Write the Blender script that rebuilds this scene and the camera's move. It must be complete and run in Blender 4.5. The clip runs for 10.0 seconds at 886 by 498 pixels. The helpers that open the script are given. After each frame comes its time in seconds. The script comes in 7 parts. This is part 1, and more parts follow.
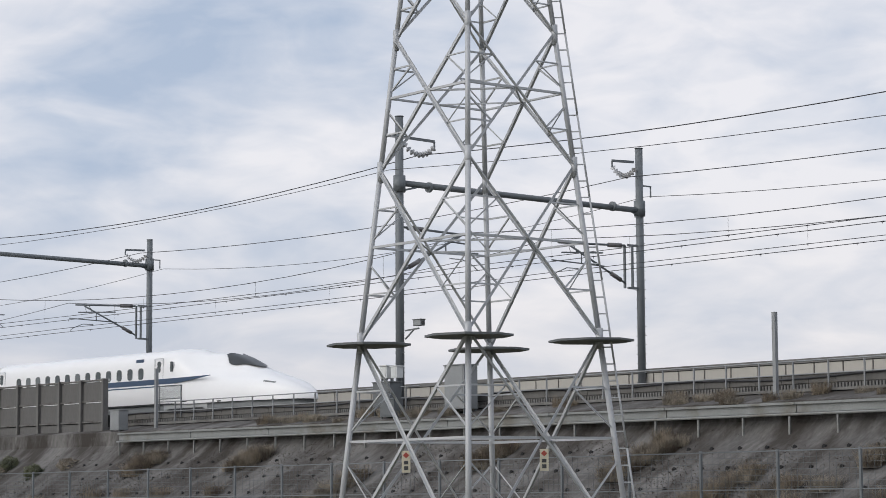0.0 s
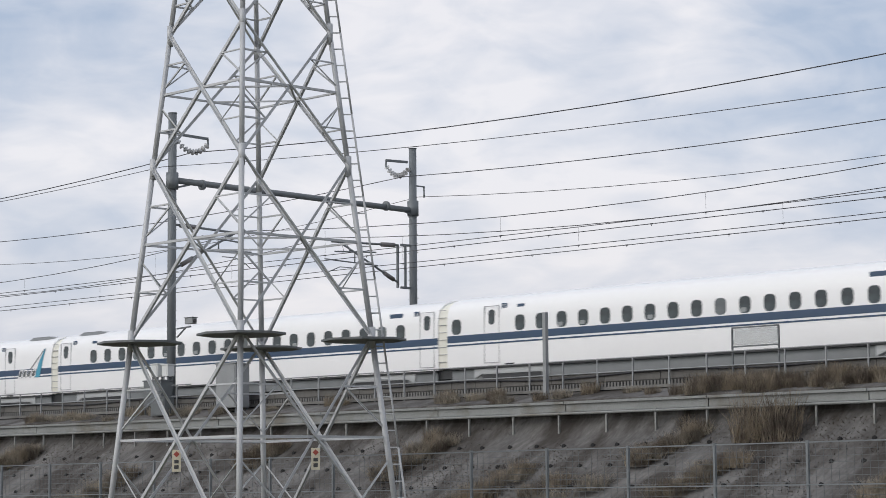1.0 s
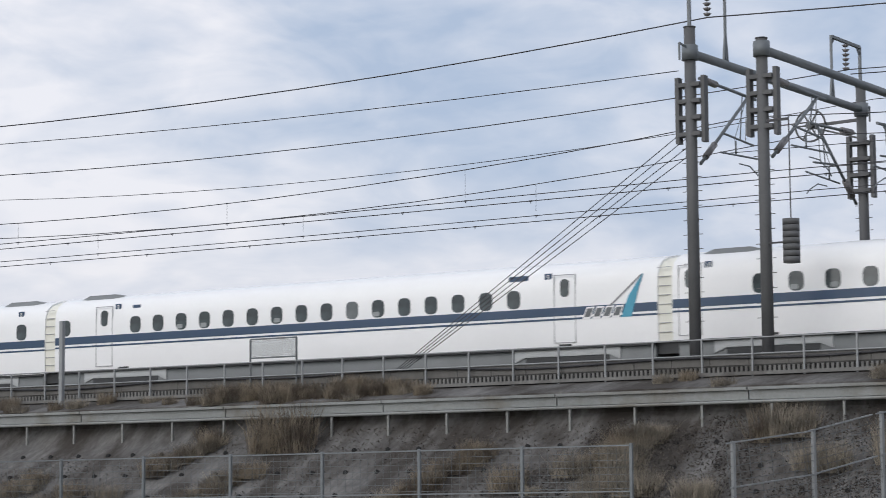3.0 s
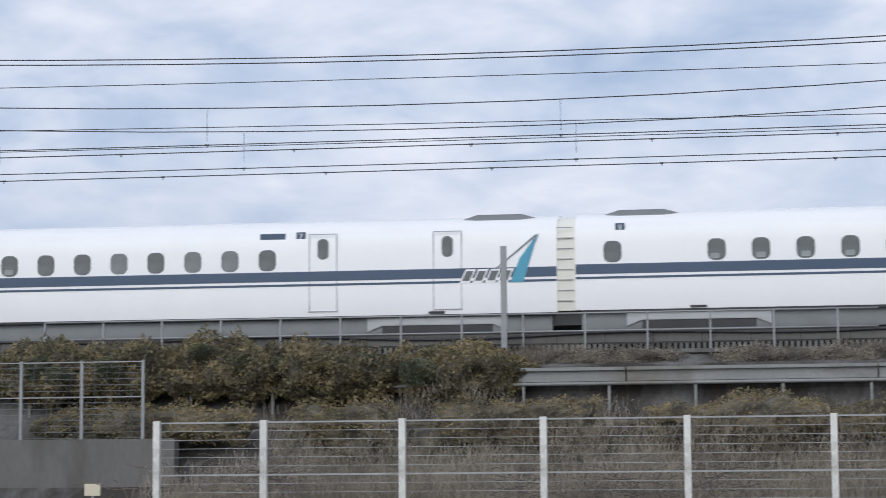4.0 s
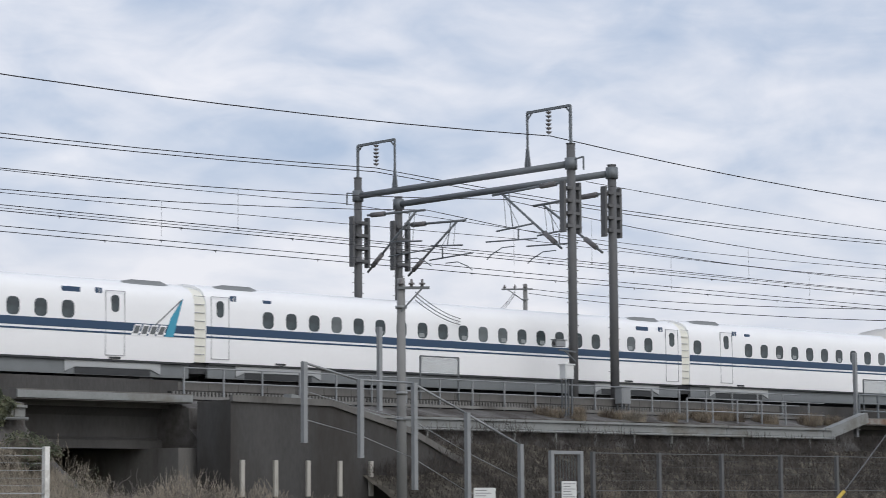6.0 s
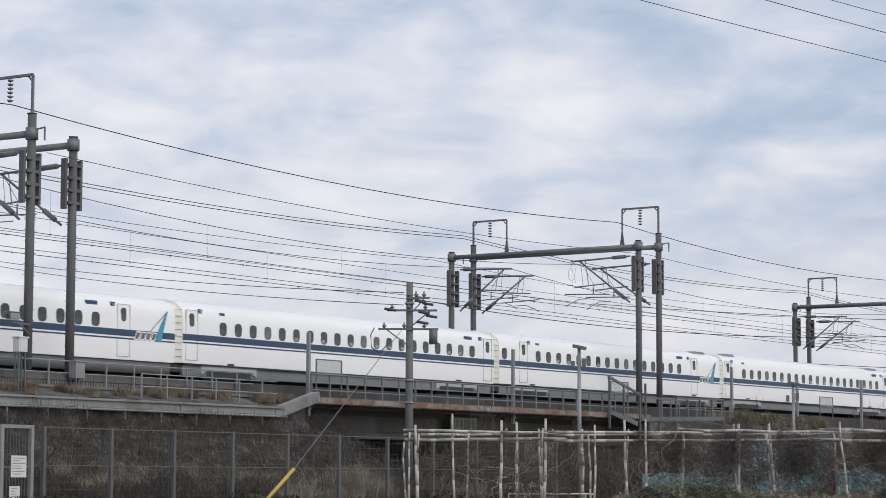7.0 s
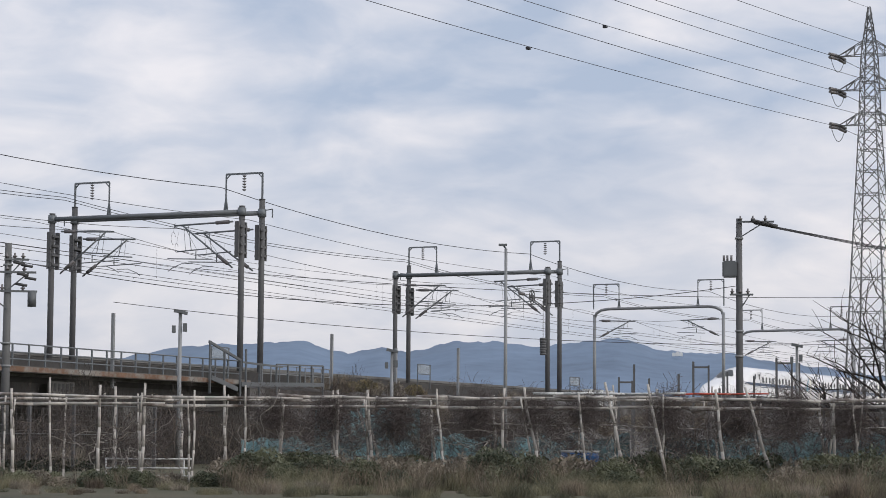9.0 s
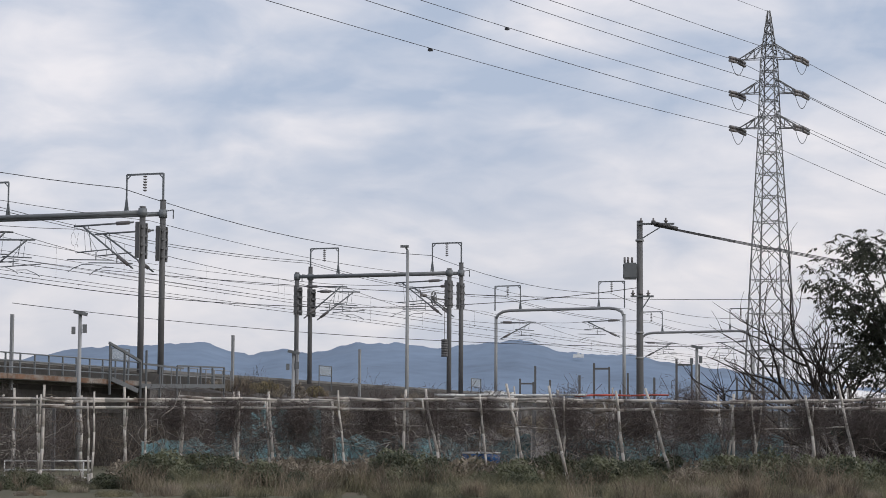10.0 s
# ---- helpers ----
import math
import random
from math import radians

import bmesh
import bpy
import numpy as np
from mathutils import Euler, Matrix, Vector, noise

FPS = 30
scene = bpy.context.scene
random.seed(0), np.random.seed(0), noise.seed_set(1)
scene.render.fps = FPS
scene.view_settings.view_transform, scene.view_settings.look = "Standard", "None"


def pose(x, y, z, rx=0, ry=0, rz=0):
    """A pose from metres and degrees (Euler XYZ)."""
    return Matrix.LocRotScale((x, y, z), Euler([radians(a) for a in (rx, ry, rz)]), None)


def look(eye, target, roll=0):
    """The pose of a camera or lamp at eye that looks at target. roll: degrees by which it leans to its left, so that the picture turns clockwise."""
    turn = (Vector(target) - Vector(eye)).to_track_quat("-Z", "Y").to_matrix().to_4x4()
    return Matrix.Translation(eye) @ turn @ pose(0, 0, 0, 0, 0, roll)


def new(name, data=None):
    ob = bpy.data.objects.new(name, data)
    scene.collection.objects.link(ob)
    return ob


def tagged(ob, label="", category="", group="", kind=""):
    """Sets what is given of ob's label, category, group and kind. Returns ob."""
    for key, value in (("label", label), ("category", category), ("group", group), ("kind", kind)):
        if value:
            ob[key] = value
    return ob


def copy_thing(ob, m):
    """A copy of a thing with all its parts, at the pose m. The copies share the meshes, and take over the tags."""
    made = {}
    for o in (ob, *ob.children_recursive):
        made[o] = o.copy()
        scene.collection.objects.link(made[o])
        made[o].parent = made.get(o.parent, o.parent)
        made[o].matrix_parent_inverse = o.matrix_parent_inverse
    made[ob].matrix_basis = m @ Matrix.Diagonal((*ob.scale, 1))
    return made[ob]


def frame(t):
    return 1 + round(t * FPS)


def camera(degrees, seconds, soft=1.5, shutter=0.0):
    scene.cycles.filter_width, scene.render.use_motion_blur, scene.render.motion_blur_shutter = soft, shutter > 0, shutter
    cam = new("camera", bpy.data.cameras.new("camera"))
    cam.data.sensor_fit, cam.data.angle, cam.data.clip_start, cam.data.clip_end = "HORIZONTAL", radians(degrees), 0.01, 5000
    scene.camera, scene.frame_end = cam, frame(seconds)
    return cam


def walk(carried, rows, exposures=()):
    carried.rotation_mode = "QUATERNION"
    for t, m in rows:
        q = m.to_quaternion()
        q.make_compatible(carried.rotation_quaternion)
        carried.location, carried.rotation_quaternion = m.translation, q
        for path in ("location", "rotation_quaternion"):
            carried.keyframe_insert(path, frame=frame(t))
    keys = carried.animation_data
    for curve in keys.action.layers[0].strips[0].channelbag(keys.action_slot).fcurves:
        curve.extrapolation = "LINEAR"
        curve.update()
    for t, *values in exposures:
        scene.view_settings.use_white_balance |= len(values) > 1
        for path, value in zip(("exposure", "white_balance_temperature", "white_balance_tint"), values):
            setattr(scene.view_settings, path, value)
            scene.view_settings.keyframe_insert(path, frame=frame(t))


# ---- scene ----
cam = camera(21.77, 10.0, soft=0.62, shutter=0.05)

# the camera stands still beside the line and pans: seconds, heading, tilt, lean
EYE = Vector((0, 0, 0.95))
VIEW = [
    (0, 52.026, 6.096, -0.326),
    (0.5, 48.988, 6.044, -0.403),
    (1, 46.361, 6.036, -0.406),
    (1.5, 45.004, 6.065, -0.451),
    (2, 44.098, 6.138, -0.425),
    (2.3, 42.753, 6.184, -0.414),
    (2.5, 41.227, 6.221, -0.437),
    (2.7, 39.005, 6.237, -0.440),
    (3.8, 15.095, 5.994, -0.449),
    (4, 8.829, 5.989, -0.424),
    (4.5, -6.892, 6.064, -0.363),
    (5, -21.413, 6.234, -0.286),
    (5.2, -26.687, 6.267, -0.284),
    (6.3, -50.010, 6.267, -0.230),
    (6.5, -52.883, 6.164, -0.025),
    (6.8, -56.414, 5.949, 0.081),
    (7, -58.259, 5.732, 0.151),
    (7.3, -60.452, 5.394, 0.361),
    (7.5, -61.632, 5.184, 0.538),
    (7.7, -62.615, 5.050, 0.423),
    (8, -63.947, 4.910, 0.251),
    (8.5, -66.030, 4.877, 0.371),
    (9, -68.149, 4.924, 0.398),
    (9.5, -69.807, 4.953, 0.345),
    (10, -70.601, 4.975, 0.314),
]


def aim(heading, tilt):
    h, p = radians(heading), radians(tilt)
    return EYE + Vector((-math.sin(h) * math.cos(p), math.cos(h) * math.cos(p), math.sin(p))) * 10


walk(cam, [(t, look(EYE, aim(h, p), r)) for t, h, p, r in VIEW],
     [(0.0, -0.12, 6500, 10), (2.7, -0.08, 6450, 10), (3.8, -0.13, 6050, 10), (4.5, -0.05, 6100, 10), (5.2, -0.12, 6100, 10), (6.3, -0.12, 6400, 10), (8.0, -0.12, 6500, 11), (10.0, -0.15, 6600, 12)])

# ---- world and sun ----
world = bpy.data.worlds.new("world")
scene.world = world
world.use_nodes = True
wn, wl = world.node_tree.nodes, world.node_tree.links
wn.clear()
w_out = wn.new("ShaderNodeOutputWorld")
w_bg = wn.new("ShaderNodeBackground")
w_sky = wn.new("ShaderNodeTexSky")
w_sky.sky_type, w_sky.sun_disc = "NISHITA", False
w_sky.sun_elevation, w_sky.sun_rotation = radians(38), radians(205)
w_co = wn.new("ShaderNodeTexCoord")
w_sep = wn.new("ShaderNodeSeparateXYZ")
wl.new(w_co.outputs["Generated"], w_sep.inputs[0])


def wmath(op, a, b=None):
    n = wn.new("ShaderNodeMath")
    n.operation = op
    for i, v in enumerate((a, b)):
        if v is None:
            continue
        if isinstance(v, (int, float)):
            n.inputs[i].default_value = v
        else:
            wl.new(v, n.inputs[i])
    return n.outputs[0]


# cloud layer: heaped clouds, a little flattened, their scale shrinking towards the horizon
w_up = wmath("MAXIMUM", w_sep.outputs[2], 0.0)
w_com = wn.new("ShaderNodeCombineXYZ")
wl.new(w_sep.outputs[0], w_com.inputs[0])
wl.new(w_sep.outputs[1], w_com.inputs[1])
wl.new(wmath("MULTIPLY", wmath("POWER", w_up, 0.8), 2.1), w_com.inputs[2])


def wnoise(scale, detail, rough, dist):
    n = wn.new("ShaderNodeTexNoise")
    n.inputs["Scale"].default_value, n.inputs["Detail"].default_value = scale, detail
    n.inputs["Roughness"].default_value, n.inputs["Distortion"].default_value = rough, dist
    wl.new(w_com.outputs[0], n.inputs["Vector"])
    return n.outputs["Fac"]


def wramp(fac, stops):
    n = wn.new("ShaderNodeValToRGB")
    e = n.color_ramp.elements
    while len(e) < len(stops):
        e.new(0.5)
    for el, (p, c) in zip(e, stops):
        el.position, el.color = p, (*c, 1)
    wl.new(fac, n.inputs[0])
    return n.outputs[0]


w_f = wmath("ADD", wmath("MULTIPLY", wnoise(5.2, 4, 0.5, 0.4), 0.5), wmath("ADD", wmath("MULTIPLY", wnoise(13.0, 5, 0.5, 0.7), 0.34), wmath("MULTIPLY", wnoise(31.0, 4, 0.5, 0.5), 0.16)))
w_cloud = wramp(w_f, [(0.385, (0.44, 0.525, 0.67)), (0.455, (0.56, 0.62, 0.735)), (0.515, (0.69, 0.72, 0.80)), (0.60, (0.87, 0.86, 0.895))])
w_skys = wn.new("ShaderNodeVectorMath")
w_skys.operation = "SCALE"
w_skys.inputs["Scale"].default_value = 0.1
wl.new(w_sky.outputs[0], w_skys.inputs[0])
w_mix = wn.new("ShaderNodeMix")
w_mix.data_type = "RGBA"
w_mix.inputs["Factor"].default_value = 0.9
wl.new(w_skys.outputs[0], w_mix.inputs["A"])
# a warm haze low in the cloud
w_low = wmath("MULTIPLY", wmath("MAXIMUM", wmath("SUBTRACT", 1.0, wmath("MULTIPLY", w_sep.outputs[2], 6.5)), 0.0), wnoise(1.1, 3, 0.5, 0.2))
w_tint = wn.new("ShaderNodeMix")
w_tint.data_type = "RGBA"
wl.new(w_low, w_tint.inputs["Factor"])
wl.new(w_cloud, w_tint.inputs["A"])
w_tint.inputs["B"].default_value = (0.82, 0.76, 0.76, 1)
wl.new(w_tint.outputs["Result"], w_mix.inputs["B"])
wl.new(w_mix.outputs["Result"], w_bg.inputs["Color"])
w_bg.inputs["Strength"].default_value = 1.12
wl.new(w_bg.outputs[0], w_out.inputs[0])

sun = new("sun", bpy.data.lights.new("sun", "SUN"))
sun.data.energy, sun.data.angle, sun.data.color = 1.75, radians(60), (1.0, 0.96, 0.9)
sun.matrix_world = look((0, 0, 50), (8, 40, 27))
tagged(sun, kind="structure")

# ---- materials ----
def material(name, color, rough=0.6, metal=0.0, vary=0.12, scale=3.0, grain=40.0, bump=0.15, stain=None, stain_amount=0.0, stretch=(1, 1, 1), emit=0.0):
    """Base colour with broad and fine variation, an optional stain colour in patches, and fine relief."""
    m = bpy.data.materials.new(name)
    m.use_nodes = True
    n, l = m.node_tree.nodes, m.node_tree.links
    b = n["Principled BSDF"]
    b.inputs["Roughness"].default_value, b.inputs["Metallic"].default_value = rough, metal
    co = n.new("ShaderNodeTexCoord")
    mp = n.new("ShaderNodeMapping")
    mp.inputs["Scale"].default_value = stretch
    l.new(co.outputs["Object"], mp.inputs[0])
    big, small = n.new("ShaderNodeTexNoise"), n.new("ShaderNodeTexNoise")
    for k, s, d in ((big, scale, 6), (small, grain, 3)):
        k.inputs["Scale"].default_value, k.inputs["Detail"].default_value = s, d
        l.new(mp.outputs[0], k.inputs["Vector"])
    mixf = n.new("ShaderNodeMix")
    mixf.inputs["Factor"].default_value = 0.35
    l.new(big.outputs["Fac"], mixf.inputs["A"])
    l.new(small.outputs["Fac"], mixf.inputs["B"])
    rmp = n.new("ShaderNodeValToRGB")
    lo, hi = rmp.color_ramp.elements
    lo.position, hi.position = 0.3, 0.7
    lo.color = (*[max(0, c * (1 - vary)) for c in color], 1)
    hi.color = (*[min(1, c * (1 + vary)) for c in color], 1)
    l.new(mixf.outputs[0], rmp.inputs[0])
    out = rmp.outputs[0]
    if stain:
        sn = n.new("ShaderNodeTexNoise")
        sn.inputs["Scale"].default_value, sn.inputs["Detail"].default_value = scale * 0.6, 8
        sn.inputs["Roughness"].default_value = 0.65
        l.new(mp.outputs[0], sn.inputs["Vector"])
        sr = n.new("ShaderNodeMapRange")
        sr.inputs["From Min"].default_value, sr.inputs["From Max"].default_value = 0.62 - 0.3 * stain_amount, 0.72 - 0.2 * stain_amount
        l.new(sn.outputs["Fac"], sr.inputs["Value"])
        mx = n.new("ShaderNodeMix")
        mx.data_type = "RGBA"
        l.new(sr.outputs[0], mx.inputs["Factor"])
        l.new(out, mx.inputs["A"])
        mx.inputs["B"].default_value = (*stain, 1)
        out = mx.outputs["Result"]
    l.new(out, b.inputs["Base Color"])
    if bump:
        bp = n.new("ShaderNodeBump")
        bp.inputs["Strength"].default_value, bp.inputs["Distance"].default_value = bump, 0.02
        l.new(small.outputs["Fac"], bp.inputs["Height"])
        l.new(bp.outputs[0], b.inputs["Normal"])
    # glow in the surface's own colour, used to paint haze on the hills
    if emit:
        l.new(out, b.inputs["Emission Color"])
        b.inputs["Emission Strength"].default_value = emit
    return m


def leaf_material(name, dark, light, rough=0.7):
    """Leaves and stalks: colour by island and by broad patches."""
    m = bpy.data.materials.new(name)
    m.use_nodes = True
    n, l = m.node_tree.nodes, m.node_tree.links
    b = n["Principled BSDF"]
    b.inputs["Roughness"].default_value = rough
    g = n.new("ShaderNodeNewGeometry")
    o = n.new("ShaderNodeObjectInfo")
    t = n.new("ShaderNodeTexNoise")
    t.inputs["Scale"].default_value, t.inputs["Detail"].default_value = 1.9, 3
    l.new(g.outputs["Position"], t.inputs["Vector"])
    a = n.new("ShaderNodeMath")
    a.operation = "MULTIPLY_ADD"
    l.new(g.outputs["Random Per Island"], a.inputs[0])
    a.inputs[1].default_value = 0.17
    c = n.new("ShaderNodeMath")
    c.operation = "MULTIPLY_ADD"
    l.new(t.outputs["Fac"], c.inputs[0])
    c.inputs[1].default_value, c.inputs[2].default_value = 2.4, -0.72
    l.new(c.outputs[0], a.inputs[2])
    a2 = n.new("ShaderNodeMath")
    a2.operation = "MULTIPLY_ADD"
    l.new(o.outputs["Random"], a2.inputs[0])
    a2.inputs[1].default_value = 0.3
    l.new(a.outputs[0], a2.inputs[2])
    r = n.new("ShaderNodeValToRGB")
    lo, hi = r.color_ramp.elements
    lo.position, hi.position, lo.color, hi.color = 0.48, 1.1, (*dark, 1), (*light, 1)
    hi.position = 0.96
    l.new(a2.outputs[0], r.inputs[0])
    l.new(r.outputs[0], b.inputs["Base Color"])
    # thin leaves let some light through
    thin, mix = n.new("ShaderNodeBsdfTranslucent"), n.new("ShaderNodeMixShader")
    mix.inputs[0].default_value = 0.3
    l.new(r.outputs[0], thin.inputs["Color"])
    l.new(b.outputs[0], mix.inputs[1])
    l.new(thin.outputs[0], mix.inputs[2])
    l.new(mix.outputs[0], n["Material Output"].inputs["Surface"])
    return m


M = {
    "train_white": material("train_white", (0.83, 0.83, 0.83), 0.25, vary=0.02, scale=0.7, grain=8, bump=0.0),
    "train_blue": material("train_blue", (0.027, 0.060, 0.117), 0.35, vary=0.05, bump=0),
    "train_grey": material("train_grey", (0.13, 0.14, 0.142), 0.45, vary=0.15, scale=1.5, bump=0.05),
    "cover_grey": material("cover_grey", (0.20, 0.21, 0.21), 0.5, vary=0.12, scale=1.0, bump=0.05),
    "cover_beige": material("cover_beige", (0.55, 0.53, 0.49), 0.5, vary=0.08, scale=1.0, bump=0.05),
    "under_dark": material("under_dark", (0.03, 0.032, 0.034), 0.6, vary=0.3, bump=0.1),
    "window_glass": material("window_glass", (0.05, 0.062, 0.066), 0.12, vary=0.5, scale=0.9, grain=3, bump=0),
    "window_blind": material("window_blind", (0.12, 0.135, 0.14), 0.2, vary=0.3, scale=0.9, grain=3, bump=0),
    "bogie_cover": material("bogie_cover", (0.32, 0.33, 0.33), 0.45, vary=0.08, scale=1.5, bump=0.03),
    "seat_cover": material("seat_cover", (0.24, 0.26, 0.26), 0.4, vary=0.2, scale=2.0, bump=0),
    "seam": material("seam", (0.35, 0.35, 0.36), 0.5, bump=0),
    "bellows": material("bellows", (0.72, 0.71, 0.63), 0.5, vary=0.06, bump=0.05),
    "teal": material("teal", (0.05, 0.28, 0.40), 0.35, vary=0.2, scale=1.2, bump=0),
    "galv": material("galv", (0.255, 0.265, 0.27), 0.5, 0.15, vary=0.14, scale=2.0, grain=30, bump=0.08),
    "mesh_pale": material("mesh_pale", (0.3, 0.31, 0.31), 0.5, 0.1, vary=0.2, scale=2.0, grain=30, bump=0.05),
    "galv_dark": material("galv_dark", (0.13, 0.14, 0.145), 0.55, 0.2, vary=0.15, scale=2.0, grain=30, bump=0.08),
    "pylon_steel": material("pylon_steel", (0.46, 0.47, 0.48), 0.5, 0.1, vary=0.12, scale=1.5, grain=25, bump=0.06),
    "gantry_steel": material("gantry_steel", (0.16, 0.175, 0.185), 0.55, 0.2, vary=0.15, scale=1.2, grain=20, bump=0.08),
    "gantry_dark": material("gantry_dark", (0.105, 0.106, 0.108), 0.7, 0.05, vary=0.18, scale=1.2, grain=20, bump=0.12),
    "pole_concrete": material("pole_concrete", (0.20, 0.20, 0.195), 0.8, vary=0.12, scale=1.5, grain=40, bump=0.15),
    "pole_grey": material("pole_grey", (0.135, 0.137, 0.135), 0.8, vary=0.15, scale=1.5, grain=40, bump=0.15),
    "insulator": material("insulator", (0.16, 0.15, 0.15), 0.25, vary=0.1, bump=0),
    "insulator_white": material("insulator_white", (0.5, 0.5, 0.5), 0.25, vary=0.1, bump=0),
    "wire": material("wire", (0.05, 0.05, 0.055), 0.5, 0.3, vary=0.1, bump=0),
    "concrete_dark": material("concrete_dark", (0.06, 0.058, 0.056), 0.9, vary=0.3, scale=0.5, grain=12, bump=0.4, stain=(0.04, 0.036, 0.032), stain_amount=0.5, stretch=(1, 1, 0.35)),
    "concrete": material("concrete", (0.135, 0.13, 0.122), 0.85, vary=0.2, scale=0.8, grain=15, bump=0.3, stain=(0.08, 0.075, 0.068), stain_amount=0.4, stretch=(1, 1, 0.3)),
    "panel_beige": material("panel_beige", (0.42, 0.40, 0.36), 0.8, vary=0.08, scale=0.8, grain=12, bump=0.15, stain=(0.25, 0.24, 0.21), stain_amount=0.2),
    "coping": material("coping", (0.17, 0.168, 0.16), 0.85, vary=0.2, scale=0.6, grain=14, bump=0.25, stain=(0.09, 0.085, 0.078), stain_amount=0.4),
    "barrier_steel": material("barrier_steel", (0.15, 0.147, 0.14), 0.7, 0.1, vary=0.2, scale=1.2, grain=14, bump=0.15, stain=(0.06, 0.05, 0.043), stain_amount=0.5, stretch=(1, 1, 0.4)),
    "barrier": material("barrier", (0.12, 0.117, 0.113), 0.8, vary=0.25, scale=0.7, grain=14, bump=0.25, stain=(0.05, 0.04, 0.035), stain_amount=0.4, stretch=(1, 1, 0.3)),
    "duct": material("duct", (0.235, 0.245, 0.24), 0.6, 0.15, vary=0.18, scale=0.7, grain=14, bump=0.15, stain=(0.16, 0.15, 0.13), stain_amount=0.35),
    "ballast": material("ballast", (0.10, 0.09, 0.08), 0.95, vary=0.4, scale=2.0, grain=25, bump=1.0),
    "slope": material("slope", (0.128, 0.123, 0.118), 0.95, vary=0.55, scale=1.0, grain=9, bump=0.8, stain=(0.04, 0.034, 0.029), stain_amount=0.66, stretch=(1, 0.45, 0.45)),
    "field": material("field", (0.07, 0.068, 0.035), 0.95, vary=0.4, scale=0.15, grain=4, bump=0.5, stain=(0.10, 0.08, 0.05), stain_amount=0.4),
    "rust": material("rust", (0.16, 0.09, 0.055), 0.85, vary=0.35, scale=1.5, grain=20, bump=0.3, stain=(0.25, 0.24, 0.22), stain_amount=0.6),
    "sign_white": material("sign_white", (0.62, 0.63, 0.62), 0.5, vary=0.06, scale=2, bump=0),
    "sign_cream": material("sign_cream", (0.6, 0.55, 0.42), 0.5, vary=0.06, scale=2, bump=0),
    "ink": material("ink", (0.05, 0.05, 0.05), 0.6, bump=0),
    # pylon steel again, darkened to paint in the far tower's backlit look
    "tower_steel_backlit": material("tower_steel_backlit", (0.17, 0.175, 0.18), 0.6, 0.1, vary=0.12, scale=1.5, grain=25, bump=0.05),
    "windscreen": material("windscreen", (0.025, 0.028, 0.03), 0.3, vary=0.2, bump=0),
    # near-black, paints the shade inside slots and weep holes
    "hole_shade": material("hole_shade", (0.008, 0.008, 0.008), 0.9, bump=0),
    "ink_soft": material("ink_soft", (0.22, 0.22, 0.22), 0.6, bump=0),
    "ink_red": material("ink_red", (0.35, 0.06, 0.04), 0.6, bump=0),
    "pale_stem": material("pale_stem", (0.36, 0.33, 0.29), 0.8, vary=0.3, scale=3, bump=0.1),
    "bamboo": material("bamboo", (0.5, 0.47, 0.43), 0.7, vary=0.3, scale=2.0, grain=20, bump=0.2, stain=(0.14, 0.11, 0.09), stain_amount=0.4),
    "vine": material("vine", (0.105, 0.087, 0.08), 0.9, vary=0.4, scale=3, bump=0.2),
    "tarp": material("tarp", (0.18, 0.34, 0.36), 0.5, vary=0.4, scale=0.9, grain=6, bump=0.3, stain=(0.04, 0.07, 0.07), stain_amount=0.5),
    "blue_plastic": material("blue_plastic", (0.03, 0.13, 0.36), 0.4, vary=0.15, bump=0),
    "yellow": material("yellow", (0.50, 0.36, 0.06), 0.5, vary=0.15, bump=0),
    "red_paint": material("red_paint", (0.45, 0.07, 0.04), 0.5, vary=0.15, bump=0),
    "post_white": material("post_white", (0.66, 0.65, 0.62), 0.85, vary=0.18, scale=2.5, grain=25, bump=0.3, stain=(0.22, 0.2, 0.17), stain_amount=0.5, stretch=(1, 1, 0.5)),
    "dry_stem": material("dry_stem", (0.16, 0.13, 0.105), 0.9, vary=0.3, scale=3, bump=0.1),
    "bark": material("bark", (0.035, 0.028, 0.024), 0.9, vary=0.3, scale=6, bump=0.4),
    # distance haze put into the colour: blue tint plus a glow of its own
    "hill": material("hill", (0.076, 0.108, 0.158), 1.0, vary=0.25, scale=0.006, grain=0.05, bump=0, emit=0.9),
    "leaf_green": leaf_material("leaf_green", (0.075, 0.088, 0.058), (0.19, 0.20, 0.125)),
    "leaf_autumn": leaf_material("leaf_autumn", (0.12, 0.108, 0.066), (0.31, 0.25, 0.13)),
    "grass_dry": leaf_material("grass_dry", (0.105, 0.085, 0.065), (0.29, 0.24, 0.175)),
    "grass_green": leaf_material("grass_green", (0.08, 0.082, 0.052), (0.26, 0.24, 0.15)),
    "weed_brown": leaf_material("weed_brown", (0.17, 0.15, 0.12), (0.345, 0.30, 0.235)),
    "weed_dark": leaf_material("weed_dark", (0.042, 0.036, 0.032), (0.105, 0.09, 0.076)),
    "undergrowth": leaf_material("undergrowth", (0.10, 0.09, 0.073), (0.22, 0.197, 0.155), 0.95),
    "leaf_dark": leaf_material("leaf_dark", (0.012, 0.016, 0.011), (0.05, 0.055, 0.035)),
}

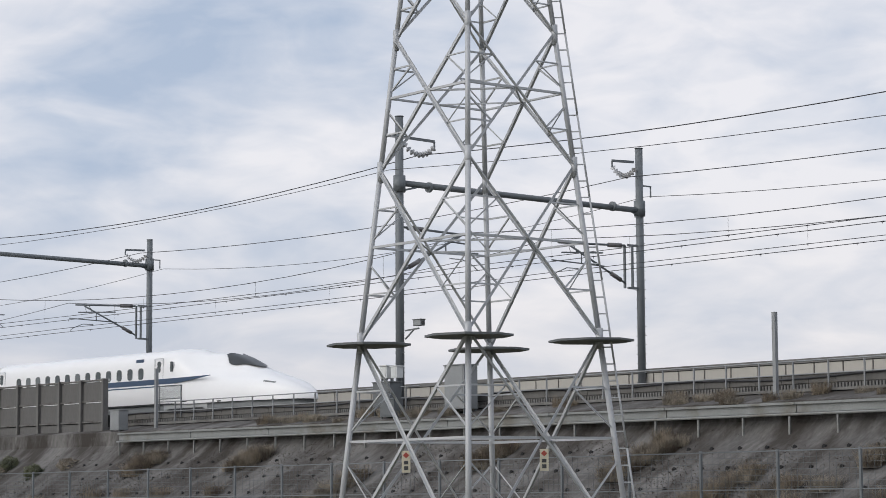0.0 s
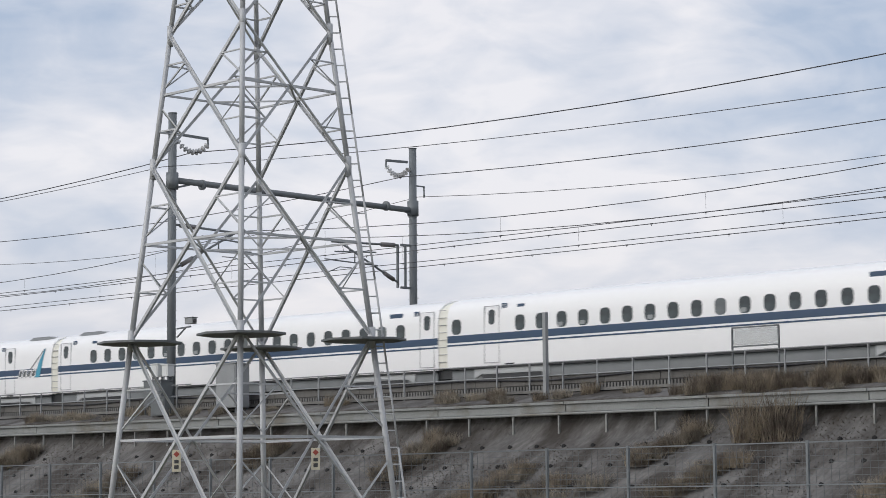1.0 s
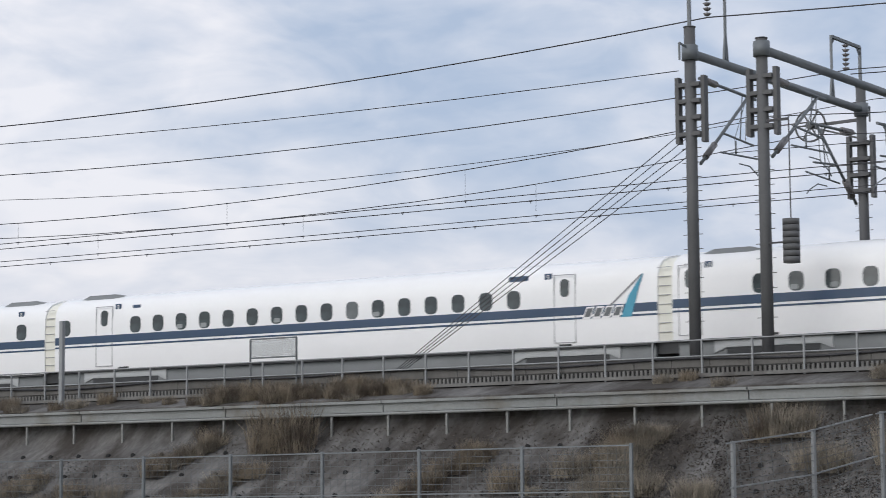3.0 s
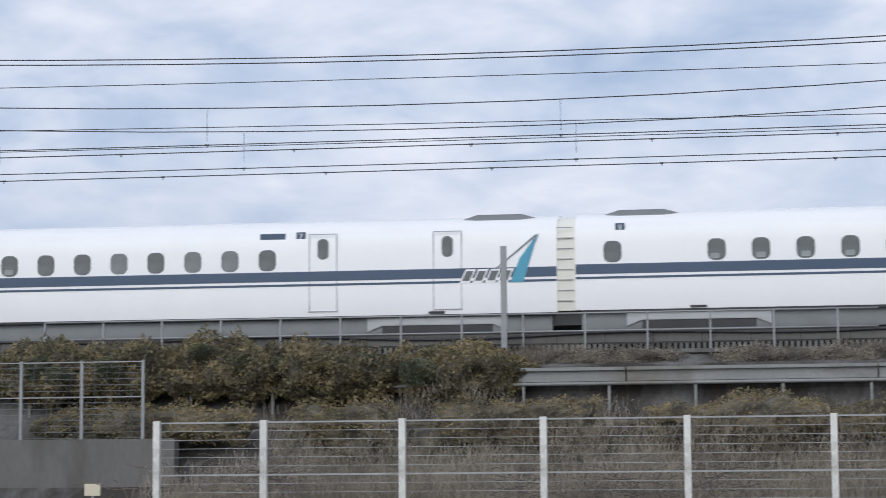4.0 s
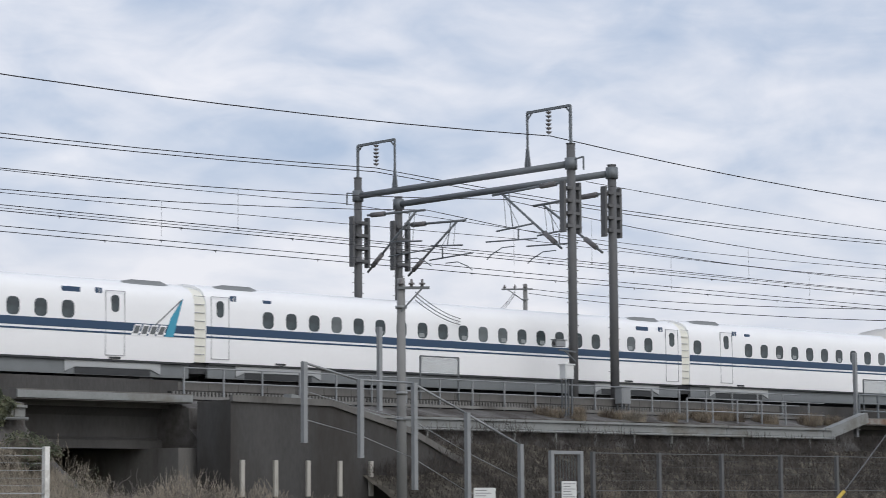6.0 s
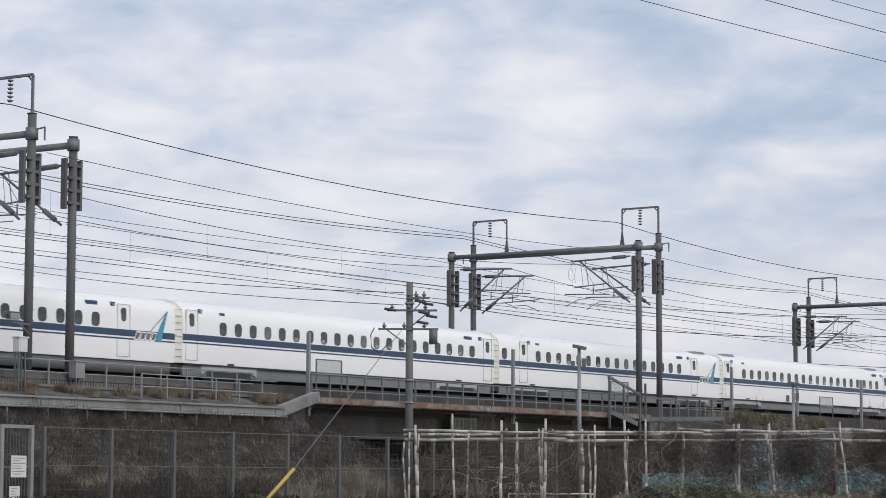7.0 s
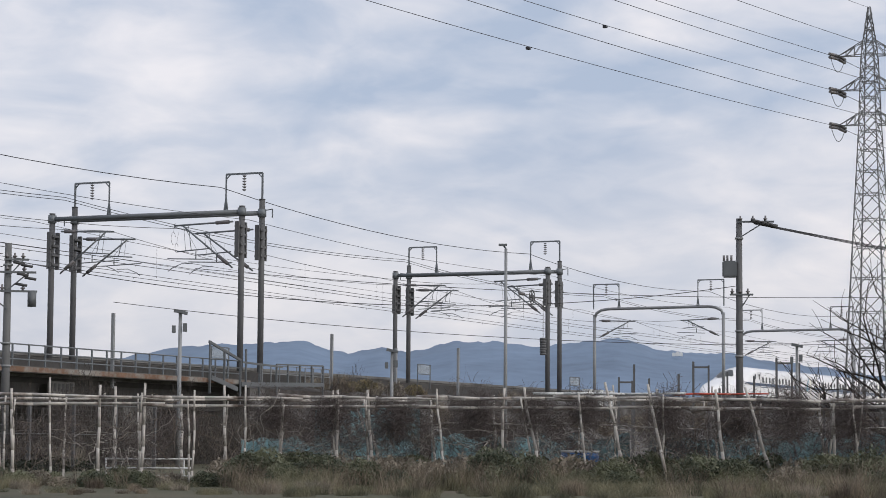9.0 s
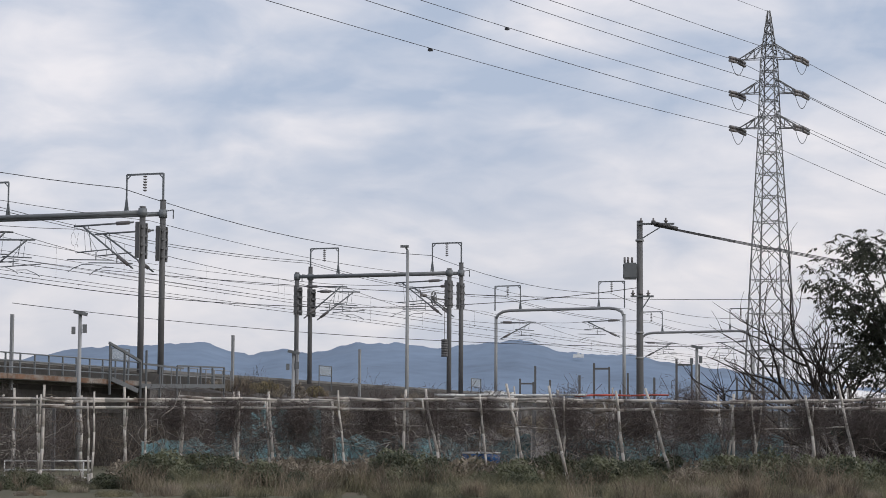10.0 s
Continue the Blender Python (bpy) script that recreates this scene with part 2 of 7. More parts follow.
def clear_sheet(name, color, see):
    """A thin tinted plastic sheet that lets part of the light straight through."""
    m = material(name, color, 0.3, vary=0.08, bump=0)
    n, l = m.node_tree.nodes, m.node_tree.links
    mix, clear = n.new("ShaderNodeMixShader"), n.new("ShaderNodeBsdfTransparent")
    mix.inputs[0].default_value = see
    l.new(n["Principled BSDF"].outputs[0], mix.inputs[1])
    l.new(clear.outputs[0], mix.inputs[2])
    l.new(mix.outputs[0], n["Material Output"].inputs["Surface"])
    return m


M["board_sheet"] = clear_sheet("board_sheet", (0.36, 0.39, 0.39), 0.62)

# ---- building helpers ----
def quad_box(bm, x0, x1, y0, y1, z0, z1, m=None):
    v = [bm.verts.new(p) for p in ((x0, y0, z0), (x1, y0, z0), (x1, y1, z0), (x0, y1, z0), (x0, y0, z1), (x1, y0, z1), (x1, y1, z1), (x0, y1, z1))]
    if m is not None:
        for w in v:
            w.co = m @ w.co
    for f in ((3, 2, 1, 0), (4, 5, 6, 7), (0, 1, 5, 4), (1, 2, 6, 5), (2, 3, 7, 6), (3, 0, 4, 7)):
        bm.faces.new([v[i] for i in f])


def tube(bm, a, b, r, n=8, r2=None):
    a, b = Vector(a), Vector(b)
    q = (b - a).to_track_quat("Z", "Y")
    r2 = r if r2 is None else r2
    rings = []
    for p, rad in ((a, r), (b, r2)):
        rings.append([bm.verts.new(p + q @ Vector((rad * math.cos(2 * math.pi * i / n), rad * math.sin(2 * math.pi * i / n), 0))) for i in range(n)])
    for i in range(n):
        f = bm.faces.new((rings[0][i], rings[0][(i + 1) % n], rings[1][(i + 1) % n], rings[1][i]))
        f.smooth = n > 5
    bm.faces.new(rings[0][::-1])
    bm.faces.new(rings[1])


def bar(bm, a, b, w, h):
    """A beam of rectangular section w x h from a to b."""
    a, b = Vector(a), Vector(b)
    q = (b - a).to_track_quat("Z", "Y")
    m = Matrix.Translation(a) @ q.to_matrix().to_4x4()
    quad_box(bm, -w / 2, w / 2, -h / 2, h / 2, 0, (b - a).length, m)


def angle_bar(bm, a, b, w):
    """A steel angle: two thin legs at right angles."""
    a, b = Vector(a), Vector(b)
    q = (b - a).to_track_quat("Z", "Y")
    m = Matrix.Translation(a) @ q.to_matrix().to_4x4()
    n = (b - a).length
    quad_box(bm, 0, w, 0, w * 0.14, 0, n, m)
    quad_box(bm, 0, w * 0.14, w * 0.14, w, 0, n, m)


def chain(bm, pts, r, n=6):
    """One unbroken round bar through the points."""
    pts = [Vector(p) for p in pts]
    rings = []
    for i, p in enumerate(pts):
        q = (pts[min(i + 1, len(pts) - 1)] - pts[max(i - 1, 0)]).to_track_quat("Z", "Y")
        rings.append([bm.verts.new(p + q @ Vector((r * math.cos(2 * math.pi * k / n), r * math.sin(2 * math.pi * k / n), 0))) for k in range(n)])
    for a, b in zip(rings, rings[1:]):
        for k in range(n):
            bm.faces.new((a[k], a[(k + 1) % n], b[(k + 1) % n], b[k])).smooth = True
    bm.faces.new(rings[0][::-1])
    bm.faces.new(rings[-1])


def mesh_of(bm, name, mat):
    me = bpy.data.meshes.new(name)
    bm.to_mesh(me)
    bm.free()
    me.materials.append(M[mat])
    return me


def part(name, bm, mat, parent, label="", at=None, kind=""):
    me = bm if isinstance(bm, bpy.types.Mesh) else mesh_of(bm, name, mat)
    ob = new(name, me)
    ob.parent = parent
    if at is not None:
        ob.matrix_local = at
    return tagged(ob, label=label, kind=kind)


def thing(name, label, category, group="", kind="", at=None):
    ob = new(name)
    ob.empty_display_size = 0.3
    if at is not None:
        ob.matrix_basis = at
    return tagged(ob, label, category, group, kind)


def setting(name, bm, mat, label="", category=""):
    return tagged(new(name, mesh_of(bm, name, mat)), label, category, kind="structure")


# ---- the railway's line: nearly straight, bending very slightly towards the camera ----
YC, CV, RAIL, GRADE = 62.49, -1.618e-4, 4.88, 0.0015


def line_y(s):
    c = max(-250.0, min(250.0, s))
    return YC + CV * c * c + 2 * CV * c * (s - c)


def line_turn(s):
    return math.degrees(math.atan(2 * CV * max(-250.0, min(250.0, s))))


def on_line(s, o=0.0, z=0.0):
    """A place s along the line, o metres nearer than the near track's middle, at height z."""
    return Vector((s, line_y(s) - o, z))


def at_line(s, o=0.0, z=0.0):
    return pose(s, line_y(s) - o, z, 0, 0, line_turn(s))


def by_heading(h, dist, z=0.0):
    """A place seen from the camera's stand at heading h (left positive) and that distance."""
    return Vector((-math.sin(radians(h)) * dist, math.cos(radians(h)) * dist, z))


def sweep(bm, profile, s0, s1, step=6.0, closed=True):
    """A section of (o, z) points drawn along the line from s0 to s1."""
    n = max(1, round((s1 - s0) / step))
    rows = []
    for i in range(n + 1):
        s = s0 + (s1 - s0) * i / n
        rows.append([bm.verts.new(on_line(s, o, z)) for o, z in profile])
    k = len(profile)
    for a, b in zip(rows, rows[1:]):
        for j in range(k if closed else k - 1):
            bm.faces.new((a[j], b[j], b[(j + 1) % k], a[(j + 1) % k]))
    if closed:
        bm.faces.new(rows[0])
        bm.faces.new(rows[-1][::-1])
    bmesh.ops.recalc_face_normals(bm, faces=bm.faces)

# ---- ground ----
bm = bmesh.new()
xs = [-4000, -900, -300, -120, -60, -20, 20, 60, 100, 160, 300, 900, 4000]
ys = [-4000, -900, -200, -40, 0, 12, 20, 30, 38, 44, 60, 120, 300, 900, 4000]
grid = [[bm.verts.new((x, y, 0)) for x in xs] for y in ys]
for a, b in zip(grid, grid[1:]):
    for i in range(len(xs) - 1):
        bm.faces.new((a[i], a[i + 1], b[i + 1], b[i]))
setting("ground", bm, "field", "rough field ground with dry grass and bare soil", "ground")

# ---- embankment, track bed, bridges ----
RUNS = [(-560, 38.5), (57.5, 78.5), (108.5, 760)]
for i, (s0, s1) in enumerate(RUNS):
    bm = bmesh.new()
    sweep(bm, [(4.25, 4.55), (4.25, 4.40), (6.2, 3.98), (6.25, 3.35), (7.0, 2.7), (12.2, -0.3), (-16, -0.3), (-10.4, 4.2), (-10.4, 4.55)], s0, s1, 8)
    setting("embankment_%d" % (i + 1), bm, "slope", "sprayed-concrete railway embankment with dark stains and weep holes", "embankment")
bm = bmesh.new()
sweep(bm, [(4.25, 4.55), (4.25, 4.40), (6.2, 3.98), (6.25, 3.35), (7.0, 2.7), (7.05, -0.3), (-16, -0.3), (-10.4, 4.2), (-10.4, 4.55)], 44.5, 57.5, 6)
setting("embankment_4", bm, "slope", "walled railway embankment with dark stains", "embankment")
bm = bmesh.new()
sweep(bm, [(3.4, 4.56), (2.0, 4.72), (-6.3, 4.72), (-8.0, 4.56)], -560, 760, 8, closed=False)
setting("ballast", bm, "ballast", "ballast bed under both tracks", "track bed")
for o in (0.717, -0.717, -3.6, -5.03):
    bm = bmesh.new()
    sweep(bm, [(o + 0.035, 4.7), (o + 0.035, 4.88), (o - 0.035, 4.88), (o - 0.035, 4.7)], -560, 760, 10)
    setting("rail", bm, "galv_dark", "steel running rail on ballast", "rail")

# ---- the train ----
def text_mesh(s, size, mat):
    cu = bpy.data.curves.new("digits", "FONT")
    cu.body, cu.size, cu.extrude, cu.align_x, cu.align_y = s, size, 0.004, "CENTER", "CENTER"
    ob = new("digits", cu)
    bpy.context.view_layer.update()
    me = bpy.data.meshes.new_from_object(ob.evaluated_get(bpy.context.evaluated_depsgraph_get()))
    bpy.data.objects.remove(ob)
    me.materials.clear()
    me.materials.append(M[mat])
    return me


BODY = [(-1.65, 0.80), (-1.676, 1.1), (-1.68, 1.5), (-1.68, 2.1), (-1.675, 2.6), (-1.635, 2.9), (-1.52, 3.14), (-1.28, 3.33), (-0.88, 3.46), (-0.42, 3.53), (0, 3.55)]
BODY = BODY + [(-y, z) for y, z in BODY[-2::-1]]
SIDE = -1.68


def loft(bm, sections):
    """Skin through the sections; the ends and the underside keep crisp edges."""
    rows = [[bm.verts.new(p) for p in sec] for sec in sections]
    for a, b in zip(rows, rows[1:]):
        for j in range(len(a) - 1):
            bm.faces.new((a[j], a[j + 1], b[j + 1], b[j])).smooth = True
    low = [[bm.verts.new(sec[0]), bm.verts.new(sec[-1])] for sec in sections]
    for a, b in zip(low, low[1:]):
        bm.faces.new((a[1], a[0], b[0], b[1]))
    bmesh.ops.recalc_face_normals(bm, faces=bm.faces)
    for sec in (sections[0], sections[-1][::-1]):
        bm.faces.new([bm.verts.new(p) for p in sec])


def round_rect(w, h, r, depth, mat, name="window"):
    bm = bmesh.new()
    pts = []
    for cx, cz, a0 in ((w / 2 - r, h / 2 - r, 0), (-w / 2 + r, h / 2 - r, 90), (-w / 2 + r, -h / 2 + r, 180), (w / 2 - r, -h / 2 + r, 270)):
        for k in range(5):
            a = radians(a0 + 22.5 * k)
            pts.append((cx + r * math.cos(a), cz + r * math.sin(a)))
    front = [bm.verts.new((x, -depth, z)) for x, z in pts]
    back = [bm.verts.new((x, 0.03, z)) for x, z in pts]
    bm.faces.new(front)
    for i in range(len(pts)):
        bm.faces.new((front[i], back[i], back[(i + 1) % len(pts)], front[(i + 1) % len(pts)]))
    bmesh.ops.recalc_face_normals(bm, faces=bm.faces)
    return mesh_of(bm, name, mat)


def frame_mesh(w, h, t, mat, name):
    bm = bmesh.new()
    for x0, x1, z0, z1 in ((-w / 2, -w / 2 + t, 0, h), (w / 2 - t, w / 2, 0, h), (-w / 2 + t, w / 2 - t, h - t, h), (-w / 2 + t, w / 2 - t, 0, t)):
        quad_box(bm, x0, x1, -0.008, 0.02, z0, z1)
    return mesh_of(bm, name, mat)


def slab(x0, x1, y0, y1, z0, z1, mat, name):
    bm = bmesh.new()
    quad_box(bm, x0, x1, y0, y1, z0, z1)
    return mesh_of(bm, name, mat)


WINDOW = round_rect(0.48, 0.57, 0.17, 0.010, "window_glass")
WINDOW_B = round_rect(0.48, 0.57, 0.17, 0.010, "window_blind")
DOOR_WINDOW = round_rect(0.30, 0.56, 0.13, 0.012, "window_glass")
DOOR_SEAM = frame_mesh(0.78, 2.12, 0.022, "seam", "door")
SIGN_BIG = slab(-0.35, 0.35, -0.012, 0.02, -0.10, 0.10, "train_blue", "display")
SIGN_SMALL = slab(-0.17, 0.17, -0.012, 0.02, -0.055, 0.055, "train_blue", "display")
NUM_PLATE = slab(-0.125, 0.125, -0.010, 0.02, -0.125, 0.125, "train_blue", "number_plate")


def on_side(x, z, y=SIDE):
    return Matrix.Translation((x, y, z))


def door(car, x):
    d = part("door", DOOR_SEAM, "", car, "closed white passenger door with a thin seam", on_side(x, 0.92))
    part("door_window", DOOR_WINDOW, "", d, at=Matrix.Translation((0, 0, 1.70)))


def stripes(car, x0, x1):
    for side in (-1, 1):
        for z0, z1 in ((1.755, 2.02), (1.625, 1.685)):
            bm = bmesh.new()
            quad_box(bm, x0, x1, side * 1.683 - 0.006, side * 1.683 + 0.006, z0, z1)
            part("stripe", bm, "train_blue", car, "dark blue stripe along the side")


def skirt(car, x0, x1):
    bm = bmesh.new()
    loft(bm, [[(x, -1.56, 0.28), (x, -1.56, 0.83), (x, 1.56, 0.83), (x, 1.56, 0.28), (x, 1.44, 0.28), (x, 1.44, 0.5), (x, -1.44, 0.5), (x, -1.44, 0.28)] for x in (x0, x1)])
    part("skirt", bm, "train_grey", car, "grey skirt below the body")
    bm = bmesh.new()
    quad_box(bm, x0, x1, -1.648, -1.52, 0.735, 0.798)
    part("sill", bm, "under_dark", car)
    for x in (x0 + 3.1, x1 - 3.1):
        bm = bmesh.new()
        quad_box(bm, x - 1.5, x + 1.5, -1.575, -1.50, 0.30, 0.50)
        quad_box(bm, x - 1.15, x + 1.15, -1.1, 1.1, 0.0, 0.6)
        for k in (-1.25, 1.25):
            tube(bm, (x + k, -0.8, 0.43), (x + k, -0.66, 0.43), 0.43, 14)
            tube(bm, (x + k, 0.66, 0.43), (x + k, 0.8, 0.43), 0.43, 14)
        part("bogie", bm, "under_dark", car, "dark bogie behind the skirt")
        bm = bmesh.new()
        loft(bm, [[(x + dx, -1.60, 0.78 - h), (x + dx, -1.60, 0.73), (x + dx, -1.50, 0.73), (x + dx, -1.50, 0.78 - h)] for dx, h in ((-1.9, 0.42), (-1.5, 0.26), (1.5, 0.26), (1.9, 0.42))])
        part("bogie_cover", bm, "bogie_cover", car, "pale grey cover over the bogie")
        bm = bmesh.new()
        quad_box(bm, x - 0.22, x + 0.22, -1.69, -1.6, 0.82, 0.88)
        part("step", bm, "under_dark", car)


SEAT_TOP = round_rect(0.26, 0.15, 0.05, 0.014, "seat_cover", "seat_top")


def windows(car, x0, n, pitch, seed):
    rng = random.Random(seed)
    for k in range(n):
        w = part("window", WINDOW_B if rng.random() < 0.2 else WINDOW, "", car, at=on_side(x0 + k * pitch, 2.345))
        if rng.random() < 0.45:
            part("seat_top", SEAT_TOP, "", w, "pale headrest behind the glass", Matrix.Translation((rng.uniform(-0.07, 0.07), 0, -0.17)))


def bellows(car):
    bm = bmesh.new()
    prof = [(y * 0.98, 0.7 + (z - 0.7) * 0.965) for y, z in BODY]
    loft(bm, [[(x, y, z) for y, z in prof] for x in (-12.80, -12.24)])
    b = part("gangway", bm, "bellows", car, "cream gangway fairing between cars")
    for k in range(8):
        part("rib", slab(-12.74, -12.3, -1.675, -1.64, 1.05 + k * 0.28, 1.07 + k * 0.28, "seam", "rib"), "", b)
    part("coupling", slab(-13.2, -11.8, -1.45, 1.45, 0.42, 0.78, "under_dark", "coupling"), "", car)


def hump(car, x):
    bm = bmesh.new()
    loft(bm, [[(x + dx, y * w, 3.30 + (0.22 + h if abs(y) < 1.2 else 0.0)) for y in (-1.25, -1.1, -0.6, 0.6, 1.1, 1.25)] for dx, w, h in ((-1.15, 0.9, -0.15), (-0.6, 1, 0.0), (0.6, 1, 0.0), (1.15, 0.9, -0.15))])
    part("roof_fairing", bm, "cover_grey", car, "grey fairing on the roof")


def emblem(car, turn=None):
    """A teal arrow and dark slanted shapes beside the door."""
    bm = bmesh.new()
    pts = [(11.75, 2.92), (11.35, 1.62), (11.0, 1.62), (11.25, 2.25)]
    f = [bm.verts.new((x, -1.700, z)) for x, z in pts]
    b = [bm.verts.new((x, -1.66, z)) for x, z in pts]
    bm.faces.new(f)
    for i in range(4):
        bm.faces.new((f[i], b[i], b[(i + 1) % 4], f[(i + 1) % 4]))
    e = part("emblem", bm, "teal", car, "teal arrow emblem with dark slanted bars", turn)
    bm = bmesh.new()
    bar(bm, (11.70, -1.698, 2.88), (10.6, -1.698, 1.98), 0.01, 0.035)
    part("emblem_line", bm, "train_grey", e)
    for w, y, h0, h1, mat, name in ((0.28, -1.692, 1.62, 1.99, "train_white", "emblem_edge"), (0.2, -1.700, 1.68, 1.94, "galv_dark", "emblem_block")):
        for k in range(4):
            x = 9.85 + k * 0.34
            bm = bmesh.new()
            f = [bm.verts.new((x + dx + (z - 1.8) * 0.45, y, z)) for dx, z in ((-w / 2, h0), (w / 2, h0), (w / 2, h1), (-w / 2, h1))]
            g = [bm.verts.new(v.co + Vector((0, 0.02, 0))) for v in f]
            bm.faces.new(f)
            for i in range(4):
                bm.faces.new((f[i], g[i], g[(i + 1) % 4], f[(i + 1) % 4]))
            part(name, bm, mat, e)



def car_base(name, odd, label, kind="coach"):
    car = thing(name, label, "train car", "high-speed train")
    bm = bmesh.new()
    loft(bm, [[(x, y, z) for y, z in BODY] for x in (-12.25, -6, 0, 6, 12.25)])
    part("body", bm, "train_white", car, "glossy white car body")
    skirt(car, -12.1, 12.1)
    stripes(car, -12.24, 12.24)
    bellows(car)
    if kind == "lounge":
        part("window", WINDOW, "", car, at=on_side(-11.25, 2.345))
        windows(car, -8.5, 15, 1.16, 9)
        part("window", WINDOW, "", car, at=on_side(11.1, 2.345))
        part("display", SIGN_BIG, "", car, at=on_side(7.6, 2.98, -1.615))
    elif kind == "kitchen":
        door(car, -11.65)
        windows(car, -10.2, 15, 1.04, 4)
        part("display", SIGN_SMALL, "", car, at=on_side(-10.2, 2.98, -1.615))
        door(car, 5.9)
        door(car, 9.3)
        part("display", SIGN_BIG, "", car, at=on_side(4.5, 2.98, -1.615))
    elif kind == "green":
        door(car, -11.65)
        windows(car, -9.33, 16, 1.16, 12)
        part("window", WINDOW, "", car, at=on_side(11.07, 2.345))
        part("display", SIGN_BIG, "", car, at=on_side(8.07, 2.98, -1.615))
    elif odd:
        first = -7.23 if kind == "wide" else -8.45
        part("window", WINDOW, "", car, at=on_side(-11.75, 2.345))
        door(car, first - 1.45)
        windows(car, first, 15 if kind == "wide" else 16, 1.04, 3)
        part("display", SIGN_SMALL, "", car, at=on_side(first, 2.98, -1.615))
        door(car, 9.0)
        part("display", SIGN_BIG, "", car, at=on_side(7.3, 2.98, -1.615))
    else:
        door(car, -11.65)
        windows(car, -9.56, 20, 1.04, 5)
        part("display", SIGN_SMALL, "", car, at=on_side(-9.56, 2.98, -1.615))
        door(car, 11.65)
        part("display", SIGN_BIG, "", car, at=on_side(9.9, 2.98, -1.615))
    if odd:
        emblem(car)
    return car


def nose_sections():
    xs = [4.6, 5.2, 5.9, 6.6, 7.3, 8.0, 8.7, 9.4, 10.1, 10.8, 11.5, 12.2, 12.8, 13.4, 13.9, 14.3, 14.6, 14.78, 14.85]
    top = np.interp(xs, [4.6, 5.4, 6.6, 7.8, 8.6, 9.6, 10.8, 12, 13.2, 13.9, 14.4, 14.7, 14.85], [3.55, 3.34, 3.24, 3.24, 3.12, 2.82, 2.33, 1.99, 1.70, 1.45, 1.23, 1.04, 0.92])
    low = np.interp(xs, [4.6, 5.6, 7, 8.5, 10, 12, 13.2, 13.9, 14.4, 14.7, 14.85], [3.55, 3.02, 2.52, 2.27, 2.11, 1.89, 1.65, 1.41, 1.21, 1.03, 0.92])
    wid = np.interp(xs, [4.6, 7, 9, 10.5, 12, 13.2, 14, 14.5, 14.75, 14.85], [1.68, 1.68, 1.66, 1.60, 1.42, 1.12, 0.78, 0.46, 0.24, 0.06])
    n = len(BODY)
    out = []
    for x, t, l, w in zip(xs, top, low, wid):
        k = min(1.0, (x - 4.6) / 2.4)
        k = k * k * (3 - 2 * k)
        sec = []
        for j, (by, bz) in enumerate(BODY):
            a = math.pi * j / (n - 1)
            c = math.cos(a)
            y = -w * math.copysign(abs(c) ** 0.55, c) if abs(c) > 1e-6 else 0.0
            z = 0.72 + (l - 0.72) * abs(math.sin(a)) ** 0.75
            z += (t - l) * math.exp(-(y / 0.82) ** 4)
            sec.append((x, by * (1 - k) + y * k, bz * (1 - k) + z * k))
        out.append(sec)
    return out


def nose_car(label):
    car = thing("nose_car", label, "train car", "high-speed train")
    bm = bmesh.new()
    loft(bm, [[(x, y, z) for y, z in BODY] for x in (-12.25, -8, -4, 0, 3)] + nose_sections())
    part("body", bm, "train_white", car, "glossy white body with a long rounded nose")
    # windscreen wraps over the canopy
    bm = bmesh.new()
    rows = []
    for x, half in ((8.35, 0.66), (8.55, 0.74), (8.9, 0.78), (9.4, 0.76), (9.9, 0.66), (10.35, 0.48), (10.75, 0.2)):
        row = []
        for q in np.linspace(-1, 1, 25).tolist():
            back = float(np.interp(abs(q), [0, 0.4, 0.75, 1], [0.8, 0.35, 0.0, 0.5]))
            xx = x + back * max(0.0, (9.8 - x) / 1.8)
            t = float(np.interp(xx, [6.6, 7.8, 8.6, 9.6, 10.8, 12], [3.24, 3.24, 3.12, 2.82, 2.33, 1.99]))
            l = float(np.interp(xx, [7, 8.5, 10, 12], [2.52, 2.27, 2.11, 1.89]))
            y = q * half
            base = 0.72 + (l - 0.72) * (max(0.0, 1 - (abs(y) / 1.63) ** 3.64)) ** 0.375
            row.append(bm.verts.new((xx, y, base + (t - l) * math.exp(-(y / 0.82) ** 4) + 0.045)))
        rows.append(row)
    for a, b in zip(rows, rows[1:]):
        for j in range(24):
            bm.faces.new((a[j], b[j], b[j + 1], a[j + 1])).smooth = True
    bmesh.ops.recalc_face_normals(bm, faces=bm.faces)
    part("windscreen", bm, "windscreen", car, "dark curved windscreen")
    bm = bmesh.new()
    for side in (-1, 1):
        tube(bm, (12.25, side * 1.05, 1.60), (12.95, side * 0.9, 1.52), 0.07, 8, 0.05)
    part("headlight", bm, "cover_grey", car, "slim headlight cover")
    skirt(car, -12.1, 9.5)
    bm = bmesh.new()
    loft(bm, [[(x, -w, 0.30), (x, -w * 1.04, 0.80), (x, w * 1.04, 0.80), (x, w, 0.30)] for x, w in ((9.5, 1.52), (11.5, 1.38), (13, 1.02), (14, 0.62), (14.5, 0.2))])
    part("nose_skirt", bm, "train_grey", car, "grey skirt under the nose")
    stripes(car, -12.24, 5.6)
    for side in (-1, 1):
        bm = bmesh.new()
        pts = [(5.6, 1.755), (8.6, 2.03), (8.6, 2.045), (5.6, 2.02)]
        f = [bm.verts.new((x, side * 1.692, z)) for x, z in pts]
        g = [bm.verts.new((x, side * 1.60, z)) for x, z in pts]
        bm.faces.new(f)
        for i in range(4):
            bm.faces.new((f[i], g[i], g[(i + 1) % 4], f[(i + 1) % 4]))
        bmesh.ops.recalc_face_normals(bm, faces=bm.faces)
        part("stripe_tip", bm, "train_blue", car)
    return car


X0, SPEED = -490.56, 77.355


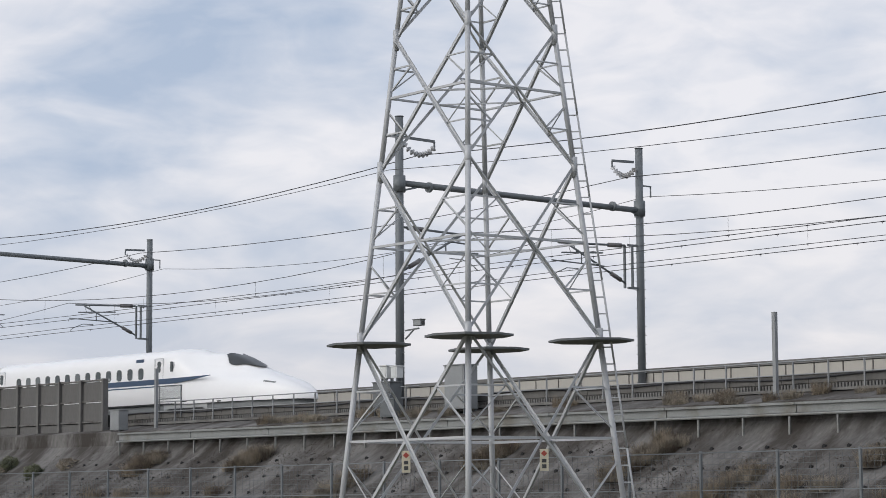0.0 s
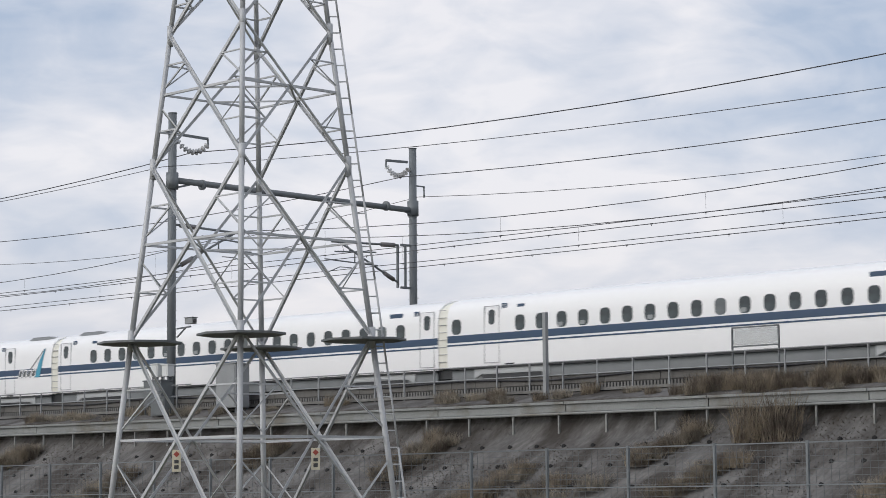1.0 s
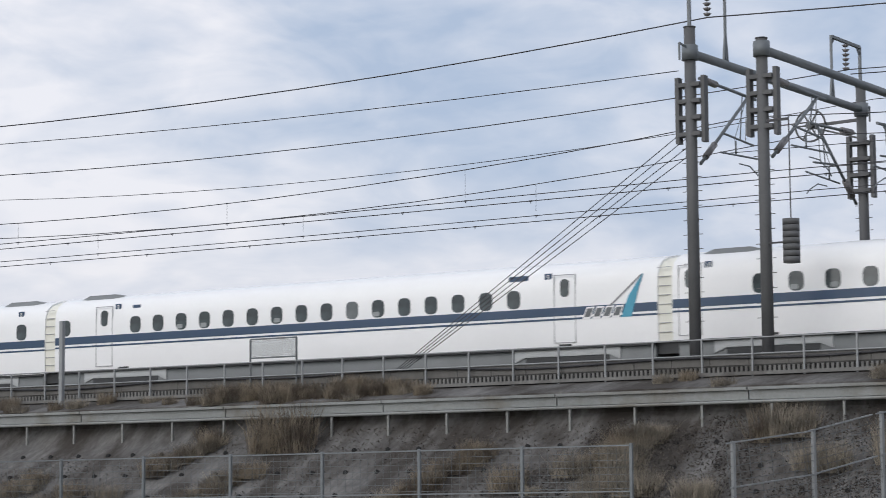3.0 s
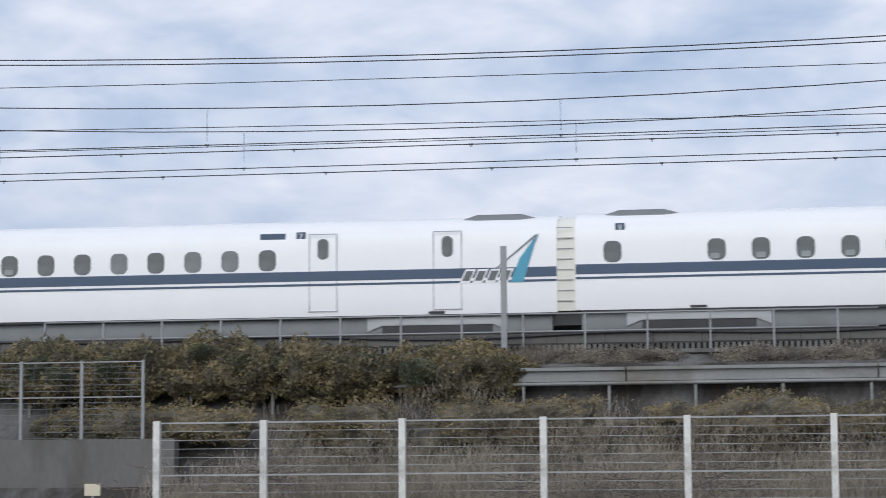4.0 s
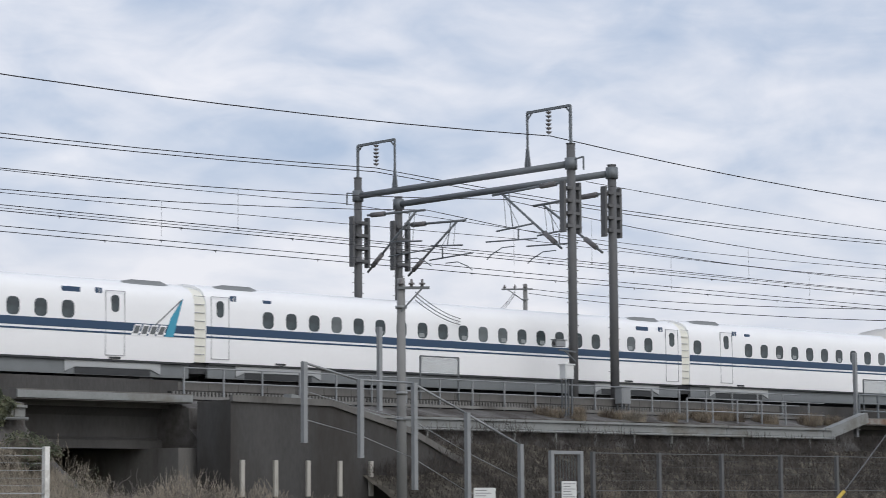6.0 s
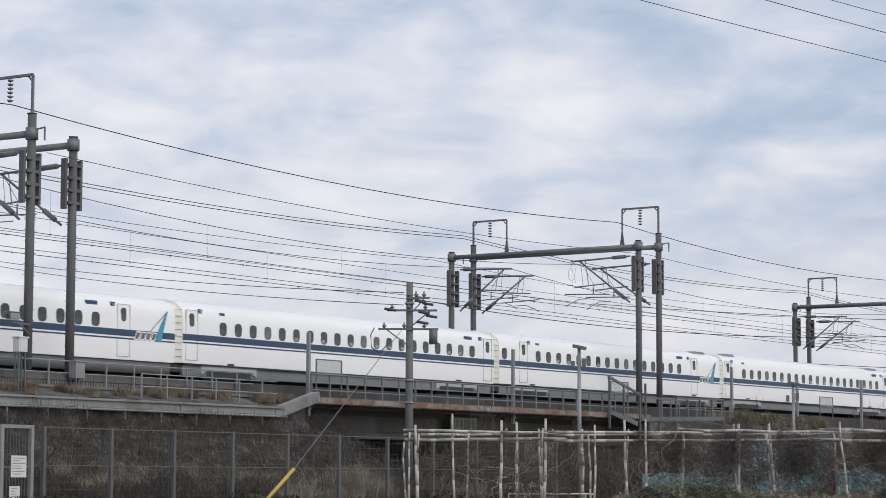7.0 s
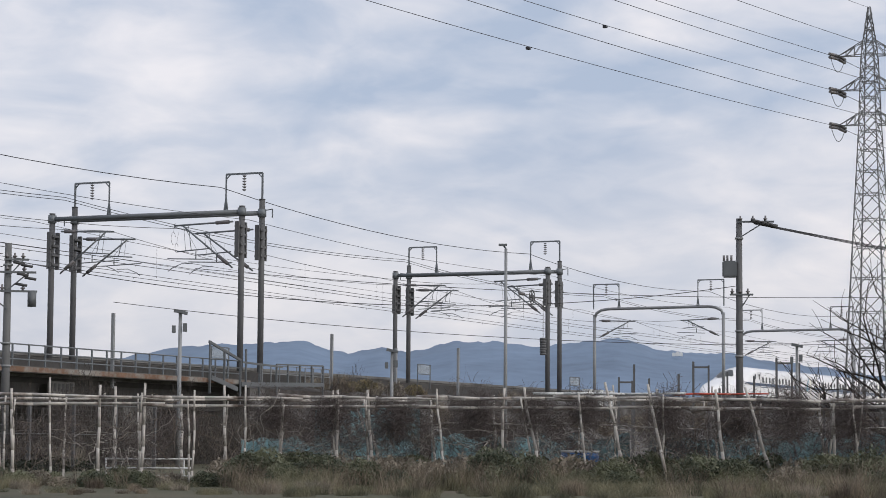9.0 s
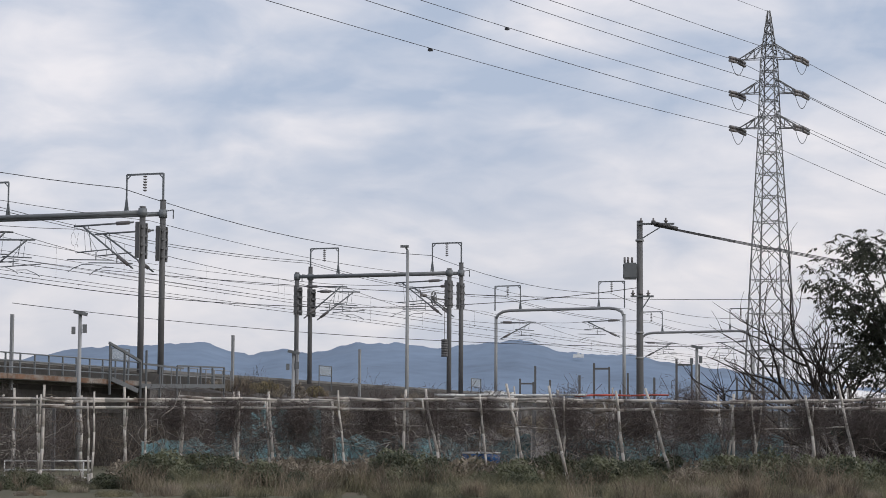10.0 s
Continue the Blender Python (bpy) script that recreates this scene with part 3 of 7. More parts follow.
def build_train():
    odd = car_base("train_car", True, "white high-speed train car with blue stripes and a teal emblem")
    even = car_base("train_car", False, "white high-speed train car with dark blue side stripes")
    cars = {}
    for k in range(2, 16):
        b = odd if k % 2 else even
        if k in (7, 8, 10, 11):
            continue
        cars[k] = b if k in (2, 3) else copy_thing(b, Matrix.Identity(4))
    cars[7] = car_base("train_car", True, "white train car with two doors near the teal emblem", "kitchen")
    cars[8] = car_base("train_car", False, "white train car with wider-set windows and blue stripes", "lounge")
    cars[10] = car_base("train_car", False, "white train car with wider-set windows and a door", "green")
    cars[11] = car_base("train_car", True, "white train car with a wide blank end by its door", "wide")
    lead = nose_car("white leading train car with long nose and blue stripes")
    bellows(lead)
    door(lead, -11.65)
    windows(lead, -9.75, 13, 1.02, 8)
    door(lead, 4.15)
    part("crew_window", round_rect(0.2, 0.5, 0.05, 0.012, "window_glass", "crew_window"), "", lead, at=on_side(5.25, 2.6, -1.675))
    part("display", SIGN_BIG, "", lead, at=on_side(2.3, 2.98, -1.615))
    cars[16] = lead
    # the tail car is the same shape turned round: its doors and windows sit on the other flank
    tail = nose_car("white trailing train car with long nose and blue stripes")
    for o in list(tail.children):
        if o.name.startswith(("step", "sill")):
            bpy.data.objects.remove(o)
    back = Matrix.Rotation(math.pi, 4, "Z")

    def flank(name, me, x, z, y=SIDE):
        return part(name, me, "", tail, at=back @ on_side(x, z, y))
    for x in (-4.15, 9.0):
        d = flank("door", DOOR_SEAM, x, 0.92)
        part("door_window", DOOR_WINDOW, "", d, at=Matrix.Translation((0, 0, 1.70)))
    for k in range(11):
        flank("window", WINDOW, -3.0 + k * 1.03, 2.345)
    flank("crew_window", round_rect(0.2, 0.5, 0.05, 0.012, "window_glass", "crew_window"), -5.25, 2.6, -1.675)
    flank("display", SIGN_BIG, 7.1, 2.98, -1.615)
    emblem(tail, back)
    p = flank("number_plate", NUM_PLATE, 8.38, 2.98, -1.615)
    part("number", text_mesh("1", 0.22, "sign_white"), "", p, at=pose(0, -0.013, 0, 90, 0, 0))
    cars[1] = tail
    # car numbers beside the doors
    for k in range(2, 16):
        right = 5.9 if k == 7 else 9.0 if k % 2 else 11.65
        left = -8.05 if k == 11 else -9.3 if k % 2 and k != 7 else -11.05
        for x, there in ((-10.5, k not in (2, 3, 15)), (10.65, k not in (2, 5, 9, 14, 15))):
            if there:
                hump(cars[k], x)
        me = text_mesh(str(k), 0.22, "sign_white")
        for x in (left, right - 0.62):
            p = part("number_plate", NUM_PLATE, "", cars[k], "small dark plate with the car's number", on_side(x, 2.98, -1.615))
            part("number", me, "", p, at=pose(0, -0.013, 0, 90, 0, 0))
    # current collectors under big side shields
    for k, sgn in ((5, 1), (12, -1)):
        car = cars[k]
        for y in (-1.45, 1.45):
            bm = bmesh.new()
            pts = [(-2.7, 3.2), (-2.1, 3.85), (-1.5, 4.24), (0.7, 4.3), (1.5, 4.0), (2.6, 3.2)] if sgn < 0 else [(-3.4, 3.2), (-2.5, 3.85), (-1.5, 4.2), (0.65, 4.24), (1.3, 3.95), (2.15, 3.2)]
            f = [bm.verts.new((x + sgn * 7.2, y - 0.04, z)) for x, z in pts]
            g = [bm.verts.new((x + sgn * 7.2, y + 0.04, z)) for x, z in pts]
            bm.faces.new(f)
            bm.faces.new(g[::-1])
            for i in range(6):
                bm.faces.new((f[i], g[i], g[(i + 1) % 6], f[(i + 1) % 6]))
            bmesh.ops.recalc_face_normals(bm, faces=bm.faces)
            part("collector_shield", bm, "cover_grey", car, "tall grey side shield on the roof")
        bm = bmesh.new()
        loft(bm, [[(sgn * x, -1.3, 3.3), (sgn * x, -1.1, 3.3 + h), (sgn * x, 1.1, 3.3 + h), (sgn * x, 1.3, 3.3)] for x, h in ((1.6, 0.02), (3.2, 0.5), (4.4, 0.72), (6.0, 0.75))])
        part("ramp_fairing", bm, "cover_beige", car, "pale ramp fairing before the shield")
        bm = bmesh.new()
        x = sgn * 6.4
        tube(bm, (x + 0.5, 0, 3.6), (x - 0.55, 0, 4.15), 0.05)
        tube(bm, (x - 0.55, 0, 4.15), (x + 0.35, 0, 4.6), 0.035)
        tube(bm, (x + 0.35, -0.9, 4.62), (x + 0.35, 0.9, 4.62), 0.06)
        for y in (-0.9, 0.9):
            tube(bm, (x + 0.35, y, 4.62), (x + 0.35, y * 1.25, 4.47), 0.03)
        part("pantograph", bm, "under_dark", car, "dark single-arm current collector")
    return cars


CARS = build_train()


def motions():
    for k, car in CARS.items():
        rows = []
        for i in range(11):
            s = X0 + SPEED * i + 25 * (k - 0.5)
            rows.append((float(i), pose(s, line_y(s), RAIL + GRADE * s, 0, 0, line_turn(s) + (180 if k == 1 else 0))))
        walk(car, rows)

# ---- overhead line gantries ----
def steps_on(bm, x, y, z0, z1, r, gap=0.42):
    z = z0
    while z < z1:
        bar(bm, (x - r - 0.14, y, z), (x + r + 0.14, y, z), 0.02, 0.02)
        z += gap


def discs(bm, pts, r):
    for a, b in zip(pts, pts[1:]):
        a, b = Vector(a), Vector(b)
        c, d = (a + b) / 2, (b - a).normalized() * 0.035
        tube(bm, c - d, c + d, r, 10, r * 0.55)
        tube(bm, a, b, 0.015, 5)


def arc_pts(a, b, sag, n):
    a, b = Vector(a), Vector(b)
    return [a.lerp(b, i / n) - Vector((0, 0, sag * 4 * (i / n) * (1 - i / n))) for i in range(n + 1)]


def pole(parent, x, o, z0, z1, r, mat="gantry_steel", steps=True):
    bm = bmesh.new()
    tube(bm, (x, -o, z0), (x, -o, z1), r, 14, r * 0.94)
    tube(bm, (x, -o, z1), (x, -o, z1 + 0.03), r * 1.05, 14)
    p = part("pole", bm, mat, parent, "grey steel pole")
    if steps:
        bm = bmesh.new()
        steps_on(bm, x, -o, 6.0, z1 - 3.0, r)
        part("steps", bm, mat, p)
    return p


def cantilever(parent, x, o, d, top=12.95, low=10.65, reach=3.9):
    """A swinging bracket that holds the wires; d is +1 when it reaches away from the camera."""
    def P(u, z):
        return (x, -o + d * u, z)
    bm = bmesh.new()
    tube(bm, P(0.2, top + 0.12), P(reach, top), 0.05)
    tube(bm, P(0.2, low), P(reach - 0.55, top - 0.02), 0.05)
    tube(bm, P(1.6, 11.75), P(reach - 0.2, 11.62), 0.035)
    tube(bm, P(1.5, 11.15), P(reach + 0.4, 11.25), 0.03)
    tube(bm, P(reach - 1.4, 11.62), P(reach - 1.4, 11.2), 0.03)
    tube(bm, P(reach - 0.9, top), P(reach - 1.1, 11.7), 0.02)
    chain(bm, [P(reach - 1.2, 10.95), P(reach - 0.5, 10.95), P(reach + 0.1, 10.72), P(reach + 0.35, 10.55)], 0.022, 5)
    for u in (reach - 0.75, reach - 1.5):
        tube(bm, P(u, 11.62), P(reach - 0.6, top), 0.012, 5)
    b = part("bracket", bm, "gantry_steel", parent, "tubular bracket holding the contact wires")
    k = (top - 0.02 - low) / (reach - 0.75)
    for a, e, r in ((P(0.45, top + 0.11), P(1.25, top + 0.085), 0.105), (P(0.5, low + 0.3 * k), P(1.1, low + 0.9 * k), 0.1)):
        bm = bmesh.new()
        tube(bm, a, e, r, 10)
        part("insulator", bm, "insulator", b, "ribbed insulator")


def channel(parent, x, o, z0, z1):
    """Steel channel frame clamped to a pole, holding brackets."""
    bm = bmesh.new()
    for dx in (-0.42, 0.42):
        quad_box(bm, x + dx - 0.06, x + dx + 0.06, -o - 0.12, -o + 0.12, z0, z1)
    for k in range(4):
        z = z0 + 0.25 + k * (z1 - z0 - 0.5) / 3
        quad_box(bm, x - 0.36, x + 0.36, -o - 0.2, -o + 0.2, z - 0.06, z + 0.06)
    part("bracket_frame", bm, "gantry_dark", parent, "ladder-like steel channel frame")


def hanger_frame(parent, x, o0, o1, beam, top):
    """Portal on the beam from which a feeder's insulator string hangs."""
    bm = bmesh.new()
    bar(bm, (x, -o0, beam), (x, -o0, top), 0.09, 0.09)
    bar(bm, (x, -o1, beam), (x, -o1, top), 0.07, 0.07)
    bar(bm, (x, -o1 - 0.13, beam), (x, -o1, beam + 0.9), 0.06, 0.06)
    bar(bm, (x, -o1 + 0.13, beam), (x, -o1, beam + 0.9), 0.06, 0.06)
    bar(bm, (x, -o0, top), (x, -o1, top), 0.1, 0.1)
    for o, s in ((o0, 1 if o1 > o0 else -1), (o1, 1 if o0 > o1 else -1)):
        bar(bm, (x, -o, top - 0.28), (x, -o - s * 0.28, top), 0.05, 0.05)
    f = part("hanger_frame", bm, "gantry_steel", parent, "square steel portal above the beam")
    om = (o0 + o1) / 2
    bm = bmesh.new()
    discs(bm, [(x, -om, top - 0.06 - k * 0.155) for k in range(7)], 0.13)
    part("insulator_string", bm, "insulator", f, kind="stuff")


def gantry_tall(s, o_near, o_far, beam=13.98, top=16.78):
    g = thing("gantry", "tall grey steel railway gantry with tubular cross beam", "gantry", "overhead line gantries", at=at_line(s))
    pole(g, 0, o_near, 3.6, top, 0.185)
    pole(g, 0, o_far, 4.4, top - 0.08, 0.185)
    bm = bmesh.new()
    tube(bm, (0, -o_near, beam), (0, -o_far, beam - 0.14), 0.13, 14)
    for o in (o_near - 1.6, o_far + 1.7):
        tube(bm, (0, -o - 0.06, beam - 0.07), (0, -o + 0.06, beam - 0.07), 0.22, 14)
    for o, d in ((o_near, 1), (o_far, -1)):
        tube(bm, (0, -o, beam - 0.4), (0, -o, beam + 0.3), 0.26, 14)
        bar(bm, (0, -o + d * 0.1, beam - 0.33), (0, -o + d * 0.9, beam - 0.13), 0.06, 0.08)
    part("cross_beam", bm, "gantry_steel", g, "tubular steel cross beam with flanges")
    for o, d, z in ((o_near, 1, top - 0.88), (o_far, 1, top - 0.78)):
        r = 1.9 if o == o_near else -1.7
        bm = bmesh.new()
        bar(bm, (0, -o - 0.35, z + 0.05), (0, -o + r, z), 0.08, 0.11)
        bar(bm, (0, -o + r, z), (0, -o + r, z - 0.3), 0.06, 0.06)
        a = part("arm", bm, "gantry_steel", g, "short steel arm near the pole top")
        bm = bmesh.new()
        discs(bm, arc_pts((0, -o + r, z - 0.25), (0, -o + (0.2 if r > 0 else -0.2), z - 0.2), 0.42, 9), 0.14)
        part("insulator_string", bm, "insulator_white", a, "hanging string of pale insulator discs", kind="stuff")
    bm = bmesh.new()
    bar(bm, (0.0, -o_far + 0.1, 15.0), (0, -o_far + 0.75, 15.0), 0.06, 0.06)
    bar(bm, (0.0, -o_far + 0.72, 15.0), (0, -o_far + 0.72, 14.5), 0.05, 0.05)
    part("outer_arm", bm, "gantry_steel", g)
    cantilever(g, 0, o_near, 1, 12.0, 10.3, 3.9)
    for o, d in ((o_far, -1),):
        bm = bmesh.new()
        for x in (-0.25, 0.25):
            bar(bm, (x, -o + d * 0.75, 10.25), (x, -o + d * 0.75, 12.2), 0.09, 0.09)
        for z in (10.25, 12.2):
            bar(bm, (0, -o, z), (0, -o + d * 0.8, z), 0.08, 0.1)
        part("bracket_frame", bm, "gantry_steel", g)
        cantilever(g, 0, o + 0.75, d, 12.05, 10.45, 4.3)
    return g


def gantry_double(s, e=1, framed=(-1, 1), drop=0.0):
    """Two portals side by side where one wire run hands over to the next."""
    g = thing("gantry", "double grey steel railway gantry with insulators on top", "gantry", "overhead line gantries", at=at_line(s))
    for x, beam, top in ((-1.15 * e, 13.85, 14.6), (1.15 * e, 13.7 - drop, 14.0 - drop)):
        for o in (3.65, -8.6):
            pole(g, x, o, 3.7 if o > 0 else 4.5, top, 0.175, "gantry_dark")
        bm = bmesh.new()
        tube(bm, (x, -3.65, beam), (x, 8.6, beam), 0.13, 14)
        for o in (3.65, -8.6):
            tube(bm, (x, -o, beam - 0.22), (x, -o, beam + 0.22), 0.24, 14)
        part("cross_beam", bm, "gantry_steel", g, "tubular steel cross beam")
        if (1 if x > 0 else -1) in framed:
            channel(g, x, 3.6, 11.2 - 1.8 * drop, 13.15)
            channel(g, x, -8.5, 10.85, 12.95)
        cantilever(g, x, 3.3, 1, 12.95 - 0.1 * x, 10.65, 3.9)
        cantilever(g, x, -8.2, -1, 12.75 - 0.1 * x, 10.6, 3.7)
    hanger_frame(g, -1.15 * e, 3.65, 1.35, 13.95, 16.1)
    hanger_frame(g, -1.15 * e, -8.6, -6.3, 13.95, 15.98)
    for o, d in ((3.9, -1), (-8.9, 1)):
        bm = bmesh.new()
        bar(bm, (-1.15 * e, -o, 14.0), (-1.15 * e, -o + d * 0.4, 14.05), 0.05, 0.05)
        bar(bm, (-1.15 * e, -o + d * 0.4, 14.05), (-1.15 * e, -o + d * 0.4, 13.55), 0.05, 0.05)
        part("outer_arm", bm, "gantry_steel", g)
    return g


def gantry_arch(s):
    g = thing("gantry", "pale steel railway gantry with rounded corners", "gantry", "overhead line gantries", at=at_line(s))
    for o in (3.9, -8.25):
        pole(g, 0, o, 4.2, 12.9, 0.15, "galv", steps=True)
    bm = bmesh.new()
    pts = [(0, -3.9, 12.7), (0, -3.7, 13.15), (0, -3.2, 13.4), (0, -2.5, 13.5), (0, 6.9, 13.45), (0, 7.6, 13.35), (0, 8.05, 13.1), (0, 8.25, 12.7)]
    chain(bm, pts, 0.13, 12)
    part("cross_beam", bm, "galv", g, "tubular beam curved into the poles")
    hanger_frame(g, 0, 3.95, 1.55, 13.5, 15.85)
    hanger_frame(g, 0, -8.35, -5.9, 13.45, 15.68)
    cantilever(g, 0, 3.7, 1, 12.3, 10.9, 3.7)
    cantilever(g, 0, -8.0, -1, 12.3, 10.9, 3.6)
    return g


gantry_tall(-118.0, 4.0, -10.0, 14.75, 16.25)
gantry_tall(-76.7, 4.05, -9.95)
first = gantry_double(-30.3)
copy_thing(first, at_line(65.9))
gantry_double(17.6, framed=(1,), drop=0.37)
copy_thing(gantry_double(113.4, -1), at_line(158.5))
arch = gantry_arch(197.0)
for s in (238.0, 280.0):
    copy_thing(arch, at_line(s))

# ---- wires ----
SUPPORTS = [-165.0, -118.0, -76.7, -31.4, 16.5, 64.8, 111.8, 156.5, 197.0, 238.0, 280.0, 330.0]


def along(table, s):
    return float(np.interp(s, [a for a, b in table], [b for a, b in table]))


def run_wire(name, label, o_tab, z_tab, sag, r, group, stagger=0.0, clamps=0.0, s_from=None, s_to=None):
    def hang(a, b):
        return sag if isinstance(sag, float) else along(sag, (a + b) / 2)
    bm = bmesh.new()
    pts = []
    for a, b in zip(SUPPORTS, SUPPORTS[1:]):
        if (s_from is not None and b <= s_from) or (s_to is not None and a >= s_to):
            continue
        n = 12
        for i in range(n + 1):
            k = i / n
            s = a + (b - a) * k
            if i or not pts:
                pts.append(on_line(s, along(o_tab, s), along(z_tab, a) * (1 - k) + along(z_tab, b) * k - hang(a, b) * 4 * k * (1 - k)))
        if clamps:
            for c in range(int((b - a) / clamps)):
                s = a + (c + 0.5) * clamps
                k = (s - a) / (b - a)
                z = along(z_tab, a) * (1 - k) + along(z_tab, b) * k - hang(a, b) * 4 * k * (1 - k)
                p = on_line(s, along(o_tab, s), z)
                tube(bm, p - Vector((0.06, 0, 0)), p + Vector((0.06, 0, 0)), 0.026, 5)
                tube(bm, p, p - Vector((0, 0, 0.08)), 0.014, 4)
    chain(bm, pts, r, 5)
    return tagged(new(name, mesh_of(bm, name, "wire")), label, "overhead wire", group)


G = "overhead line wires"
MESSENGER = [(-120, 12.1), (-76, 12.15), (-31, 12.45), (16, 12.75), (64, 12.85), (160, 12.85), (197, 12.3)]
for o in (0.0, -4.35):
    lift = 0.0 if o == 0 else -0.06
    run_wire("contact_wire", "dark contact wire stretched above the track", [(0, o)], [(0, 10.5 + lift)], 0.02, 0.016, G, clamps=5)
    run_wire("auxiliary_wire", "dark auxiliary wire above the contact wire", [(0, o)], [(0, 10.73 + lift)], 0.06, 0.015, G, clamps=10)
    run_wire("messenger_wire", "dark sagging messenger wire over the track", [(0, o)], MESSENGER, 0.95, 0.016, G)
    bm = bmesh.new()
    for a, b in zip(SUPPORTS, SUPPORTS[1:]):
        za, zb = along(MESSENGER, a), along(MESSENGER, b)
        for c in range(int((b - a) / 10)):
            s = a + 5 + c * 10
            k = (s - a) / (b - a)
            tube(bm, on_line(s, o, za * (1 - k) + zb * k - 3.8 * k * (1 - k)), on_line(s, o, 10.78), 0.006, 4)
    tagged(new("dropper", mesh_of(bm, "dropper", "wire")), "thin vertical dropper wires between the overhead wires", "overhead wire", G, "stuff")
# the second run in the hand-over spans
run_wire("anchored_wire", "dark wire of the neighbouring run, drawn aside", [(-31, 1.2), (16, -0.6), (64, 0.6), (112, -0.4)], [(-31, 11.2), (16, 10.95), (64, 11.25), (112, 11.1)], 0.05, 0.012, G, s_from=-31.4, s_to=156)
run_wire("anchored_wire", "dark wire of the neighbouring run, drawn aside", [(-31, -5.2), (16, -3.9), (64, -5.0), (112, -4)], [(-31, 11.5), (16, 11.2), (64, 11.4), (112, 11.3)], 0.05, 0.012, G, s_from=-31.4, s_to=156)
run_wire("feeder_wire", "thick dark feeder wire hung from insulators", [(-76, 2.95), (-31, 2.5)], [(-76, 15.25), (-31, 15.1), (112, 15.05), (197, 14.85)], 0.7, 0.021, G)
for dz in (0.0, -0.16):
    run_wire("feeder_wire", "thick dark feeder wire hung from insulators", [(-76, -9.1), (-31, -7.5), (197, -7.2)], [(-76, 15.3 + dz), (-31, 15.05 + dz), (197, 14.7 + dz)], 0.55, 0.019, G, s_from=-31.4 if dz else None)
run_wire("earth_wire", "dark earth wire along the poles", [(-118, 4.6), (0, 4.3)], [(-76, 14.5), (-31, 13.2)], 0.45, 0.014, G, s_to=-31.4)
run_wire("earth_wire", "dark earth wire along the poles", [(0, 4.3)], [(64, 13.1), (112, 13.2), (200, 13.4)], 0.45, 0.014, G, s_from=64.8)
run_wire("earth_wire", "dark earth wire along the poles", [(-118, -10.7), (-31, -9.3), (0, -9.3)], [(-76, 14.45), (-31, 14.3), (16, 14.1), (64, 13.6), (200, 13.4)], [(-60, 0.95), (-8, 0.12), (40, 0.4)], 0.014, G)

# four guy wires from the handover gantry down to the near side
for k in range(4):
    bm = bmesh.new()
    a, b = on_line(-31.5, 3.5, 11.75 - 0.28 * k), on_line(-42.3 + 0.12 * k, 3.2, 5.0)
    chain(bm, [a, a.lerp(b, 0.5), b], 0.014, 5)
    tagged(new("guy_wire", mesh_of(bm, "guy_wire", "wire")), "taut slanting guy wire of the gantry", "guy wire", "gantry guy wires")
# looped jumpers between the two wire runs
for s, o, z, r in ((22.6, -1.5, 12.3, 0.22), (23.6, -1.3, 12.1, 0.2), (22.9, -2.0, 11.5, 0.26), (24.6, -1.0, 11.9, 0.16), (25.8, -1.4, 11.3, 0.2), (114.6, -2.0, 12.6, 0.3), (116.0, -2.6, 12.2, 0.22)):
    bm = bmesh.new()
    chain(bm, [on_line(s + r * math.cos(a) * 0.8, o, z + r * math.sin(a) * 1.2) for a in np.linspace(0.3, 5.0, 13)], 0.010, 5)
    chain(bm, [on_line(s, o, z + r * 1.15), on_line(s + 0.2, o, z + 0.9)], 0.008, 5)
    tagged(new("jumper_loop", mesh_of(bm, "jumper_loop", "wire")), "curled jumper cable between overhead wires", "cable", "jumper loops")

# spoked tension wheels and hanging weights where the wire runs end
def tension_wheel(s, o, z, r, way, reach=1.1):
    w = thing("wire_tensioner", "spoked steel tension wheel at the end of a wire run", "wire tensioner", "wire tensioners", at=at_line(s, o, z))
    bm = bmesh.new()
    chain(bm, [(r * math.cos(a), 0, r * math.sin(a)) for a in np.linspace(0, 2 * math.pi, 25)], 0.035, 6)
    part("rim", bm, "gantry_dark", w)
    for k in range(6):
        a = k * math.pi / 3
        bm = bmesh.new()
        bar(bm, (0, 0, 0), (r * math.cos(a), 0, r * math.sin(a)), 0.05, 0.05)
        part("spoke", bm, "gantry_dark", w)
    bm = bmesh.new()
    tube(bm, (0, -0.12, 0), (0, 0.12, 0), 0.13, 10)
    bar(bm, (0, 0.1, 0), (-reach * way, 0.1, 0.05), 0.08, 0.1)
    bar(bm, (0, 0.1, -0.05), (-reach * way, 0.1, -0.65), 0.06, 0.06)
    part("hub", bm, "gantry_dark", w)
    bm = bmesh.new()
    chain(bm, [(0.1 * way, 0, 0.12), (1.6 * way, 0, 0.1)], 0.025, 5)
    discs(bm, [(way * (1.5 + 0.13 * k), 0, 0.1) for k in range(7)], 0.12)
    bar(bm, (way * 2.4, 0, -0.12), (way * 2.4, 0, 0.42), 0.05, 0.05)
    part("strain_string", bm, "insulator", w, "string of strain insulators", kind="stuff")


def weight(s, o, z, side):
    w = thing("tension_weight", "dark stack of hanging tension weights", "weight", "tension weights", at=at_line(s, o, z))
    for k in range(7):
        bm = bmesh.new()
        tube(bm, (0, 0, k * 0.18), (0, 0, k * 0.18 + 0.165), 0.24, 14)
        part("plate", bm, "gantry_dark", w)
    bm = bmesh.new()
    tube(bm, (0, 0, 1.2), (0, 0, 4.2), 0.02, 5)
    bar(bm, (0, 0, 4.1), (side, 0, 4.1), 0.07, 0.07)
    bar(bm, (0, 0, 0.6), (side, 0, 0.6), 0.05, 0.05)
    part("rod", bm, "wire", w)


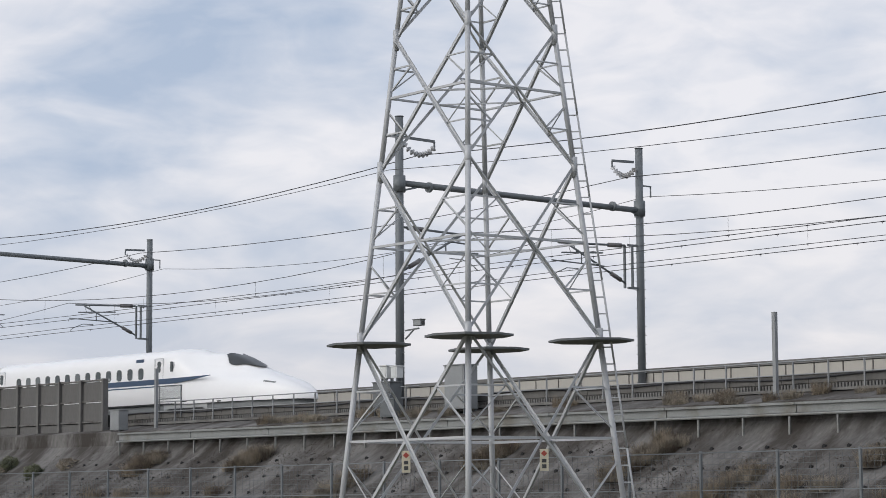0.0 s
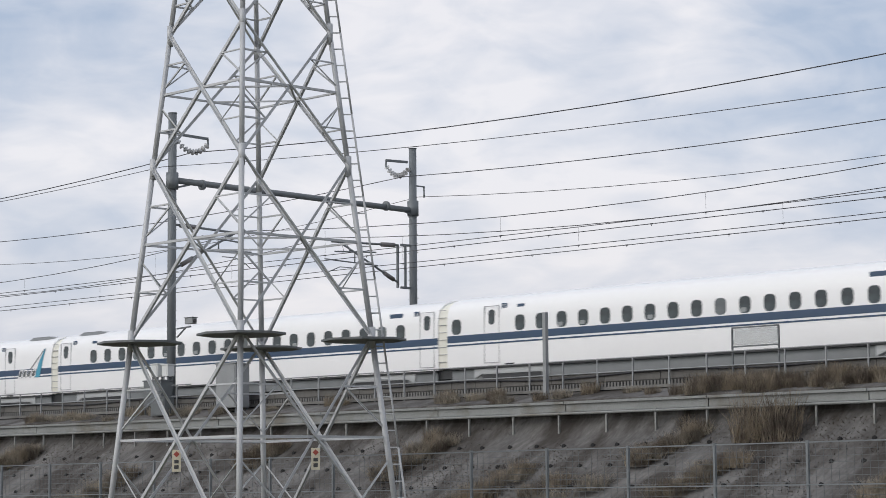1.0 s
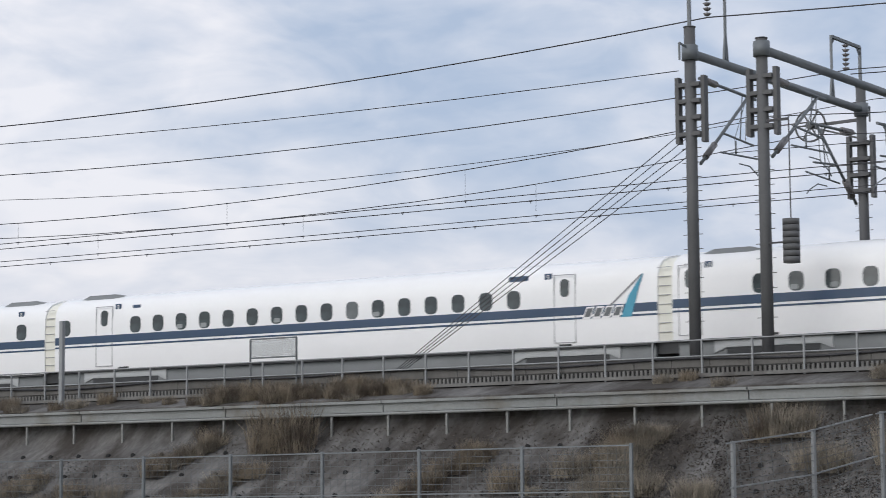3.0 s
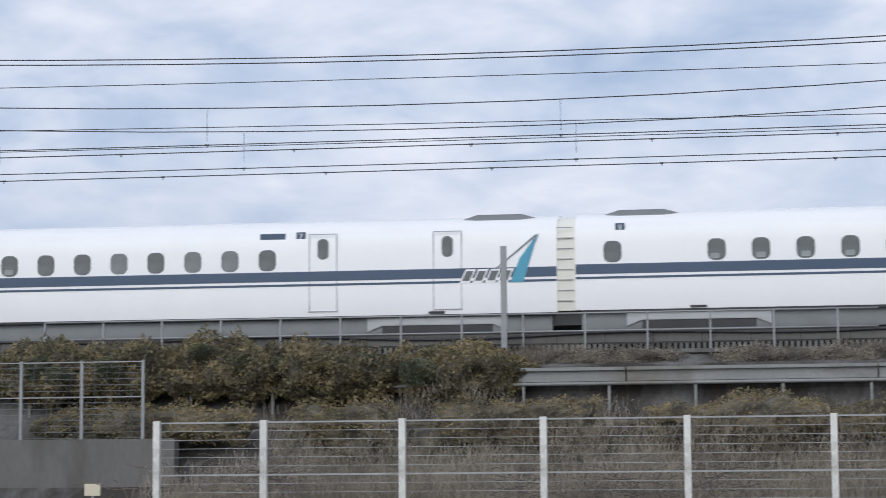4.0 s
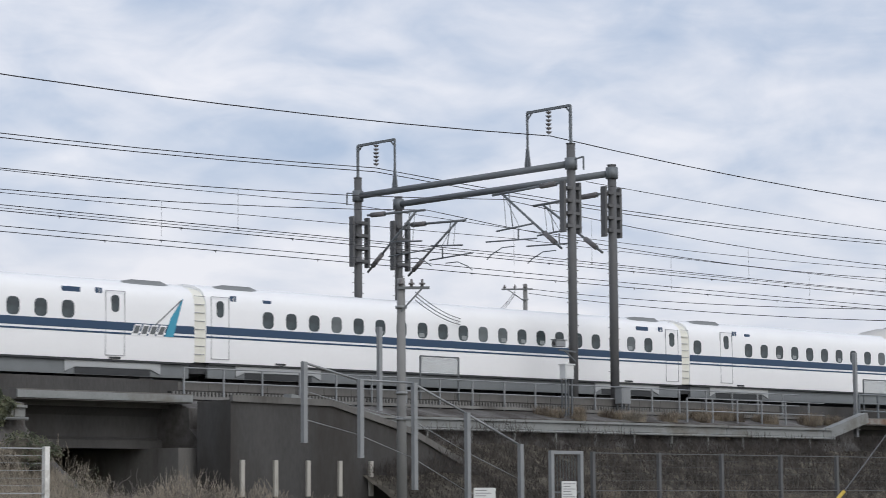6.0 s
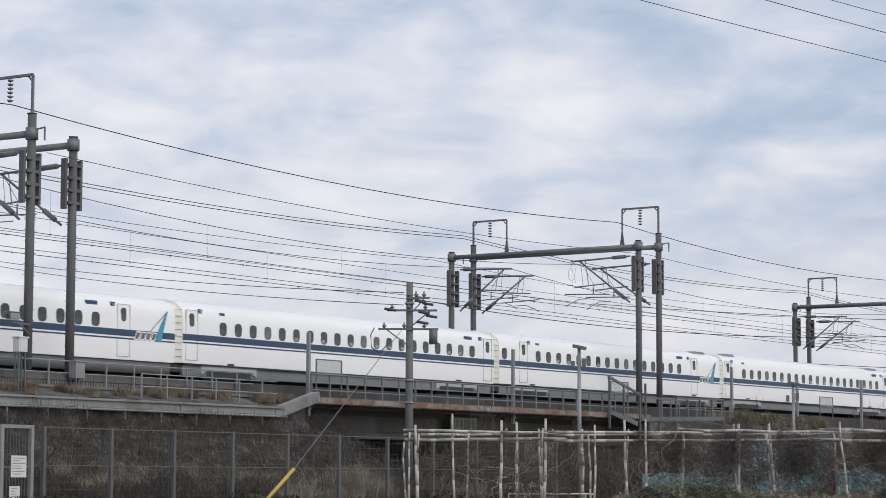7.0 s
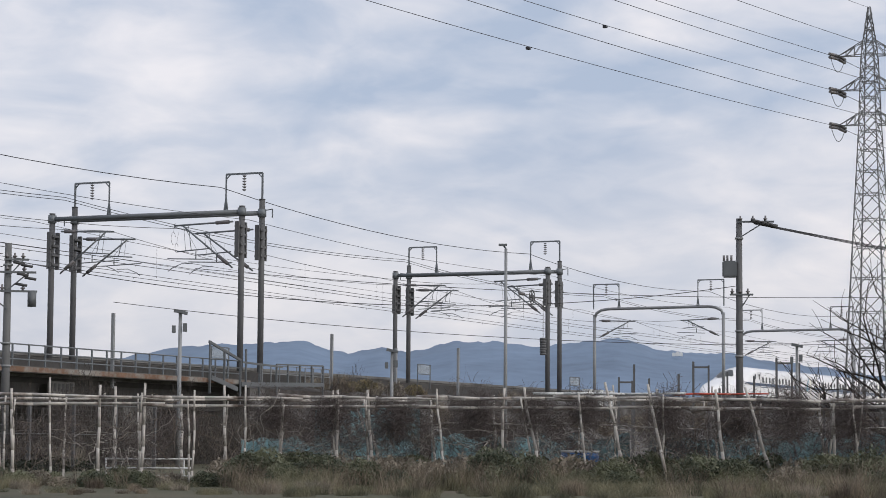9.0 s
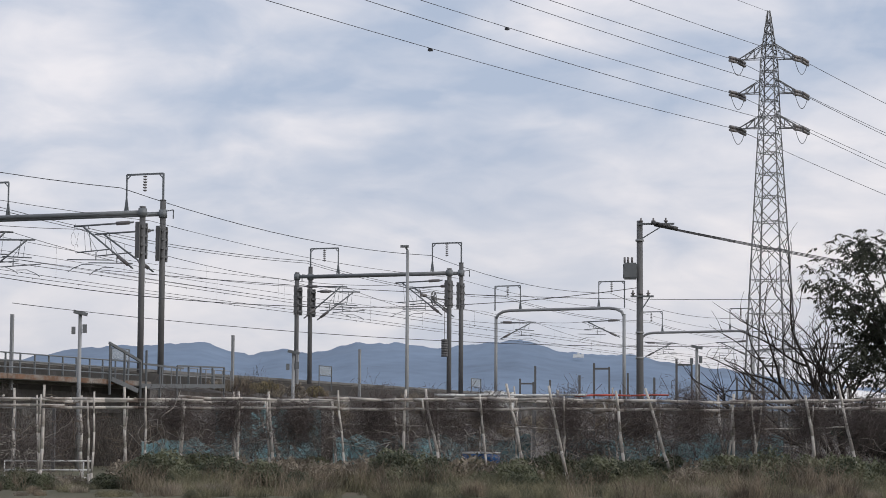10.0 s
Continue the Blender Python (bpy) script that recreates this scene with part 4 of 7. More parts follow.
tension_wheel(-28.0, -8.6, 11.73, 0.52, 1)
tension_wheel(-33.4, -8.6, 13.5, 0.55, -1, 1.95)
weight(-28.3, 3.7, 7.5, -0.85)
tension_wheel(154.6, 3.5, 11.7, 0.5, -1, 2.8)
weight(156.2, 3.7, 7.6, 1.15)

# ---- edge of the line: walls, railings, duct, fences, bridges ----
for i, (s0, s1) in enumerate(((-560, 38.5), (38.5, 44.5), (44.5, 78.5), (78.5, 108.5), (108.5, 760))):
    bm = bmesh.new()
    sweep(bm, [(4.25, 4.3), (4.5, 4.3), (4.5, 4.93), (4.25, 4.93)], s0, s1, 8)
    setting("parapet_near_%d" % (i + 1), bm, "concrete_dark", "low weathered concrete kerb wall beside the ballast", "parapet")
KERB_PANEL = slab(-0.6, 0.6, -0.02, 0.0, 0.0, 0.25, "concrete", "panel")
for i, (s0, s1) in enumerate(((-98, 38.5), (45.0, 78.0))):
    # solid black strip behind the teeth paints the shade inside the slots
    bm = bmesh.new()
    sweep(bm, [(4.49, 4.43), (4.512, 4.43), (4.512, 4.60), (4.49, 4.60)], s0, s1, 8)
    setting("drain_slot_shade_%d" % (i + 1), bm, "hole_shade", "black strip painting the shade in the drain slots", "drain")
    bm = bmesh.new()
    for k in range(int((s1 - s0 - 0.4) / 0.145)):
        quad_box(bm, -0.038, 0.038, -0.05, 0.0, 0, 0.155, at_line(s0 + 0.2 + k * 0.145, 4.512, 4.44))
    tagged(new("drain_comb", mesh_of(bm, "drain_comb", "coping")), "row of small concrete teeth along the kerb foot", "drain", kind="stuff")
    bm = bmesh.new()
    sweep(bm, [(4.5, 4.34), (4.74, 4.34), (4.74, 4.44), (4.5, 4.44)], s0, s1, 8)
    kerb = setting("kerb_ledge_%d" % (i + 1), bm, "coping", "narrow concrete ledge under the kerb wall", "ledge")
    for k in range(int((s1 - s0 - 1.5) / 1.22)):
        part("panel", KERB_PANEL, "", kerb, at=at_line(s0 + 1.0 + k * 1.22, 4.5, 4.64))
bm = bmesh.new()
pts = [on_line(-98 + i * 0.8, 4.56, 4.86 + 0.05 * math.sin(i * 0.55) + 0.03 * math.sin(i * 0.21)) for i in range(171)]
chain(bm, pts, 0.035, 6)
tagged(new("cable", mesh_of(bm, "cable", "wire")), "thick black cable hung along the kerb wall", "cable")

# far parapet: plain wall with beige panels on the stretch that shows
for i, (s0, s1, top) in enumerate(((-560, 20, 6.42), (20, 760, 6.0))):
    bm = bmesh.new()
    sweep(bm, [(-10.2, 3.8), (-10.2, top), (-10.4, top), (-10.4, 3.8)], s0, s1, 8)
    wall = setting("wall_far_%d" % (i + 1), bm, "concrete", "grey concrete parapet on the far side of the line", "wall")
    far_wall = far_wall if i else wall
    bm = bmesh.new()
    sweep(bm, [(-10.1, top), (-10.1, top + 0.18), (-10.45, top + 0.18), (-10.45, top)], s0, s1, 8)
    setting("coping_far_%d" % (i + 1), bm, "coping", "weathered coping on the far parapet", "coping")
PANEL = slab(-0.76, 0.76, -0.05, 0.0, 0.0, 0.86, "panel_beige", "panel")
for k in range(52):
    s = -114 + k * 1.6
    part("panel", PANEL, "", far_wall, at=at_line(s, -10.19, 5.52))


def railing(s0, s1, o, z0, z1, pitch, mat="galv", rails=(1.0, 0.52), label="galvanised pipe railing beside the track", w=0.05, group="railings"):
    r = thing("railing", label, "railing", group, at=at_line(s0, o, z0))
    inv = r.matrix_basis.inverted()
    post = slab(-w / 2, w / 2, -w / 2, w / 2, -0.15, z1 - z0, mat, "post")
    n = int((s1 - s0) / pitch)
    for i in range(n + 1):
        part("post", post, "", r, at=inv @ at_line(s0 + i * pitch, o, z0))
    for h in rails:
        bm = bmesh.new()
        m = max(2, n // 2)
        chain(bm, [inv @ on_line(s0 + (s1 - s0) * i / m, o, z0 + (z1 - z0) * h) for i in range(m + 1)], w * 0.5, 6)
        part("rail", bm, mat, r)
    return r


railing(-94.25, -74.5, 4.68, 4.44, 5.38, 1.57)
railing(-69.92, -21, 4.68, 4.44, 5.38, 1.57)
railing(-19.5, 1.9, 4.68, 4.44, 5.38, 1.57)
railing(3.4, 38, 4.68, 4.44, 5.38, 1.57)
railing(45.5, 77, 4.68, 4.40, 5.34, 1.6)
railing(68.5, 77, 5.9, 3.95, 4.95, 1.5)
railing(79.3, 108, 5.95, 4.42, 5.38, 1.3, rails=(1.0, 0.62, 0.3), label="steel bridge railing with three bars", w=0.07, mat="gantry_steel")
railing(111, 119, 5.6, 4.35, 5.3, 1.0)


def tall_post(s, o, z0, z1):
    p = thing("marker_post", "square grey steel post standing by the railing", "post", "tall posts", at=at_line(s, o, z0))
    bm = bmesh.new()
    quad_box(bm, -0.07, 0.07, -0.07, 0.07, -0.3, z1 - z0)
    quad_box(bm, -0.12, 0.12, -0.12, 0.12, -0.02, 0.02)
    part("shaft", bm, "galv", p)


for s, z1 in ((-93.0, 6.9), (-54.25, 7.03), (-7.32, 7.03), (33.35, 7.1), (53.1, 6.95), (79.7, 7.15), (96.15, 7.23), (119.45, 7.35), (137.25, 7.3), (128.0, 6.9)):
    tall_post(s, 5.5, 3.95, z1)


def board(s, w, o=4.62, z0=5.52, z1=6.12):
    b = thing("track_board", "pale translucent board in a thin dark frame", "board", "track-side boards", at=at_line(s, o, z0))
    bm = bmesh.new()
    quad_box(bm, -w / 2 + 0.04, w / 2 - 0.04, -0.012, 0.012, 0.04, z1 - z0 - 0.04)
    part("sheet", bm, "board_sheet", b)
    bm = bmesh.new()
    for x in (-w / 2, w / 2):
        bar(bm, (x, 0, -0.9), (x, 0, z1 - z0), 0.05, 0.05)
    for z in (0.0, z1 - z0):
        bar(bm, (-w / 2, 0, z), (w / 2, 0, z), 0.05, 0.05)
    part("frame", bm, "galv_dark", b)


for s in (-93.2, -46.0, 5.3, 31.5, 56.75, 82.4, 108.2, 134.0, 160.0):
    board(s, 1.85)

# cable duct on the slope
for i, (s0, s1) in enumerate(((-94.2, 38.2), (51.8, 76.4))):
    d = thing("cable_duct", "grey steel cable duct carried on posts along the slope", "cable duct", "cable ducts", at=at_line(s0))
    inv = d.matrix_basis.inverted()
    seg = 6.0
    k = s0
    while k < s1 - 0.1:
        e = min(s1, k + seg)
        bm = bmesh.new()
        sweep(bm, [(6.3, 3.56), (6.74, 3.56), (6.74, 3.82), (6.84, 3.82), (6.84, 3.90), (6.3, 3.90)], k + 0.02, e - 0.02, 3)
        bm.transform(inv)
        part("duct_length", bm, "duct", d)
        k = e
    leg = slab(-0.032, 0.032, -0.032, 0.032, -1.05, 0.06, "duct", "leg")
    n = int((s1 - s0) / 2.08)
    for j in range(n + 1):
        part("leg", leg, "", d, at=inv @ at_line(s0 + 0.15 + j * 2.08, 6.8, 3.5))
    bm = bmesh.new()
    chain(bm, [inv @ on_line(s0 + (s1 - s0) * j / 24, 6.84, 3.5) for j in range(25)], 0.05, 6)
    part("pipe", bm, "duct", d, "thin pipe under the duct")
# slanted ends
d = thing("cable_duct", "sloping end of the steel cable duct at the bridge", "cable duct", "cable ducts", at=Matrix.Identity(4))
bm = bmesh.new()
bar(bm, on_line(48.2, 6.5, 4.3), on_line(52.0, 6.55, 3.72), 0.4, 0.42)
part("duct_length", bm, "duct", d)
bm = bmesh.new()
bar(bm, on_line(76.3, 6.55, 3.72), on_line(79.0, 6.4, 4.4), 0.4, 0.42)
part("duct_length", bm, "duct", d)

# noise barrier
nb = thing("noise_barrier", "weathered dark concrete noise barrier with steel posts", "noise barrier", at=at_line(-97.5, 5.5, 3.5))
inv = nb.matrix_basis.inverted()
post = slab(-0.08, 0.08, -0.2, 0.1, -0.5, 3.12, "barrier_steel", "post")
pan = slab(-0.93, 0.93, -0.05, 0.05, 0.05, 0.93, "barrier", "panel")
cross = slab(-0.94, 0.94, -0.12, 0.05, -0.03, 0.04, "barrier_steel", "rail")
for k in range(12):
    part("post", post, "", nb, at=inv @ at_line(-97.5 - k * 2.05, 5.5, 3.5))
    if k:
        for j in range(4):
            at = inv @ at_line(-97.5 - k * 2.05 + 1.025, 5.5, 3.55 + j * 1.0)
            if j < 3:
                part("panel", pan, "", nb, at=at)
            part("rail", cross, "", nb, at=at)
bm = bmesh.new()
sweep(bm, [(5.3, 3.1), (6.0, 3.1), (6.0, 3.5), (5.3, 3.5)], -145, -94.4, 8)
setting("barrier_footing", bm, "concrete", "concrete footing of the barrier", "footing")

# switch boxes near the tall gantry and at the barrier's end
def cabinet(s, o, z0, w, d, h, mat, label, legs=0.25):
    c = thing("cabinet", label, "electrical cabinet", "line-side cabinets", at=at_line(s, o, z0))
    bm = bmesh.new()
    quad_box(bm, -w / 2, w / 2, -d / 2, d / 2, legs, legs + h)
    quad_box(bm, -w / 2 - 0.04, w / 2 + 0.04, -d / 2 - 0.04, d / 2 + 0.04, legs + h, legs + h + 0.05)
    bmesh.ops.bevel(bm, geom=bm.edges[:], offset=0.008, segments=1, affect="EDGES")
    part("case", bm, mat, c)
    bm = bmesh.new()
    quad_box(bm, -w / 2 + 0.06, w / 2 - 0.06, -d / 2 - 0.015, -d / 2 - 0.003, legs + 0.06, legs + h - 0.06)
    part("door", bm, mat, c)
    bm = bmesh.new()
    for x in (-w / 2 + 0.06, w / 2 - 0.06):
        for y in (-d / 2 + 0.06, d / 2 - 0.06):
            bar(bm, (x, y, -0.5), (x, y, legs), 0.05, 0.05)
    part("stand", bm, "galv_dark", c)


cabinet(-95.6, 5.9, 3.6, 0.8, 0.5, 0.9, "galv", "grey steel cabinet beside the noise barrier", 0.5)
cabinet(-76.3, 4.95, 4.2, 1.15, 0.6, 1.0, "galv_dark", "dark grey control box at the gantry foot", 0.35)
cabinet(-76.6, 4.75, 5.7, 0.45, 0.35, 0.5, "sign_white", "small pale control box on the gantry", 0.05)
cabinet(-75.9, 4.75, 5.7, 0.4, 0.35, 0.45, "sign_white", "small pale control box on the gantry", 0.05)
cabinet(-71.0, 5.4, 4.0, 1.2, 0.7, 1.7, "galv", "large pale grey steel cabinet beside the line", 0.3)
cabinet(-74.9, 5.8, 3.9, 0.9, 0.5, 0.7, "galv_dark", "dark grey cabinet in front of a larger one", 0.2)
cabinet(66.0, 4.9, 4.2, 0.5, 0.35, 0.6, "galv", "grey steel cabinet at the gantry foot", 0.5)
cabinet(62.4, 5.4, 4.0, 0.45, 0.3, 0.5, "sign_white", "small pale notice case on a stand", 1.5)
for s in (158.5, 160.6, 156.4):
    cabinet(s, 7.0, 3.6, 0.7, 0.5, 1.1, "sign_white", "pale grey line-side cabinet", 0.4)


def watch_camera(s, o, z, d):
    c = thing("cctv_camera", "white housing of a surveillance camera on an arm", "camera", "line cameras", at=at_line(s, o, z))
    bm = bmesh.new()
    bar(bm, (-0.9 * d, 0, -0.25), (0, 0, -0.2), 0.06, 0.06)
    bar(bm, (-0.9 * d, 0, -0.6), (-0.3 * d, 0, -0.22), 0.05, 0.05)
    part("arm", bm, "galv_dark", c)
    bm = bmesh.new()
    quad_box(bm, -0.25, 0.25, -0.13, 0.13, -0.1, 0.15)
    quad_box(bm, -0.3, 0.3, -0.16, 0.16, 0.15, 0.18)
    bmesh.ops.bevel(bm, geom=bm.edges[:], offset=0.02, segments=1, affect="EDGES")
    h = part("housing", bm, "galv", c)
    bm = bmesh.new()
    tube(bm, (0.2 * d, 0, 0.02), (0.3 * d, 0, 0.02), 0.08, 10)
    part("lens", bm, "ink", h)


watch_camera(-75.4, 4.0, 8.0, 1)
watch_camera(63.6, 3.9, 6.9, -1)

# ---- bridges ----
for i, (s0, s1) in enumerate(((38.3, 44.7), (78.3, 108.7))):
    bm = bmesh.new()
    sweep(bm, [(6.1, 4.12), (6.1, 4.42), (4.3, 4.42), (4.3, 4.55), (-10.4, 4.55), (-10.4, 4.0), (5.2, 4.0), (5.2, 4.12)], s0, s1, 6)
    setting("bridge_deck_%d" % (i + 1), bm, "concrete", "concrete bridge deck carrying the tracks", "bridge deck")
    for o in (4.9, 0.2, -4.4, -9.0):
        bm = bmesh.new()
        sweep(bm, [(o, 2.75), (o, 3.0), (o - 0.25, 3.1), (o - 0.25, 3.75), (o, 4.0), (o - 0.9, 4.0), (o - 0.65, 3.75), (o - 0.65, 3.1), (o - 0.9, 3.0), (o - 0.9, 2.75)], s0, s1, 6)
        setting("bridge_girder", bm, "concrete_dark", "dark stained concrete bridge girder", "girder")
    bm = bmesh.new()
    sweep(bm, [(6.1, 4.16), (6.16, 4.16), (6.16, 4.38), (6.1, 4.38)], s0, s1, 6)
    setting("fascia_%d" % (i + 1), bm, "rust" if i else "duct", "rust-streaked steel edge plate along the bridge", "fascia")
    for s, t in ((s0, -1), (s1, 1)):
        bm = bmesh.new()
        sweep(bm, [(6.6, -0.2), (6.6, 2.75), (-10.6, 2.75), (-10.6, -0.2)], s - 0.6 if t < 0 else s - 0.9, s + 0.9 if t < 0 else s + 0.6, 2)
        setting("abutment", bm, "concrete", "stained concrete bridge abutment", "abutment")
bm = bmesh.new()
sweep(bm, [(5.6, -0.2), (5.6, 2.75), (-9.8, 2.75), (-9.8, -0.2)], 97.0, 100.2, 2)
setting("bridge_pier", bm, "concrete", "broad concrete bridge pier", "pier")
# plates lettered in bars under the deck edge
pl = thing("bridge_plate", "small plate with dark marks on the girder", "plate", at=at_line(92.0, 5.35, 3.3))
bm = bmesh.new()
quad_box(bm, -1.1, 1.1, -0.02, 0.02, 0, 0.55)
part("plate", bm, "concrete", pl)
bm = bmesh.new()
for k in range(6):
    quad_box(bm, -1.0 + k * 0.34, -0.78 + k * 0.34, -0.035, -0.02, 0.1, 0.45)
part("marks", bm, "ink", pl)

# wing wall beside the first bridge
bm = bmesh.new()
prof = [(44.2, -0.2), (44.2, 4.15), (48.2, 4.1), (51.5, 3.3), (55.5, 1.6), (58.5, 0.2), (58.5, -0.2)]
fr = [bm.verts.new(on_line(s, 8.6, z)) for s, z in prof]
bk = [bm.verts.new(on_line(s, 7.0, z)) for s, z in prof]
bm.faces.new(fr)
bm.faces.new(bk[::-1])
for i in range(len(prof)):
    bm.faces.new((fr[i], bk[i], bk[(i + 1) % len(prof)], fr[(i + 1) % len(prof)]))
bmesh.ops.recalc_face_normals(bm, faces=bm.faces)
wing = setting("wing_wall", bm, "concrete_dark", "dark stained concrete wing wall with drain spouts", "retaining wall")
bm = bmesh.new()
for (a, za), (b, zb) in zip(prof[1:5], prof[2:6]):
    bar(bm, on_line(a, 8.62, za + 0.04), on_line(b, 8.62, zb + 0.04), 0.16, 0.2)
setting("wing_coping", bm, "concrete", "pale coping along the sloping wing wall", "coping")
for k in range(6):
    part("drain_spout", slab(-0.07, 0.07, -0.09, 0.0, 0.0, 1.1, "panel_beige", "drain_spout"), "", wing, at=at_line(44.6 + k * 1.3, 8.61, 1.25))

# ---- fences ----
def wire_panel(w, h, mat="galv_dark", dx=0.2, dz=0.14, r=0.006):
    bm = bmesh.new()
    x = -w / 2
    while x <= w / 2 + 1e-6:
        tube(bm, (x, 0, 0.05), (x, 0, h), r, 3)
        x += dx
    z = 0.05
    while z <= h + 1e-6:
        tube(bm, (-w / 2, -0.01, z), (w / 2, -0.01, z), r, 3)
        z += dz
    return mesh_of(bm, "mesh_panel", mat)


def fence(places, height, label, mat_post, w=0.07, panel_mat="galv_dark", dx=0.2, dz=0.14, r=0.006, rail_top=True, rail_mat="galv"):
    """Posts at the given places, with rails and wire mesh between them."""
    f = thing("fence", label, "fence", "wire fences", at=Matrix.Translation(places[0]))
    inv = Matrix.Translation(places[0]).inverted()
    gap = (places[1] - places[0]).length
    pm = wire_panel(gap - 0.04, height - 0.05, panel_mat, dx, dz, r)
    post = slab(-w / 2, w / 2, -w / 2, w / 2, -0.2, height + 0.04, mat_post, "post")
    rail = slab(-gap / 2, gap / 2, -0.014, 0.014, -0.014, 0.014, rail_mat, "rail")
    for i, p in enumerate(places):
        d = places[min(i + 1, len(places) - 1)] - places[max(i - 1, 0)]
        turn = math.degrees(math.atan2(d.y, d.x))
        part("post", post, "", f, at=inv @ pose(*p, 0, 0, turn))
        if i + 1 < len(places):
            q = places[i + 1]
            d = q - p
            m = (p + q) / 2
            tilt = -math.degrees(math.atan2(d.z, d.xy.length))
            at = inv @ pose(*m, 0, tilt, math.degrees(math.atan2(d.y, d.x)))
            part("mesh_panel", pm, "", f, at=at)
            for z in ((height, height * 0.55) if rail_top else (height * 0.55,)):
                part("rail", rail, "", f, at=at @ Matrix.Translation((0, -0.03, z)))
    return f


OF = 22.5
fence([on_line(-22.85 - 2.55 * k, OF, -0.02 - 0.0095 * k) for k in range(24)][::-1], 2.02, "grey galvanised wire mesh fence along the slope foot", "gantry_steel", w=0.06, r=0.005, rail_mat="gantry_steel")
fence([on_line(-11.4, OF, 0.12), on_line(-9.45, OF, 0.12)], 2.06, "wire mesh fence with whitish concrete posts", "post_white", w=0.115, panel_mat="mesh_pale", rail_mat="mesh_pale", dx=2.5, dz=0.155, r=0.005)
fence([on_line(0.52 + 2.493 * k, OF, 0.12) for k in range(-4, 12)], 2.06, "wire mesh fence with whitish concrete posts", "post_white", w=0.115, panel_mat="mesh_pale", rail_mat="mesh_pale", dx=2.5, dz=0.155, r=0.005)
# fence down into the hollow beside the underpass and along its head wall
fence([on_line(-20.6, 22.5, 0.1), on_line(-19.9, 20.4, 0.35), on_line(-19.4, 18.2, 0.75), on_line(-19.0, 16.0, 1.05), on_line(-18.6, 13.8, 1.35)], 1.9, "grey wire fence stepping down beside the hollow", "galv", dx=0.3)
fence([on_line(-19.92 + 1.5 * k, 9.6, 2.2) for k in range(4)], 1.85, "grey wire fence on the underpass head wall", "galv", dx=0.3)
bm = bmesh.new()
sweep(bm, [(9.4, -0.2), (9.8, -0.2), (9.8, 2.22), (9.4, 2.22)], -22.5, -14.6, 4)
setting("head_wall", bm, "concrete", "stained concrete head wall of an underpass", "wall")
sg = thing("notice", "small pale notice plate on the underpass wall", "notice", at=at_line(-14.0, 18, 0.9))
bm = bmesh.new()
quad_box(bm, -0.16, 0.16, -0.02, 0.02, 0, 0.24)
part("plate", bm, "sign_cream", sg)
bm = bmesh.new()
bar(bm, (0, 0.03, -0.95), (0, 0.03, 0.2), 0.04, 0.04)
part("stake", bm, "galv", sg)
# fence and gate below the second stretch
O2 = 17.0
ft = thing("fence", "grey steel fence stepping down beside the wing wall", "fence", "wire fences", at=at_line(46.6, 14.0, 0.0))
inv = ft.matrix_basis.inverted()
STEP_POSTS = [(42.4, 2.7, 4.95), (44.5, 2.3, 4.52), (46.6, 1.4, 4.5), (48.75, 0.4, 3.68), (51.0, -0.2, 2.78)]
for s, z0, z1 in STEP_POSTS:
    part("post", slab(-0.07, 0.07, -0.07, 0.07, z0, z1, "galv", "post"), "", ft, at=inv @ at_line(s, 14.0))
for (s, z0, z1), (e, y0, y1) in zip(STEP_POSTS, STEP_POSTS[1:]):
    for q in (0.0, 0.35, 0.7):
        bm = bmesh.new()
        tube(bm, inv @ on_line(s, 13.9, z1 + (z0 - z1) * q), inv @ on_line(e, 13.9, y1 + (y0 - y1) * q), 0.035 if q == 0 else 0.012, 6)
        part("rail", bm, "galv", ft)
fence([on_line(50.9 + 2.95 * k, O2, 0.0) for k in range(11)], 2.45, "dark wire mesh fence in front of the weedy slope", "gantry_dark", w=0.11, panel_mat="gantry_dark", dx=0.3, dz=0.2, r=0.0035, rail_mat="gantry_dark")
gate = thing("gate", "pale steel gate with two paper notices", "gate", at=at_line(49.75, O2, 0.0))
bm = bmesh.new()
for x in (-0.62, 0.62):
    bar(bm, (x, 0, -0.2), (x, 0, 2.5), 0.12, 0.12)
bar(bm, (-0.62, 0, 2.45), (0.62, 0, 2.45), 0.1, 0.1)
part("gate_frame", bm, "galv", gate)
bm = bmesh.new()
for z in (0.3, 1.3):
    bar(bm, (-0.55, 0, z), (0.55, 0, z), 0.05, 0.05)
for k in range(9):
    bar(bm, (-0.5 + k * 0.125, 0, 0.3), (-0.5 + k * 0.125, 0, 2.35), 0.014, 0.014)
part("leaf", bm, "galv_dark", gate)


def notice(parent, x, y, z, w, h):
    bm = bmesh.new()
    quad_box(bm, x - w / 2, x + w / 2, y - 0.02, y, z, z + h)
    p = part("notice", bm, "sign_white", parent, "white notice with rows of dark marks")
    bm = bmesh.new()
    rng = random.Random(int(w * 100))
    n = int(h / 0.075)
    for k in range(1, n):
        zz = z + h - k * 0.075
        quad_box(bm, x - w / 2 + 0.05, x - w / 2 + 0.05 + (w - 0.1) * rng.uniform(0.5, 1.0), y - 0.026, y - 0.021, zz - 0.011, zz + 0.011)
    part("marks", bm, "ink_soft", p, kind="stuff")


notice(gate, 0.05, -0.05, 1.0, 0.62, 0.62)
notice(gate, -0.1, -0.05, 0.35, 0.42, 0.4)
nt = thing("notice_board", "white notice board with dark marks on the fence", "notice", at=at_line(46.3, O2 + 0.1, 0.75))
notice(nt, 0, 0, 0, 0.85, 0.68)
bm = bmesh.new()
bar(bm, (0, 0.04, -0.9), (0, 0.04, 0.6), 0.05, 0.05)
part("stake", bm, "galv", nt)

